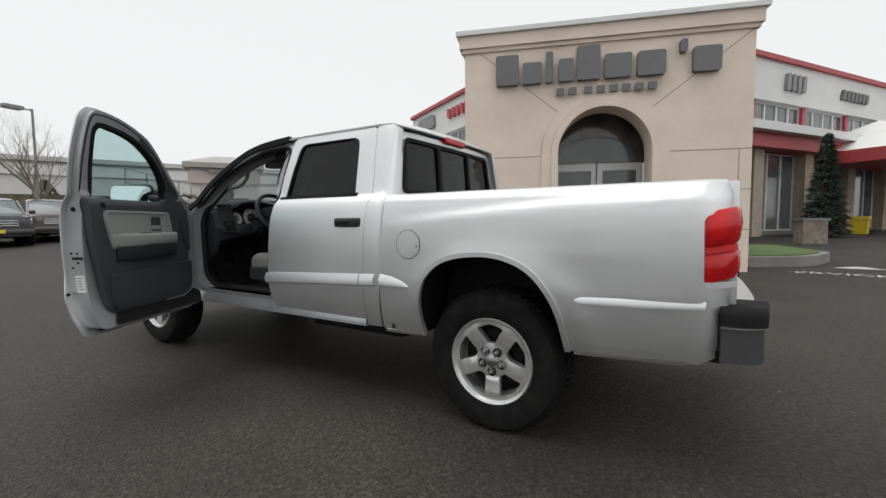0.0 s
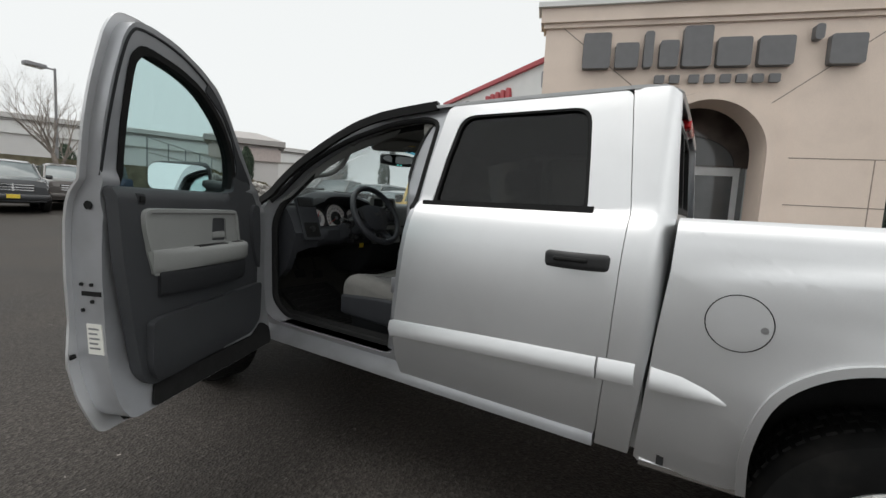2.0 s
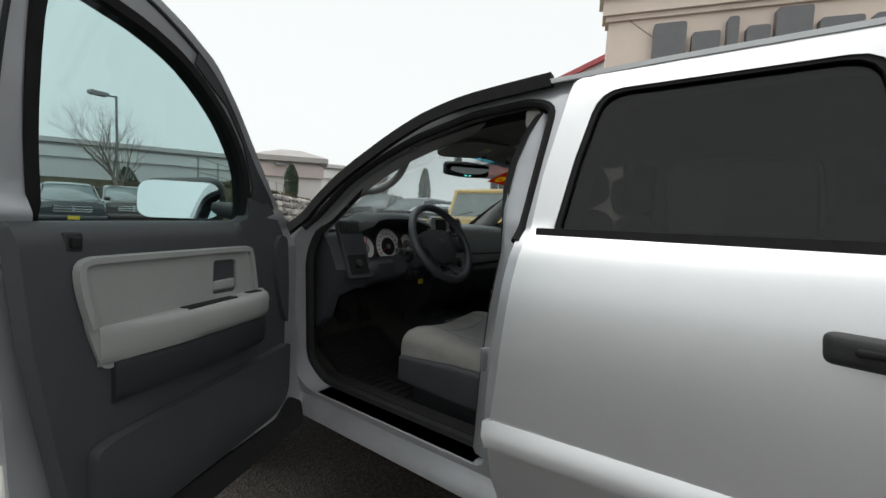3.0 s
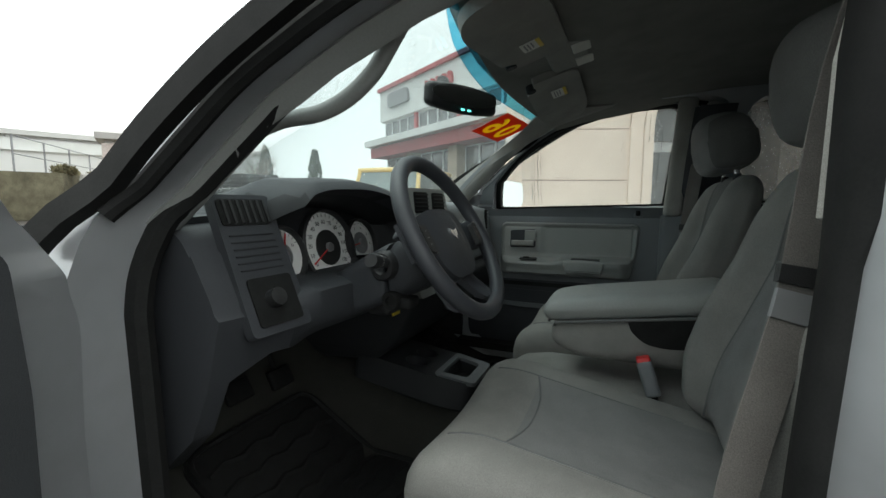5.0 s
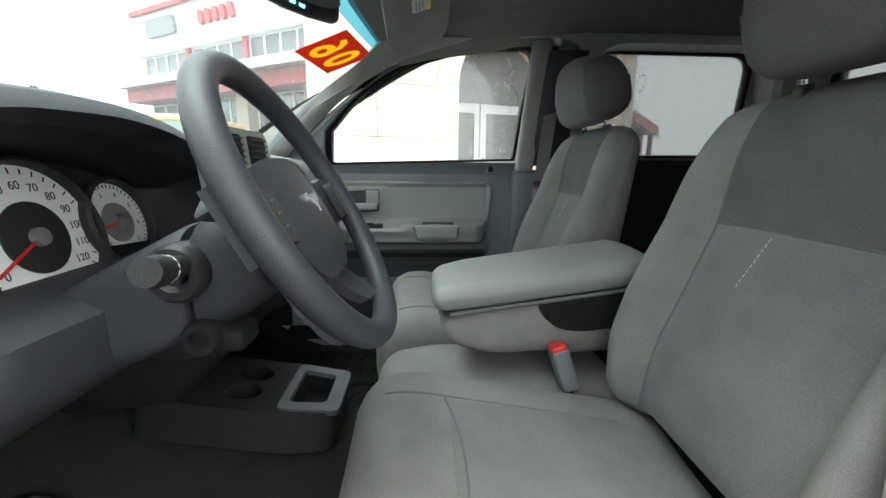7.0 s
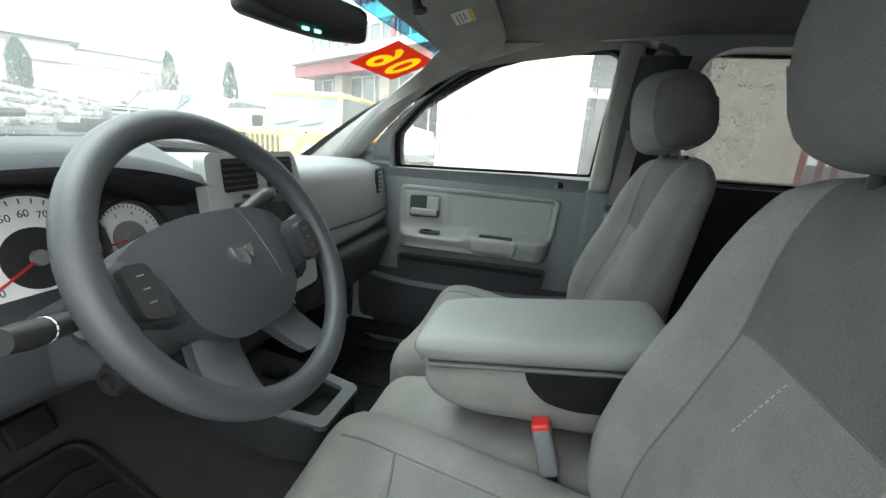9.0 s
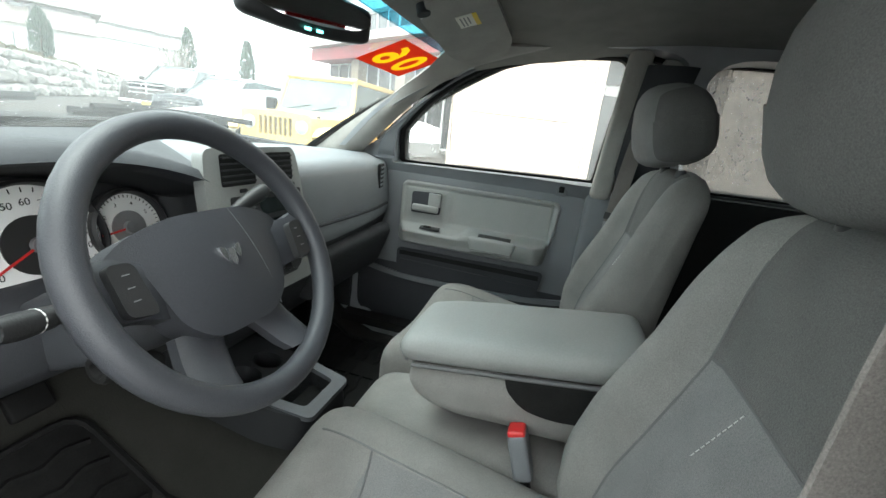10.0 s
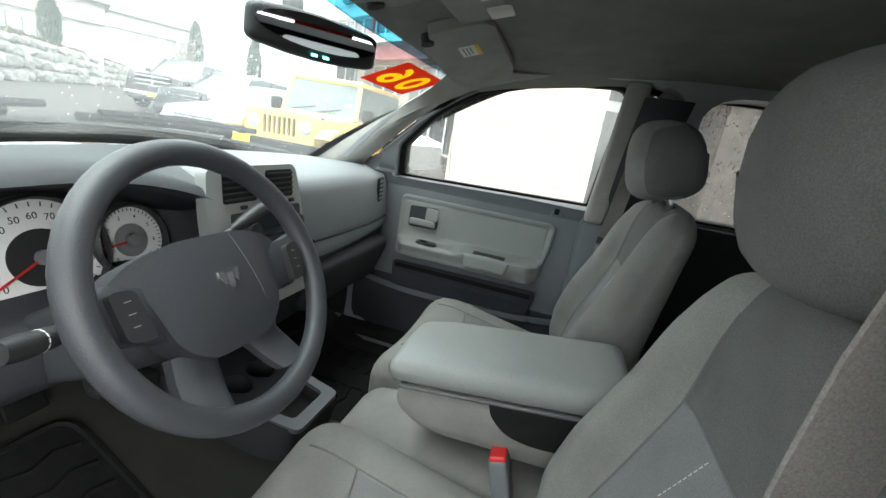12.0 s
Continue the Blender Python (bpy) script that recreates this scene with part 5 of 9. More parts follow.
    us = sorted(set(lin(1.835, 2.456, 70) + [ya + k * 0.004 for k in range(12)] + [yb - k * 0.004 for k in range(12)]))
    vs = sorted(set(lin(0.912, 1.178, 46) + [0.922 + k * 0.003 for k in range(8)] + [1.168 - k * 0.004 for k in range(9)] + [1.0 + k * 0.003 for k in range(11)]))
    grid(bm, lambda u, v: (X - mould(u, v), u, v), us, vs)
    insert = part("trim_insert", bm, PEWTER, panel, "pale grey moulded insert with an armrest ledge", sharp=70)
    hy0, hy1 = 2.281, 2.396
    # flat plate, dark to read as the shaded recess behind the lever
    bm = B()
    plate(bm, rounded([(hy0, 1.052), (hy1, 1.048), (hy1, 1.128), (hy0, 1.134)], 0.010), [], tr(X - 0.0165), 0.004)
    rec = part("handle_recess", bm, SLATE_MID, insert, "flat dark plate for the shaded recess of the release lever")
    bm = B()
    rbox(bm, 0.012, 0.050, 0.050, 0.005, 2, Matrix.Translation((X - 0.017, 2.305, 1.105)))
    part("recess_block", bm, PEWTER, rec)
    bm = B()
    rbox(bm, 0.018, 0.104, 0.026, 0.007, 3, Matrix.Translation((X - 0.022, (hy0 + hy1) / 2, 1.070)))
    part("inside_handle", bm, PEWTER, rec, "pale grey release lever")
    # pull cup, a dark plate for its shaded hollow, and the window switch on the ledge
    bm = B()
    rbox(bm, 0.030, 0.162, 0.058, 0.012, 4, Matrix.Translation((X - 0.062, 2.066, 0.976)), lambda q: Vector((q.x, q.y * (1 + 0.10 * q.z / 0.03), q.z + 0.004 * math.cos(q.y * 18))))
    arm = part("pull_cup", bm, PEWTER, insert, "rounded pull cup")
    bm = B()
    rbox(bm, 0.026, 0.118, 0.004, 0.0015, 1, Matrix.Translation((X - 0.050, 2.060, 1.010)) @ pose(0, 0, 0, 0, -14, 0))
    part("cup_hollow", bm, TRIM, arm)
    bm = B()
    sweep(bm, [(X - 0.0780, y, 0.961 + 0.002 * math.cos((y - 2.066) * 18)) for y in lin(1.996, 2.136, 7)], [(-0.0007, -0.001), (0.0007, -0.001), (0.0007, 0.001), (-0.0007, 0.001)])
    part("cup_crease", bm, SEAM, arm)
    bm = B()
    rbox(bm, 0.024, 0.076, 0.006, 0.002, 1, Matrix.Translation((X - 0.046, 2.305, 1.003)) @ pose(0, 0, 0, 0, -14, 0))
    sw = part("switch_plate", bm, TRIM, insert)
    bm = B()
    rbox(bm, 0.012, 0.030, 0.008, 0.003, 2, Matrix.Translation((X - 0.046, 2.315, 1.007)) @ pose(0, 0, 0, 0, -14, 0))
    part("window_switch", bm, BLACK, sw)
    # lower pocket: its shade drawn as a dark panel and black strip, with rib and lip
    bm = B()
    plate(bm, rounded([(1.885, 0.802), (2.436, 0.792), (2.440, 0.900), (1.870, 0.905)], 0.02), [], tr(X - 0.014), 0.006)
    pk = part("pocket_panel", bm, SLATE_MID, panel, "dark raised panel for the shaded pocket below the armrest")
    bm = B()
    sweep(bm, [(X - 0.018, y, 0.884) for y in lin(1.885, 2.425, 5)], [(-0.004, -0.009), (0.006, -0.006), (0.006, 0.006), (-0.004, 0.009)])
    part("pocket_gap", bm, BLACK, pk)
    bm = B()
    sweep(bm, [(X - 0.016, y, 0.843 + 0.008 * math.sin((y - 1.9) * 2.5)) for y in lin(1.895, 2.425, 9)], [(-0.004, -0.006), (0.010, -0.004), (0.010, 0.004), (-0.004, 0.006)])
    part("pocket_rib", bm, SLATE_MID, pk)
    bm = B()
    sweep(bm, curve([(X - 0.010, 1.75, 0.812), (X - 0.014, 1.95, 0.790), (X - 0.014, 2.30, 0.782), (X - 0.010, 2.47, 0.790), (X - 0.004, 2.58, 0.806)], 4), [(-0.006, -0.010), (0.012, -0.006), (0.014, 0.004), (0.004, 0.010), (-0.006, 0.010)])
    part("pocket_lip", bm, SLATE, panel)
    # lock bezel
    bm = B()
    rbox(bm, 0.016, 0.036, 0.044, 0.006, 2, Matrix.Translation((s * (X - 0.002), 1.862, 1.212)))
    lock = part("lock_bezel", bm, SLATE, panel)
    bm = B()
    rbox(bm, 0.012, 0.018, 0.022, 0.004, 2, Matrix.Translation((s * (X - 0.010), 1.862, 1.212)))
    part("lock_knob", bm, BLACK, lock)
    door_outside(s, d)
    return d


def driver_door(T):
    """The open door: outer skin, painted inner pressing, dark trim with a pale insert."""
    dh = lambda z: interp(z, ZS[:-2] + [1.76], XS[:-2] + [0.690])
    inside = lambda inset: (lambda u, v, w: Vector((-(dh(v) - inset - w), u, v)))
    cuts = CV + [1.69, 1.73]
    outer = rounded([(1.655, 0.428), (2.56, 0.440), (2.62, 0.52), (2.625, 1.10), (2.575, 1.205), (2.42, 1.345), (2.255, 1.497), (2.15, 1.592), (2.05, 1.664), (1.93, 1.712), (1.80, 1.746), (1.68, 1.758), (1.610, 1.752), (1.588, 1.70), (1.582, 1.55), (1.590, 1.42), (1.612, 1.26), (1.630, 1.10), (1.640, 0.80), (1.622, 0.68), (1.628, 0.55)], [0.03, 0.05, 0.05, 0.04, 0.05, 0, 0.05, 0.05, 0.05, 0.05, 0.05, 0.04, 0.03, 0.03, 0.05, 0.05, 0.05, 0.05, 0.02, 0.02, 0.05])
    clear = curve([(1.717, 1.245), (1.688, 1.40), (1.667, 1.59), (1.675, 1.638), (1.702, 1.658), (1.78, 1.651), (1.86, 1.637), (1.96, 1.604), (2.075, 1.536), (2.160, 1.462), (2.218, 1.388), (2.252, 1.305), (2.262, 1.245)], 3)
    c = Vector((1.93, 1.42))
    opening = [tuple(c + (Vector(p) - c) * 1.085) for p in clear]
    bm = B()
    plate(bm, outer, [opening], inside(0.0), 0.010, cu=lin(1.7, 2.6, 8), cv=cuts)
    d = part("front_door", bm, SILVER, truck, "open silver driver's door with dark grey trim and green-tinted glass")
    d.matrix_world = T
    deep = lambda v: interp(v, [1.16, 1.30], [0.112, 0.046])
    pressed = rounded([(1.690, 0.475), (2.53, 0.480), (2.575, 0.56), (2.58, 1.09), (2.535, 1.19), (2.40, 1.325), (2.235, 1.477), (2.13, 1.572), (2.035, 1.645), (1.92, 1.692), (1.795, 1.727), (1.685, 1.739), (1.630, 1.732), (1.610, 1.69), (1.604, 1.55), (1.611, 1.42), (1.634, 1.26), (1.650, 1.10), (1.658, 0.80), (1.658, 0.62), (1.666, 0.52)], 0.035)
    bm = B()
    plate(bm, pressed, [opening], lambda u, v, w: Vector((-(dh(v) - 0.009 - w * deep(v) / 0.1), u, v)), 0.1, cu=lin(1.7, 2.5, 9), cv=cuts)
    bmesh.ops.bevel(bm, geom=[e for e in bm.edges if len(e.link_faces) == 2 and e.calc_face_angle(0) > 1.0 and all(-(dh(v.co.z) + v.co.x) < -0.03 for v in e.verts)], offset=0.009, segments=2, affect="EDGES", profile=0.6)
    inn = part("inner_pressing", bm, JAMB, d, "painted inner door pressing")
    # sealing lip along the frame, run channel and glass
    bm = B()
    tube(bm, [(-(dh(z) - 0.056), y, z) for y, z in curve([(1.634, 1.28), (1.622, 1.45), (1.618, 1.60), (1.628, 1.695), (1.668, 1.718), (1.79, 1.707), (1.91, 1.673), (2.03, 1.618), (2.13, 1.540), (2.23, 1.445), (2.36, 1.325)], 4)], 0.0045, 6, up=(1, 0, 0))
    part("frame_lip", bm, SLATE_DK, inn, "dark sealing lip")
    bm = B()
    plate(bm, opening, [clear], inside(0.014), 0.046, cv=[1.3, 1.37, 1.45, 1.53, 1.6])
    part("window_seal", bm, BLACK, d)
    bm = B()
    plate(bm, [tuple(c + (Vector(p) - c) * 1.03) for p in clear], [], inside(0.038), 0.005, cv=[1.3, 1.37, 1.45, 1.53, 1.6])
    part("pane", bm, GLASS_DOOR, d, "green-tinted door glass")
    bm = B()
    fore_run = [(1.97, 1.645), (2.04, 1.610), (2.135, 1.530), (2.235, 1.440), (2.37, 1.325), (2.43, 1.262)]
    hind_run = [(2.32, 1.215), (2.288, 1.275), (2.266, 1.365), (2.188, 1.474), (2.098, 1.554), (1.97, 1.622)]
    plate(bm, fore_run + hind_run, [], inside(0.0545), 0.006)
    part("frame_cover", bm, DOOR_SHADED, d, "dark plastic cover inside the window frame")
    bm = B()
    tube(bm, [(-(dh(0.49) - 0.085), y, 0.484) for y in lin(1.70, 2.53, 6)], 0.020, 8)
    part("foot_seal", bm, BLACK, d)
    bm = B()
    plate(bm, rounded([(1.765, 0.484), (2.525, 0.488), (2.55, 0.56), (2.49, 0.60), (2.40, 0.556), (1.80, 0.556)], 0.02), [], lambda u, v, w: Vector((-(dh(v) - 0.126 - w), u, v)), 0.010, cu=lin(1.8, 2.5, 5), cv=[0.5, 0.52, 0.55])
    part("foot_strip", bm, BLACK, d, "black rubber strip along the foot of the door")
    # trim panel: belt ledge, sail piece, lower pocket
    X = 0.752
    lean = lambda u: 0.055 * (u - 2.2)
    tr = lambda base: (lambda u, v, w: Vector((-(base + lean(u) + w), u, v)))
    bm = B()
    trim_o = rounded([(1.640, 1.250), (1.662, 1.02), (1.690, 0.85), (1.735, 0.60), (1.775, 0.556), (2.40, 0.552), (2.47, 0.61), (2.478, 1.05), (2.462, 1.20), (2.40, 1.280), (2.31, 1.370), (2.268, 1.410), (2.248, 1.40), (2.262, 1.262), (2.225, 1.252)], [0.012, 0, 0, 0.03, 0.05, 0.05, 0.03, 0.05, 0.03, 0.03, 0.02, 0.01, 0.01, 0.02, 0.01])
    plate(bm, trim_o, [], lambda u, v, w: Vector((-(X + lean(u) + (0.022 * max(0.0, (v - 1.205) / 0.045) ** 2 if u < 2.215 else 0.0) + w), u, v)), 0.045, cu=lin(1.7, 2.45, 7) + [2.21, 2.22], cv=[0.6, 0.7, 0.8, 0.9, 1.0, 1.1, 1.19, 1.21, 1.22, 1.23, 1.24])
    panel = part("door_trim", bm, DOOR_SHADED, d, "slate moulded door trim in a shaded tone", sharp=50)
    bm = B()
    plate(bm, rounded([(1.752, 0.792), (1.80, 0.800), (2.40, 0.812), (2.466, 0.815), (2.470, 0.63), (2.41, 0.566), (1.79, 0.568), (1.752, 0.63)], [0.02, 0, 0, 0.02, 0.05, 0.05, 0.05, 0.03]), [], lambda u, v, w: Vector((-(X + lean(u) - 0.030 * interp(v, [0.56, 0.62, 0.80], [0.35, 0.8, 1.0]) + w), u, v)), 0.028, cu=lin(1.85, 2.4, 5), cv=[0.60, 0.64, 0.70, 0.76])
    bmesh.ops.bevel(bm, geom=[e for e in bm.edges if len(e.link_faces) == 2 and e.calc_face_angle(0) > 1.0], offset=0.007, segments=2, affect="EDGES", profile=0.6)
    part("map_pocket", bm, DOOR_SHADED, panel, "map pocket along the foot of the door")
    bm = B()
    fin = rounded([(2.392, 1.17), (2.42, 1.208), (2.462, 1.195), (2.474, 1.05), (2.472, 0.88), (2.440, 0.93), (2.405, 1.03)], 0.02)
    plate(bm, fin, [], tr(X - 0.016), 0.018)
    bmesh.ops.bevel(bm, geom=[e for e in bm.edges if len(e.link_faces) == 2 and e.calc_face_angle(0) > 1.0], offset=0.006, segments=2, affect="EDGES", profile=0.6)
    part("hinge_cover", bm, DOOR_SHADED, panel, "raised curved cover near the hinge")
    # pale insert with its release lever
    bm = B()
    ins = rounded([(1.732, 1.178), (1.752, 1.035), (1.782, 0.945), (2.285, 0.985), (2.292, 1.03), (2.262, 1.172)], [0.022, 0.02, 0.02, 0.02, 0.02, 0.03])
    grip = rounded([(2.095, 1.050), (2.196, 1.046), (2.190, 1.142), (2.098, 1.145)], 0.012)
    plate(bm, ins, [grip], tr(X - 0.008), 0.02, cu=lin(1.8, 2.2, 5))
    insert = part("trim_insert", bm, PEWTER, panel, "pale grey insert")
    bm = B()
    sweep(bm, [(-(X - 0.009 + lean(y)), y, z) for y, z in curve([(1.762, 1.04), (1.745, 1.10), (1.738, 1.155), (1.752, 1.172), (1.80, 1.174), (2.0, 1.172), (2.22, 1.169), (2.254, 1.160), (2.270, 1.10), (2.282, 1.04)], 3)], [(-0.009, -0.006), (0.009, -0.006), (0.006, 0.009), (-0.006, 0.009)], up=(1, 0, 0))
    part("insert_edge", bm, PEWTER, insert)
    bm = B()
    plate(bm, [(2.085, 1.038), (2.205, 1.038), (2.205, 1.152), (2.085, 1.152)], [], tr(X + 0.016), 0.008)
    part("handle_recess", bm, SLATE_DK, insert)
    bm = B()
    rbox(bm, 0.018, 0.088, 0.030, 0.008, 3, Matrix.Translation((-(X + 0.001), 2.146, 1.072)))
    part("inside_handle", bm, PEWTER, insert, "pale grey release lever")
    # armrest that grows towards the hinge, over a dark pull
    reach = lambda y: interp(y, [1.775, 1.83, 1.93, 2.08, 2.22, 2.285, 2.305], [0.010, 0.022, 0.046, 0.066, 0.074, 0.066, 0.030])
    for name, lo, hi, k, stuff, label, under in (("armrest", 0.955, 1.037, 1.0, PEWTER, "pale moulded armrest", 0), ("door_pull", 0.868, 0.958, 0.80, SLATE_DK, "dark pull below the armrest", 0.03)):
        bm = B()
        rings = []
        for y in lin(1.775 + under, 2.305 - under, 18):
            p, q = reach(y) * k, X + lean(y)
            rings.append([Vector((-(q - w), y, z)) for w, z in ((-0.01, hi), (p * 0.70, hi + 0.002), (p * 0.92, hi - 0.004), (p, hi - 0.018), (p * 0.96, lo + 0.022), (p * 0.78, lo + 0.004), (p * 0.4, lo), (-0.01, lo))])
        loft(bm, rings)
        ob = part(name, bm, stuff, panel, label, sharp=50)
        arm = ob if name == "armrest" else arm
    # black pads on the armrest top, coloured as shaded hollows
    for y, l, w in ((2.06, 0.17, 0.030), (2.235, 0.052, 0.026)):
        bm = B()
        rbox(bm, w, l, 0.006, 0.003, 2, Matrix.Translation((-(X + lean(y) - reach(y) * 0.52), y, 1.0385)))
        part("armrest_recess", bm, BLACK, arm)
    bm = B()
    rbox(bm, 0.014, 0.036, 0.040, 0.006, 2, Matrix.Translation((-(X - 0.020), 1.735, 1.212)))
    lock = part("lock_bezel", bm, SLATE_DK, panel)
    bm = B()
    rbox(bm, 0.012, 0.018, 0.022, 0.004, 2, Matrix.Translation((-(X - 0.030), 1.735, 1.212)))
    part("lock_knob", bm, BLACK, lock)
    # latch face details
    def on_edge(u, z, w=0.0):
        y = interp(z, [0.62, 0.80, 1.10, 1.26], [1.658, 1.658, 1.650, 1.634])
        return Vector((-(half(z) - u), y - 0.002 - w, z))
    for u, z, r in ((0.045, 0.930, 0.006), (0.082, 0.930, 0.006), (0.045, 0.845, 0.006), (0.082, 0.875, 0.006), (0.065, 1.186, 0.014)):
        bm = B()
        cyl(bm, on_edge(u, z, -0.01), on_edge(u, z, 0.003), r, n=12)
        part("bolt_hole", bm, BLACK, inn)
    bm = B()
    box(bm, -(half(0.9) - 0.045), -(half(0.9) - 0.115), 1.652, 1.666, 0.893, 0.908)
    part("latch_slot", bm, BLACK, inn)
    bm = B()
    a = [on_edge(0.055, 0.80, 0.0015), on_edge(0.11, 0.80, 0.0015), on_edge(0.11, 0.70, 0.0015), on_edge(0.055, 0.70, 0.0015)]
    add(bm, a + [p + Vector((0, 0.004, 0)) for p in a], [(0, 1, 2, 3), (7, 6, 5, 4), (0, 4, 5, 1), (1, 5, 6, 2), (2, 6, 7, 3), (3, 7, 4, 0)])
    lab = part("paper_label", bm, PAPER, inn, "pale printed sticker")
    bm = B()
    for i in range(5):
        z = 0.788 - i * 0.016
        p = [on_edge(u, zz, 0.003) for u, zz in ((0.063, z), (0.102 - 0.006 * (i % 2), z), (0.102 - 0.006 * (i % 2), z - 0.006), (0.063, z - 0.006))]
        add(bm, p, [(0, 1, 2, 3)])
    part("print_bar", bm, LAMP_GREY, lab)
    bm = B()
    rbox(bm, 0.03, 0.012, 0.016, 0.005, 2, Matrix.Translation((-(half(0.69) - 0.012), 1.634, 0.690)) @ pose(0, 0, 0, 0, -25, 0))
    part("drain_plug", bm, BLACK, inn)
    door_outside(-1, d)


driver_door(Matrix.Translation(HINGE) @ Matrix.Rotation(radians(-SWING), 4, "Z") @ Matrix.Translation(-HINGE))
passenger_door("closed passenger door with slate trim and a pale insert", WIN_D)
# hinges and check strap on the driver's side
for hz in (0.72, 1.02):
    bm = B()
    box(bm, -0.905, -0.855, 2.625, 2.70, hz - 0.035, hz + 0.035, bevel=0.006)
    cyl(bm, (-0.895, 2.645, hz - 0.05), (-0.895, 2.645, hz + 0.05), 0.013)
    part("door_hinge", bm, JAMB, truck, "painted steel door hinge")
bm = B()
sweep(bm, [(-0.82, 2.66, 0.90), (-0.90, 2.60, 0.90), (-0.97, 2.53, 0.90)], [(-0.003, -0.012), (0.003, -0.012), (0.003, 0.012), (-0.003, 0.012)])
part("check_strap", bm, STEEL, truck)

# ---- cabin ----

def ipart(*a, **k):
    """A part of the cabin."""
    return part(*a, **k)


def cabin_shell():
    bm = B()
    grid(bm, lambda x, y: (x, y, interp(y, [0.7, 1.3, 1.5, 1.75, 2.55, 2.85, 2.98], [0.60, 0.60, 0.56, 0.51, 0.51, 0.68, 0.98]) + 0.15 * math.exp(-(x / 0.16) ** 4) * interp(y, [1.5, 1.9, 2.6, 2.8], [0.3, 0.7, 1, 0.4])), lin(-0.78, 0.78, 25), lin(0.72, 2.98, 30), 0.01)
    ipart("floor_carpet", bm, CARPET, truck, "dark worn carpet over the tunnel")
    for s in (-1, 1):
        # kick panel, sill plate and pillar covers
        bm = B()
        plate(bm, [(2.63, 0.50), (2.98, 0.60), (2.98, 1.20), (2.66, 1.20)], [], lambda u, v, w: Vector((s * (0.745 + w), u, v)), 0.03)
        ipart("kick_panel", bm, SLATE_DK, truck)
        bm = B()
        w = 0.062 if s > 0 else 0.036
        sweep(bm, [(s * (0.676 + w), 1.62, 0.585), (s * (0.676 + w), 2.64, 0.585)], [(-w, -0.02), (w, -0.02), (w - 0.008, 0.010), (0.008 - w, 0.010)])
        ipart("sill_plate", bm, BLACK, truck, "black sill plate")
        # moulded cover between the screen and the side window
        bm = B()
        edge = [(2.60, 1.215), (2.555, 1.275), (2.41, 1.412), (2.27, 1.493), (2.10, 1.565), (1.96, 1.594), (1.86, 1.612)]
        if s > 0:
            edge = [(2.645, 1.222), (2.545, 1.312), (2.418, 1.427), (2.318, 1.500), (2.160, 1.588), (1.96, 1.633), (1.86, 1.641)]

        def cover_pt(k, m, s=s):
            yo, zo = (interp(k, lin(0, 1, 7), [e[i] for e in edge]) for i in (0, 1))
            a = screen_pt(s * interp(k, [0, 0.15, 0.4, 0.6, 0.8, 1.0], [1.0, 0.99, 0.965, 0.93, 0.85, 0.68] if s > 0 else [1.0, 0.99, 0.98, 0.97, 0.95, 0.9]), k) + Vector((0, -0.012, -0.012))
            b = Vector((s * (half(zo) - 0.100), yo, zo))
            q = a.lerp(b, m)
            return q + Vector((-s * 0.030, -0.012, -0.012)) * math.sin(math.pi * m)
        grid(bm, lambda k, m: cover_pt(k, m), lin(0, 1, 13), lin(0, 1, 7), 0.008)
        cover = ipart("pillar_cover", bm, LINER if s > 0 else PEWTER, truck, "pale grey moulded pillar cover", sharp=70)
        if s > 0:
            bm = B()
            c, e1, e2 = cover_pt(0.52, 0.5), cover_pt(0.64, 0.5), cover_pt(0.52, 0.72)
            U, V = (e1 - c).normalized(), (e2 - c).normalized()
            plate(bm, [(0.075 * math.cos(t), 0.026 * math.sin(t)) for t in [2 * math.pi * i / 20 for i in range(20)]], [], lambda u, v, w: c + U * u + V * v + U.cross(V) * (w - 0.004) * (1 if U.cross(V).x < 0 else -1), 0.006)
            part("pillar_recess", bm, PEWTER, cover)
        # centre pillar cover with belt
        bm = B()
        if s > 0:
            rbox(bm, 0.05, 0.066, 0.44, 0.018, 4, Matrix.Translation((0.688, 1.742, 1.42)), lambda q: Vector((q.x - 0.11 * (q.z + 0.25) / 0.5 + 0.05, q.y - 0.030 * (q.z + 0.25) / 0.5, q.z)))
            bm2 = B()
            loft(bm2, [[Vector((half(z) - 0.118 - d, y, z)) for y, d in ((f, 0.0), (f - 0.02, 0.022), (f - 0.10, 0.030), (r + 0.03, 0.020), (r, 0.0), (r, -0.02), (f, -0.02))] for z, f, r in ((1.225, 1.735, 1.555), (1.30, 1.732, 1.56), (1.40, 1.724, 1.558), (1.50, 1.712, 1.548), (1.60, 1.695, 1.535))])
            # the darker slate stands for shade on this grey cover
            ipart("pillar_back", bm2, SLATE_MID, truck, "moulded grey cover of the centre pillar", sharp=60)
        else:
            loft(bm, [[Vector(p) for p in ((-x, y, z), (-x + 0.010, y + 0.004, z), (-x + 0.018, y - 0.004, z), (-x + 0.020, y - 0.16, z), (-x - 0.01, y - 0.16, z))] for z, x, y in ((1.225, 0.684, 1.722), (1.232, 0.684, 1.736), (1.38, 0.676, 1.732), (1.46, 0.660, 1.716), (1.54, 0.642, 1.692), (1.60, 0.622, 1.668))])
        pc = ipart("pillar_trim", bm, LINER, truck, "grey centre pillar trim")
        bm = B()
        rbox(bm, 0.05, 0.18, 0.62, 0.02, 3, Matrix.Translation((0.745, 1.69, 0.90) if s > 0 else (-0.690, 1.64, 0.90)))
        # same trim both sides; the driver's takes a shaded copy of the slate
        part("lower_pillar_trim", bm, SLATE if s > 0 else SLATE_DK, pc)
        # rear door inner trim
        bm = B()
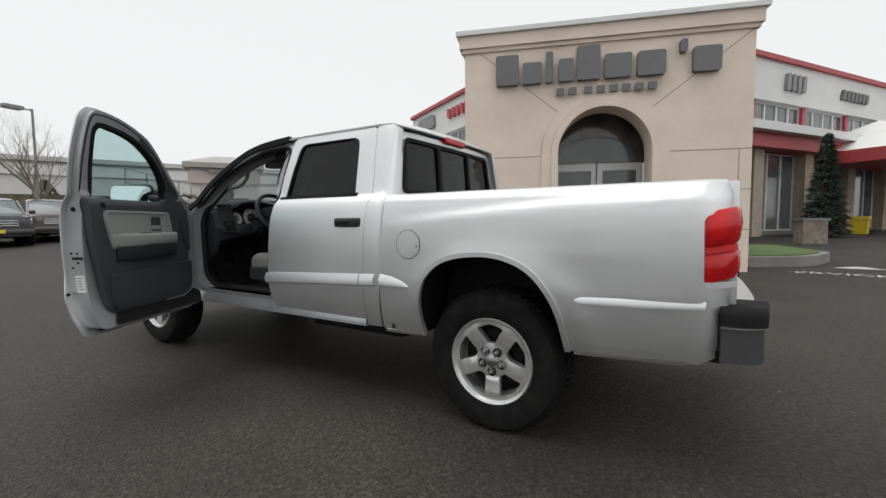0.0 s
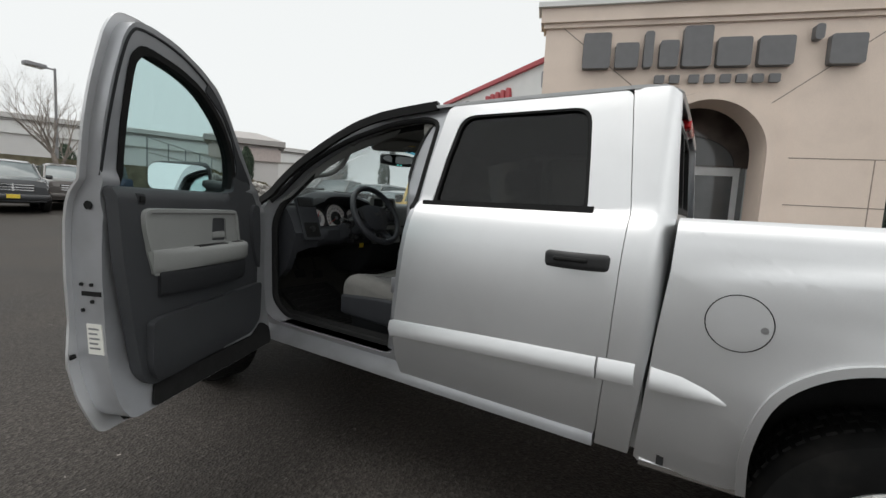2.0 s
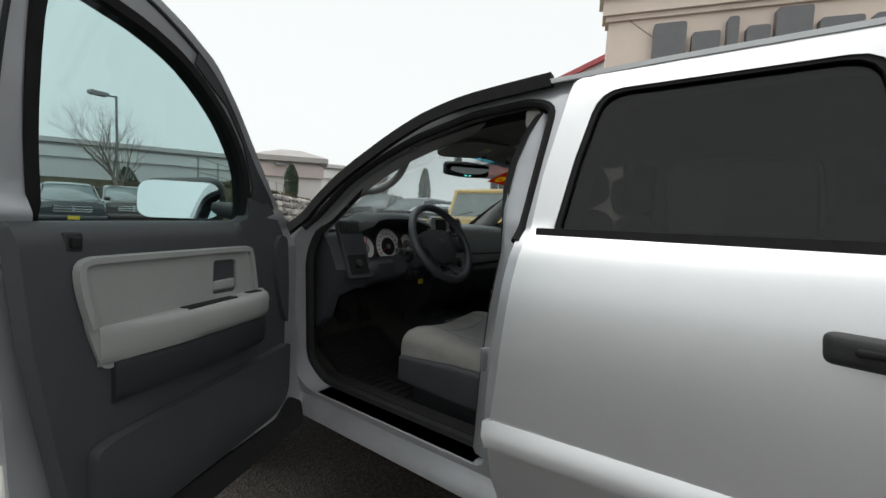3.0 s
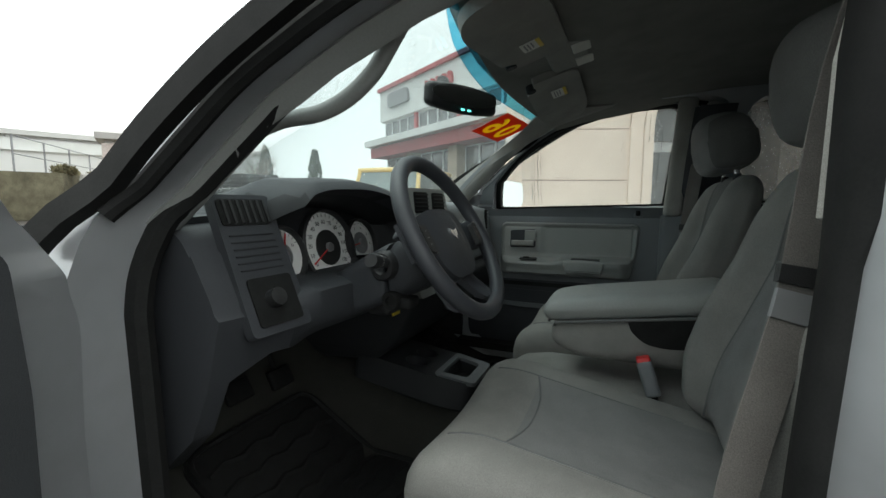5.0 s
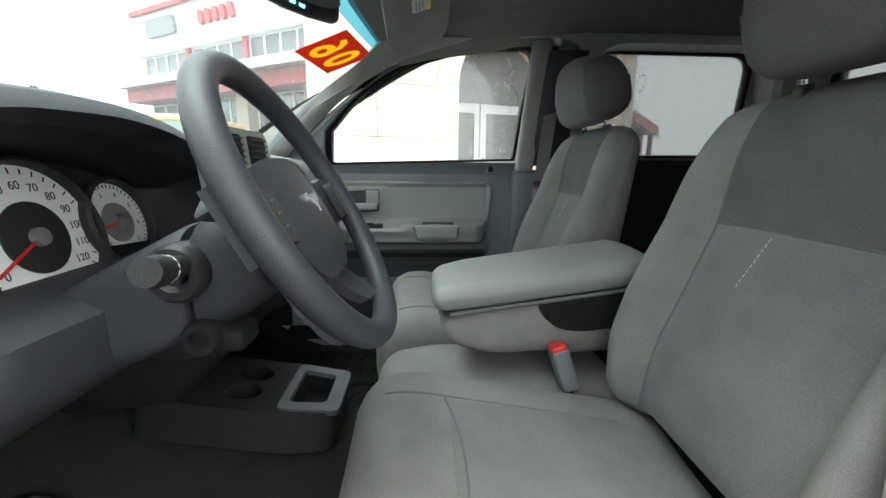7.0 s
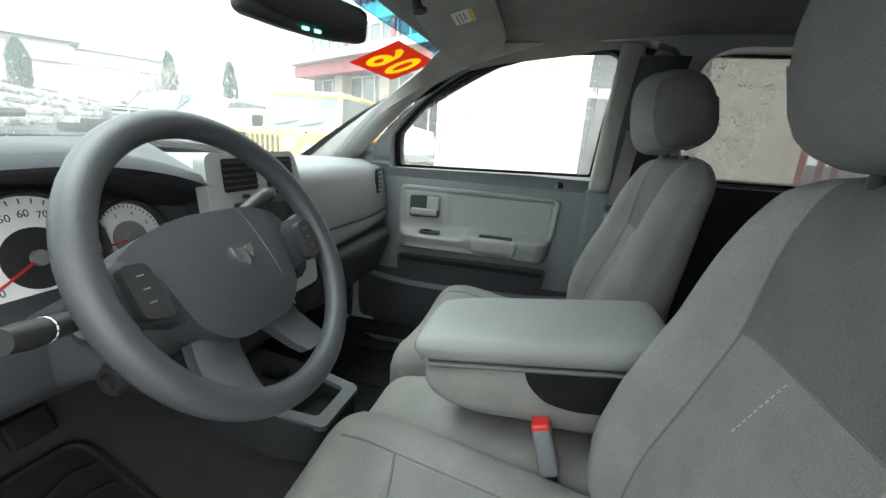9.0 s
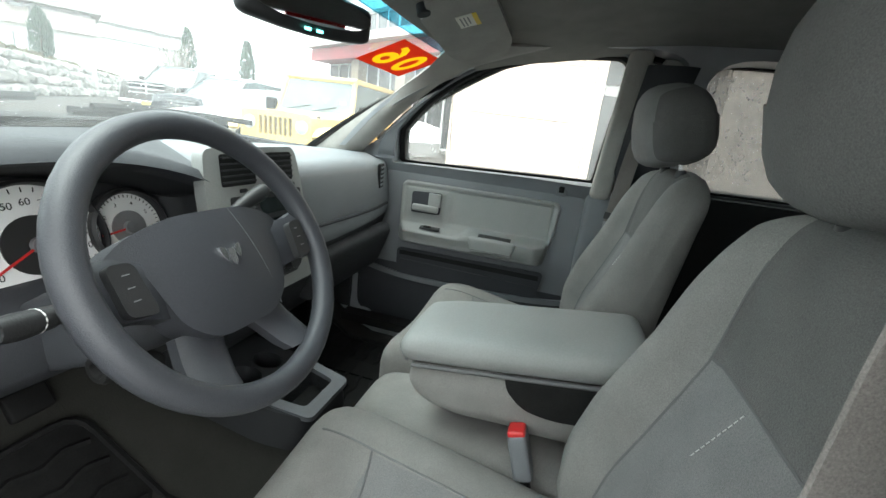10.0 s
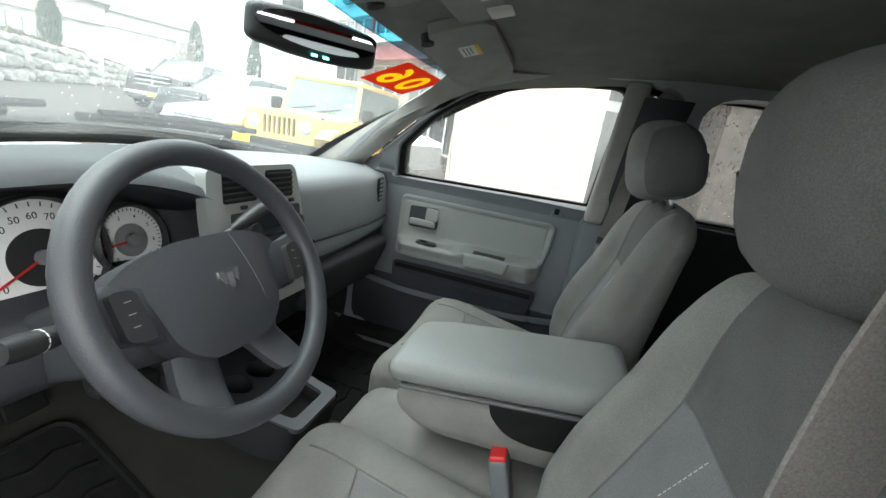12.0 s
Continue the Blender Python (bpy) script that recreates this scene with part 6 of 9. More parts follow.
        plate(bm, rounded([(0.86, 0.60), (1.57, 0.60), (1.60, 0.9), (1.56, 1.25), (0.86, 1.25)], 0.05), [], lambda u, v, w: Vector((s * (0.735 + w), u, v)), 0.06)
        ipart("rear_door_trim", bm, SLATE_DK, truck)
        # rear quarter trim
        bm = B()
        plate(bm, rounded([(0.80, 1.25), (0.98, 1.25), (0.975, 1.45), (1.0, 1.60), (0.80, 1.62)], 0.03), [], lambda u, v, w: Vector((s * (half(v) - 0.14 + w), u - 0.12, v)), 0.03)
        ipart("quarter_trim", bm, LINER, truck)
    # belt on the driver's pillar and passenger's pillar
    for s in (-1, 1):
        bm = B()
        g = 0.022 if s < 0 else -0.02
        if s < 0:
            pts = [(-0.612, 1.660, 1.600), (-0.560, 1.690, 1.40), (-0.572, 1.712, 1.20), (-0.584, 1.722, 1.13), (-0.606, 1.744, 1.045), (-0.630, 1.768, 0.955), (-0.650, 1.785, 0.85), (-0.668, 1.79, 0.62)]
        else:
            pts = [(s * 0.655, 1.655 + g, 1.585), (s * 0.652, 1.690 + g, 1.40), (s * 0.648, 1.715 + g, 1.15), (s * 0.652, 1.728 + g, 0.80), (s * 0.655, 1.735 + g, 0.62)]
        sweep(bm, curve(pts, 4), [(-0.0015, -0.022), (0.0015, -0.022), (0.0015, 0.022), (-0.0015, 0.022)], up=(s * 0.2, 1, 0.01))
        b = ipart("seat_belt", bm, BELT, truck, "grey seat belt")
        bm = B()
        rbox(bm, 0.035, 0.055, 0.06, 0.012, 3, Matrix.Translation((s * 0.66, 1.645 + g, 1.595)))
        part("belt_guide", bm, LINER, b)
        path = curve(pts, 4)
        for lo, hi, tk, wd, name, stuff in ((1.150, 1.172, 0.006, 0.025, "latch_ring", TRIM), (1.108, 1.142, 0.004, 0.0225, "latch_tongue", LAMP_GREY)):
            bm = B()
            at = lambda z: Vector([interp(z, [p[2] for p in reversed(path)], [p[k] for p in reversed(path)]) for k in range(3)])
            sweep(bm, [at(hi), at((lo + hi) / 2), at(lo)], [(-tk, -wd), (tk, -wd), (tk, wd), (-tk, wd)], up=(s * 0.2, 1, 0.01))
            part(name, bm, stuff, b)
    # sun visors, overhead lamps
    for s in (-1, 1):
        bm = B()
        V = Matrix.Translation((s * 0.30, 2.132, 1.596)) @ pose(0, 0, 0, -17, s * 5.7, 0)
        plate(bm, rounded([(-s * 0.215, -0.055), (-s * 0.19, -0.080), (s * 0.12, -0.085), (s * 0.215, -0.045), (s * 0.205, 0.050), (s * 0.12, 0.085), (-s * 0.15, 0.080), (-s * 0.16, 0.055), (-s * 0.215, 0.050)], [0.02, 0.02, 0.05, 0.05, 0.05, 0.04, 0.012, 0.012, 0.015], 5), [], flat(V @ Matrix.Translation((0, 0, -0.012))), 0.022)
        bmesh.ops.bevel(bm, geom=[e for e in bm.edges if len(e.link_faces) == 2 and e.calc_face_angle(0) > 1.0], offset=0.006, segments=2, affect='EDGES', profile=0.6)
        v = ipart("sun_visor", bm, LINER, truck, "grey fabric sun visor")
        bm = B()
        rbox(bm, 0.062, 0.046, 0.002, 0.0008, 1, V @ Matrix.Translation((-s * 0.085, -0.010, -0.0125)))
        lb = part("paper_label", bm, PAPER, v, "small white warning label")
        bm = B()
        rbox(bm, 0.062, 0.010, 0.003, 0.0008, 1, V @ Matrix.Translation((-s * 0.085, -0.028, -0.0125)))
        part("label_band", bm, YELLOW, lb)
        bm = B()
        for k in range(3):
            box(bm, -s * 0.085 - 0.022, -s * 0.085 + 0.022 - 0.008 * (k == 2), 0.002 - 0.008 * k, 0.005 - 0.008 * k, -0.0145, -0.0130, V)
        part("print_bar", bm, LAMP_GREY, lb)
        bm = B()
        cyl(bm, V @ Vector((-s * 0.176, 0.062, 0.004)), V @ Vector((-s * 0.176, 0.062, -0.016)), 0.014, n=14)
        part("visor_hook", bm, SLATE_DK, v)
        bm = B()
        cyl(bm, (s * 0.57, 2.15, 1.605), (s * 0.57, 2.155, 1.575), 0.02)
        part("visor_pivot", bm, LINER, v)
    bm = B()
    rbox(bm, 0.20, 0.19, 0.035, 0.015, 3, Matrix.Translation((0.0, 2.03, 1.655)) @ pose(0, 0, 0, -14, 0, 0))
    oc = ipart("overhead_console", bm, LINER, truck, "grey overhead console with map lamps")
    for x in (-0.05, 0.05):
        bm = B()
        rbox(bm, 0.055, 0.045, 0.010, 0.004, 2, Matrix.Translation((x, 2.03, 1.637)) @ pose(0, 0, 0, -14, 0, 0))
        part("map_lamp", bm, PAPER, oc)
    # rear-view mirror on its stalk
    M = Matrix.Translation((-0.012, 2.36, 1.545)) @ pose(0, 0, 0, 3, 0, -28)
    bm = B()
    rbox(bm, 0.265, 0.035, 0.082, 0.030, 4, M, lambda q: Vector((q.x, q.y, q.z * (1 - 0.25 * (q.x / 0.13) ** 2))))
    rm = ipart("rear_view_mirror", bm, TRIM, truck, "black rear-view mirror")
    bm = B()
    plate(bm, [(p[0], p[1]) for p in arc(0, 0.006, 0.122, 0, 354, 40, 0.028)], [], flat(M @ Matrix.Translation((0, -0.0185, 0)) @ pose(0, 0, 0, 90, 0, 0)), 0.002)
    part("mirror_glass", bm, MIRROR, rm)
    bm = B()
    for x in (-0.012, 0.012):
        box(bm, x - 0.006, x + 0.006, -0.0215, -0.019, -0.034, -0.029, M)
    part("compass_display", bm, DISPLAY, rm)
    bm = B()
    tube(bm, [M @ Vector((0, 0.015, 0.01)), (0.0, 2.41, 1.575), (0.0, 2.43, 1.60)], 0.012, 8)
    rbox(bm, 0.04, 0.03, 0.05, 0.01, 2, Matrix.Translation((0.0, 2.425, 1.595)))
    part("mirror_stalk", bm, TRIM, rm)
    # grab handle: a loop that leaves the driver's pillar cover and comes back to it
    bm = B()
    tube(bm, curve([(-0.700, 2.500, 1.330), (-0.660, 2.492, 1.358), (-0.618, 2.458, 1.386), (-0.597, 2.40, 1.396), (-0.588, 2.345, 1.419), (-0.586, 2.295, 1.456), (-0.598, 2.255, 1.494), (-0.625, 2.205, 1.530), (-0.660, 2.15, 1.555)], 4), [0.024, 0.023, 0.021, 0.018] + [0.0145] * 25 + [0.018, 0.021, 0.023, 0.024], 12)
    ipart("grab_handle", bm, PEWTER, truck, "grey grab handle looped off the windscreen pillar")


def dashboard():
    xs = [-0.735, -0.70, -0.62] + lin(-0.60, -0.092, 45) + [-0.06, 0.0, 0.06, 0.10, 0.14, 0.20, 0.30, 0.40, 0.50, 0.58, 0.64, 0.70, 0.735]

    def prof(x):
        hood = max(0.0, 1 - ((x + 0.352) / 0.248) ** 8) if abs(x + 0.352) < 0.248 else 0.0
        bow = 0.06 * (1 - (x / 0.74) ** 2)
        base = 2.455 + 0.05 * (abs(x) / 0.74) ** 3
        z_top = 1.258 - 0.018 * (abs(x) / 0.74) ** 2 - 0.028 * max(0.0, min(1.0, (-0.53 - x) / 0.06))
        lip = base + 0.006 * (1 - hood) - 0.008 * hood
        zl = z_top - 0.028 + 0.055 * hood - 0.075 * hood * (max(0.0, x + 0.40) / 0.30) ** 1.9 - 0.03 * hood * (max(0.0, -0.46 - x) / 0.14) ** 2
        cut = 0.158 * hood
        lean = 0.45 * max(0.0, min(1.0, (-0.555 - x) / 0.03))
        under = max(0.0, min(1.0, (-0.10 - x) / 0.05)) * max(0.0, min(1.0, (x + 0.70) / 0.08))
        return [Vector((x, p[0] + lean * max(0.0, min(p[1], 1.23) - 1.05) * (1 if p[0] < 2.58 else 0.2), p[1])) for p in ((2.99 + bow, 1.17 + 0.05 * (1 - (x / 0.74) ** 2)), (2.85 + bow, z_top - 0.004), (2.70, z_top + 0.004 + 0.018 * hood), (2.60, z_top + 0.004 + 0.045 * hood), (lip + 0.05, zl + 0.020), (lip + 0.012, zl + 0.012), (lip, zl - 0.004), (lip + 0.012 * hood - 0.004 * (1 - hood) + cut * 0.25, zl - 0.016), (base + 0.005 * hood + cut, zl - 0.03 - 0.02 * hood), (base - 0.005 + cut, 1.16 - 0.01 * hood), (base - 0.012 + cut * 1.02, 1.085 + 0.008 * hood), (base + 0.012 * hood - 0.010, 1.064 + 0.022 * hood), (base - 0.016 - 0.004 * hood, 1.056 + 0.018 * hood), (base - 0.005 - 0.016 * hood, 1.03 - 0.01 * hood), (base + 0.02 - 0.012 * hood, 0.94 + 0.045 * max(hood, 0.6 * under)), (base + 0.065 + 0.10 * under, 0.84 + 0.11 * under), (base + 0.15 + 0.10 * under, 0.76 + 0.15 * under), (2.80, 0.74 + 0.15 * under), (2.99, 0.80))]
    bm = B()
    loft(bm, [prof(x) for x in xs])
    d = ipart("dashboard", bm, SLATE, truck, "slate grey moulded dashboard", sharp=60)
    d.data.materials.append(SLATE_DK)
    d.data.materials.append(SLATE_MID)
    # shade in the colour: darkest under the dash and inside the hood, dim driver's side
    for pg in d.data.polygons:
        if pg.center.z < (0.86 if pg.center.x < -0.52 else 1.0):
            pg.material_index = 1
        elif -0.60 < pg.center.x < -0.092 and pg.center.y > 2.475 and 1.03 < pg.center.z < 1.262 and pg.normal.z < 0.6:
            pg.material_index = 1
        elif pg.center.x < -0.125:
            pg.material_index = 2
    # dark cluster backing
    bm = B()
    plate(bm, rounded([(-0.585, 1.06), (-0.125, 1.055), (-0.118, 1.22), (-0.20, 1.262), (-0.48, 1.262), (-0.575, 1.22)], 0.05), [], lambda u, v, w: Vector((u, 2.583 + (v - 1.14) * 0.25 + w, v)), 0.01)
    cl = part("instrument_panel", bm, SLATE_DK, d, "dark instrument panel with white-faced dials")
    for gx, gz, r, text, a0, a1, needle in ((-0.356, 1.137, 0.088, ["0", "10", "20", "30", "40", "50", "60", "70", "80", "90", "100", "110", "120"], 215, -35, 208), (-0.218, 1.137, 0.060, ["0", "1", "2", "3", "4", "5", "6", "7"], 225, -45, 187), (-0.510, 1.132, 0.058, ["C", "", "H"], 150, 30, 70)):
        G = Matrix.Translation((gx, 2.578 + (gz - 1.14) * 0.25, gz)) @ pose(0, 0, 0, 76, 0, 0)
        bm = B()
        lathe(bm, [(r + 0.008, -0.004), (r + 0.008, 0.012), (r + 0.003, 0.016), (r, 0.010), (r, 0.0)], 40, G)
        g = part("gauge", bm, TRIM, cl)
        bm = B()
        lathe(bm, [(0.001, 0.0015), (r, 0.0015), (r, 0.0), (0.001, 0.0)], 40, G)
        part("dial_face", bm, DIAL, g)
        bm = B()
        lathe(bm, [(0.001, 0.004), (r * 0.50, 0.004), (r * 0.50, 0.001)], 32, G)
        part("dial_centre", bm, INK if r > 0.06 else LAMP_GREY, g)
        bm = B()
        n = (len(text) - 1) * (2 if r > 0.06 else 5)
        for i in range(n + 1):
            a = radians(a0 + (a1 - a0) * i / n)
            box(bm, r * 0.88, r * 0.96, -0.0007, 0.0007, 0.0016, 0.0024, G @ Matrix.Rotation(a, 4, "Z"))
        part("tick", bm, INK, g)
        for i, tx in enumerate(text):
            if tx:
                a = radians(a0 + (a1 - a0) * i / (len(text) - 1))
                lettering(tx, r * 0.165, G @ Matrix.Translation((r * 0.72 * math.cos(a), r * 0.72 * math.sin(a), 0.002)), INK, g, "numeral", 0.0002)
        bm = B()
        box(bm, -0.004, r * 0.85, -0.0016, 0.0016, 0.006, 0.008, G @ Matrix.Rotation(radians(needle), 4, "Z"))
        part("needle", bm, RED, g, "red needle")
        bm = B()
        lathe(bm, [(0.012, 0.004), (0.011, 0.011), (0.0, 0.012)], 16, G)
        part("needle_hub", bm, LAMP_GREY, g)
        if r == 0.060:
            bm = B()
            plate(bm, [(0.058 * math.cos(radians(a)), 0.058 * math.sin(radians(a))) for a in range(212, 329, 9)], [], flat(G @ Matrix.Translation((0, 0, 0.0055))), 0.003)
            lcd = part("trip_display", bm, mat("lcd", (0.012, 0.016, 0.016), 0.25), g, "dark trip display with green figures")
            bm = B()
            for k in range(7):
                box(bm, -0.031 + k * 0.0094, -0.0255 + k * 0.0094, -0.0455, -0.0375, 0.0056, 0.0062, G)
            part("display_bar", bm, DISPLAY, lcd)
    # switch panel and left vent
    L = Matrix.Translation((-0.630, 2.499, 1.068)) @ pose(0, 0, 0, 66, 0, -4)
    bm = B()
    plate(bm, rounded([(-0.062, -0.062), (0.068, -0.062), (0.064, 0.200), (-0.058, 0.200)], 0.012), [], flat(L), 0.02)
    sp = part("switch_panel", bm, SLATE_MID, d, "slate end panel with vent and lamp switch")
    bm = B()
    plate(bm, rounded([(-0.052, 0.140), (0.050, 0.140), (0.048, 0.190), (-0.052, 0.190)], 0.008), [], flat(L), 0.023)
    part("vent_cavity", bm, BLACK, sp)
    for i in range(7):
        bm = B()
        x = -0.042 + i * 0.014
        box(bm, x - 0.0022, x + 0.0022, 0.143, 0.187, 0.021, 0.028, L)
        part("vent_slat", bm, TRIM, sp)
    bm = B()
    for i in range(6):
        box(bm, -0.046, 0.046, 0.120 - i * 0.013, 0.122 - i * 0.013, 0.019, 0.0225, L)
    part("panel_groove", bm, SLATE_DK, sp)
    bm = B()
    plate(bm, rounded([(-0.044, -0.048), (0.050, -0.048), (0.050, 0.040), (-0.044, 0.040)], 0.008), [], flat(L), 0.024)
    ls = part("lamp_switch", bm, BLACK, sp, "black headlamp switch")
    bm = B()
    lathe(bm, [(0.017, 0.022), (0.016, 0.042), (0.0, 0.044)], 20, L @ Matrix.Translation((-0.004, -0.002, 0)))
    part("switch_knob", bm, TRIM, ls)
    # centre stack
    C = Matrix.Translation((-0.032, 2.458, 1.085)) @ pose(0, 0, 0, 84, 0, 0)
    bm = B()
    plate(bm, rounded([(-0.118, -0.11), (0.160, -0.11), (0.150, 0.03), (0.128, 0.15), (0.112, 0.203), (-0.142, 0.203), (-0.146, 0.10)], [0.02, 0.02, 0.05, 0.05, 0.02, 0.02, 0.05]), [], flat(C), 0.024)
    cs = part("console_face", bm, PEWTER, d, "pale grey centre stack with vents and radio")
    for vx in (-0.062, 0.056):
        bm = B()
        plate(bm, rounded([(vx - 0.045, 0.132), (vx + 0.045, 0.132), (vx + 0.043, 0.192), (vx - 0.045, 0.192)], 0.007), [], flat(C), 0.025)
        v = part("air_vent", bm, BLACK, cs)
        for i in range(5):
            bm = B()
            z = 0.140 + i * 0.0112
            box(bm, vx - 0.043, vx + 0.041, z - 0.0016, z + 0.0016, 0.022, 0.030, C)
            part("vent_slat", bm, SLATE_DK, v)
    bm = B()
    plate(bm, rounded([(-0.090, 0.012), (0.128, 0.012), (0.122, 0.112), (-0.090, 0.112)], 0.006), [], flat(C), 0.028)
    rd = part("radio", bm, TRIM, cs, "black radio")
    bm = B()
    box(bm, -0.015, 0.070, 0.068, 0.100, 0.028, 0.0295, C)
    box(bm, -0.015, 0.070, 0.050, 0.056, 0.028, 0.0295, C)
    part("radio_screen", bm, mat("dark_screen", (0.015, 0.02, 0.02), 0.1), rd)
    for kx in (-0.046, 0.098):
        bm = B()
        lathe(bm, [(0.017, 0.026), (0.016, 0.046), (0, 0.047)], 20, C @ Matrix.Translation((kx, 0.074, 0)))
        part("radio_knob", bm, TRIM, rd)
    for kx in (-0.07, 0.0, 0.07):
        bm = B()
        lathe(bm, [(0.022, 0.02), (0.020, 0.042), (0, 0.043)], 20, C @ Matrix.Translation((kx, -0.048, 0)))
        part("climate_knob", bm, TRIM, cs)
    bm = B()
    plate(bm, rounded([(-0.10, -0.082), (0.10, -0.082), (0.10, -0.015), (-0.10, -0.015)], 0.008), [], flat(C), 0.024)
    part("switch_strip", bm, TRIM, cs)
    for k in range(4):
        bm = B()
        rbox(bm, 0.018, 0.008, 0.006, 0.002, 2, C @ Matrix.Translation((-0.055 + 0.05 * k, 0.1215, 0.025)))
        part("push_button", bm, SLATE_DK, cs)
    # passenger side: split line, lower bin and end vent
    bm = B()
    tube(bm, curve([(0.15, 2.436, 1.092), (0.35, 2.441, 1.086), (0.55, 2.454, 1.080), (0.70, 2.482, 1.074)], 5), 0.005, 6)
    part("dash_seam", bm, SLATE_DK, d)
    bm = B()
    rbox(bm, 0.46, 0.06, 0.17, 0.03, 4, Matrix.Translation((0.42, 2.478, 0.935)) @ pose(0, 0, 0, 20, 0, 0))
    part("glove_box", bm, SLATE_DK, d, "dark glove box lid")
    E = Matrix.Translation((0.622, 2.486, 1.180)) @ pose(0, 0, 0, 90, 0, 12)
    bm = B()
    plate(bm, rounded([(-0.020, -0.042), (0.034, -0.042), (0.028, 0.042), (-0.026, 0.042)], 0.006), [], flat(E), 0.010)
    ev = part("air_vent", bm, BLACK, d)
    for i in range(5):
        bm = B()
        z = -0.030 + i * 0.015
        box(bm, -0.021 - 0.07 * z, 0.030 - 0.07 * z, z - 0.003, z + 0.003, 0.008, 0.013, E)
        part("vent_slat", bm, SLATE, ev)
    # defroster slot
    bm = B()
    box(bm, -0.50, -0.20, 2.834, 2.841, 1.238, 1.2435)
    box(bm, 0.20, 0.50, 2.834, 2.841, 1.238, 1.2435)
    part("defroster_slot", bm, SLATE_MID, d)


WHEEL_C, WHEEL_TILT = Vector((-0.3316, 2.257, 1.176)), 29.5


def steering():
    W = Matrix.Translation(WHEEL_C) @ pose(0, 0, 0, 90 - WHEEL_TILT, 0, 0)      # local z points to the driver
    bm = B()
    R = 0.181
    tube(bm, [W @ Vector((R * math.cos(a), R * math.sin(a), 0)) for a in [2 * math.pi * i / 56 for i in range(56)]], 0.0175, 12, loop=True, up=W.to_3x3() @ Vector((0, 0, 1)))
    sw = ipart("steering_wheel", bm, RIM, truck, "dark grey grained steering wheel")
    bm = B()
    W = W @ pose(0, 0, 0, 0, 0, -1.0)
    HB = W @ Matrix.Translation((0, -0.004, 0.0))
    pad = rounded([(-0.140, 0.036), (-0.112, 0.056), (-0.060, 0.070), (0.060, 0.070), (0.112, 0.056), (0.140, 0.036), (0.108, 0.024), (0.100, -0.015), (0.090, -0.056), (0.052, -0.088), (-0.052, -0.088), (-0.090, -0.056), (-0.100, -0.015), (-0.108, 0.024)], [0.012, 0.02, 0.03, 0.03, 0.02, 0.012, 0.012, 0.02, 0.02, 0.03, 0.03, 0.02, 0.02, 0.012])
    plate(bm, pad, [], lambda u, v, w: HB @ Vector((u, v, -0.022 + 0.026 * max(0, 1 - (u / 0.14) ** 2) * max(0, 1 - ((v - 0.01) / 0.13) ** 2) - w * 0.9)), 0.05, cu=lin(-0.12, 0.12, 15), cv=lin(-0.08, 0.065, 11))
    hub = part("airbag_cover", bm, RIM, sw, "smooth hub cover", sharp=50)
    bm = B()
    sweep(bm, [HB @ Vector((0.035 - 0.25 * (v - 0.06), v, 0.0038 - 0.026 * ((0.035 - 0.25 * (v - 0.06)) / 0.14) ** 2 - 0.026 * ((v - 0.01) / 0.13) ** 2)) for v in lin(-0.082, 0.068, 9)], [(-0.0005, -0.0008), (0.0005, -0.0008), (0.0005, 0.0008), (-0.0005, 0.0008)])
    part("cover_seam", bm, SLATE, hub)
    bm = B()
    for mark in ([(-0.017, 0.013), (-0.008, 0.010), (-0.0065, 0.0), (-0.011, -0.007), (-0.016, 0.002)], [(0.017, 0.013), (0.008, 0.010), (0.0065, 0.0), (0.011, -0.007), (0.016, 0.002)], [(-0.0045, 0.008), (0.0045, 0.008), (0.0055, -0.008), (0.0, -0.016), (-0.0055, -0.008)]):
        plate(bm, rounded(mark, 0.0015), [], flat(HB @ Matrix.Translation((0, 0.006, 0.0005))), 0.007)
    part("badge", bm, BADGE, hub, "small chrome badge of three plain pieces")
    # spokes
    for s in (-1, 1):
        bm = B()
        loft(bm, [[W @ Vector((s * x, v, w)) for v, w in ((c + h, q - 0.004), (c + h * 0.6, q + 0.006), (c - h * 0.6, q + 0.006), (c - h, q - 0.004), (c - h, q - 0.030), (c + h, q - 0.030))] for x, c, h, q in ((0.085, -0.004, 0.045, -0.018), (0.12, 0.0, 0.036, -0.016), (0.15, 0.002, 0.034, -0.010), (0.176, 0.004, 0.040, 0.0))])
        sp = part("spoke", bm, RIM, sw)
        bm = B()
        plate(bm, rounded([(s * 0.120, -0.026), (s * 0.152, -0.020), (s * 0.154, 0.036), (s * 0.126, 0.034)], 0.009), [], flat(W @ Matrix.Translation((0, -0.010, -0.004))), 0.012)
        sb = part("cruise_switch", bm, TRIM, sp, "black cruise switches")
        bm = B()
        for k in range(3):
            box(bm, s * 0.138 - 0.004, s * 0.138 + 0.004, 0.012 - k * 0.014, 0.0132 - k * 0.014, 0.0078, 0.0084, W)
        part("switch_mark", bm, LAMP_GREY, sb)
        bm = B()
        loft(bm, [[W @ Vector((s * x + dx, v + dv, w)) for dx, dv, w in ((-h, 0, q - 0.006), (-h * 0.5, 0, q + 0.004), (h * 0.5, 0, q + 0.004), (h, 0, q - 0.006), (h, 0, q - 0.022), (-h, 0, q - 0.022))] for x, v, h, q in ((0.050, -0.070, 0.036, -0.034), (0.062, -0.10, 0.032, -0.030), (0.074, -0.138, 0.030, -0.016), (0.076, -0.153, 0.026, -0.006))])
        part("spoke", bm, RIM, sw)
    # column shroud with stalks and ignition
    bm = B()

    def shell(y, z, rx, rz, e):
        """A squarish upright ring; e from 0.3 (boxy) to 1 (round)."""
        sg = lambda v: math.copysign(abs(v) ** e, v)
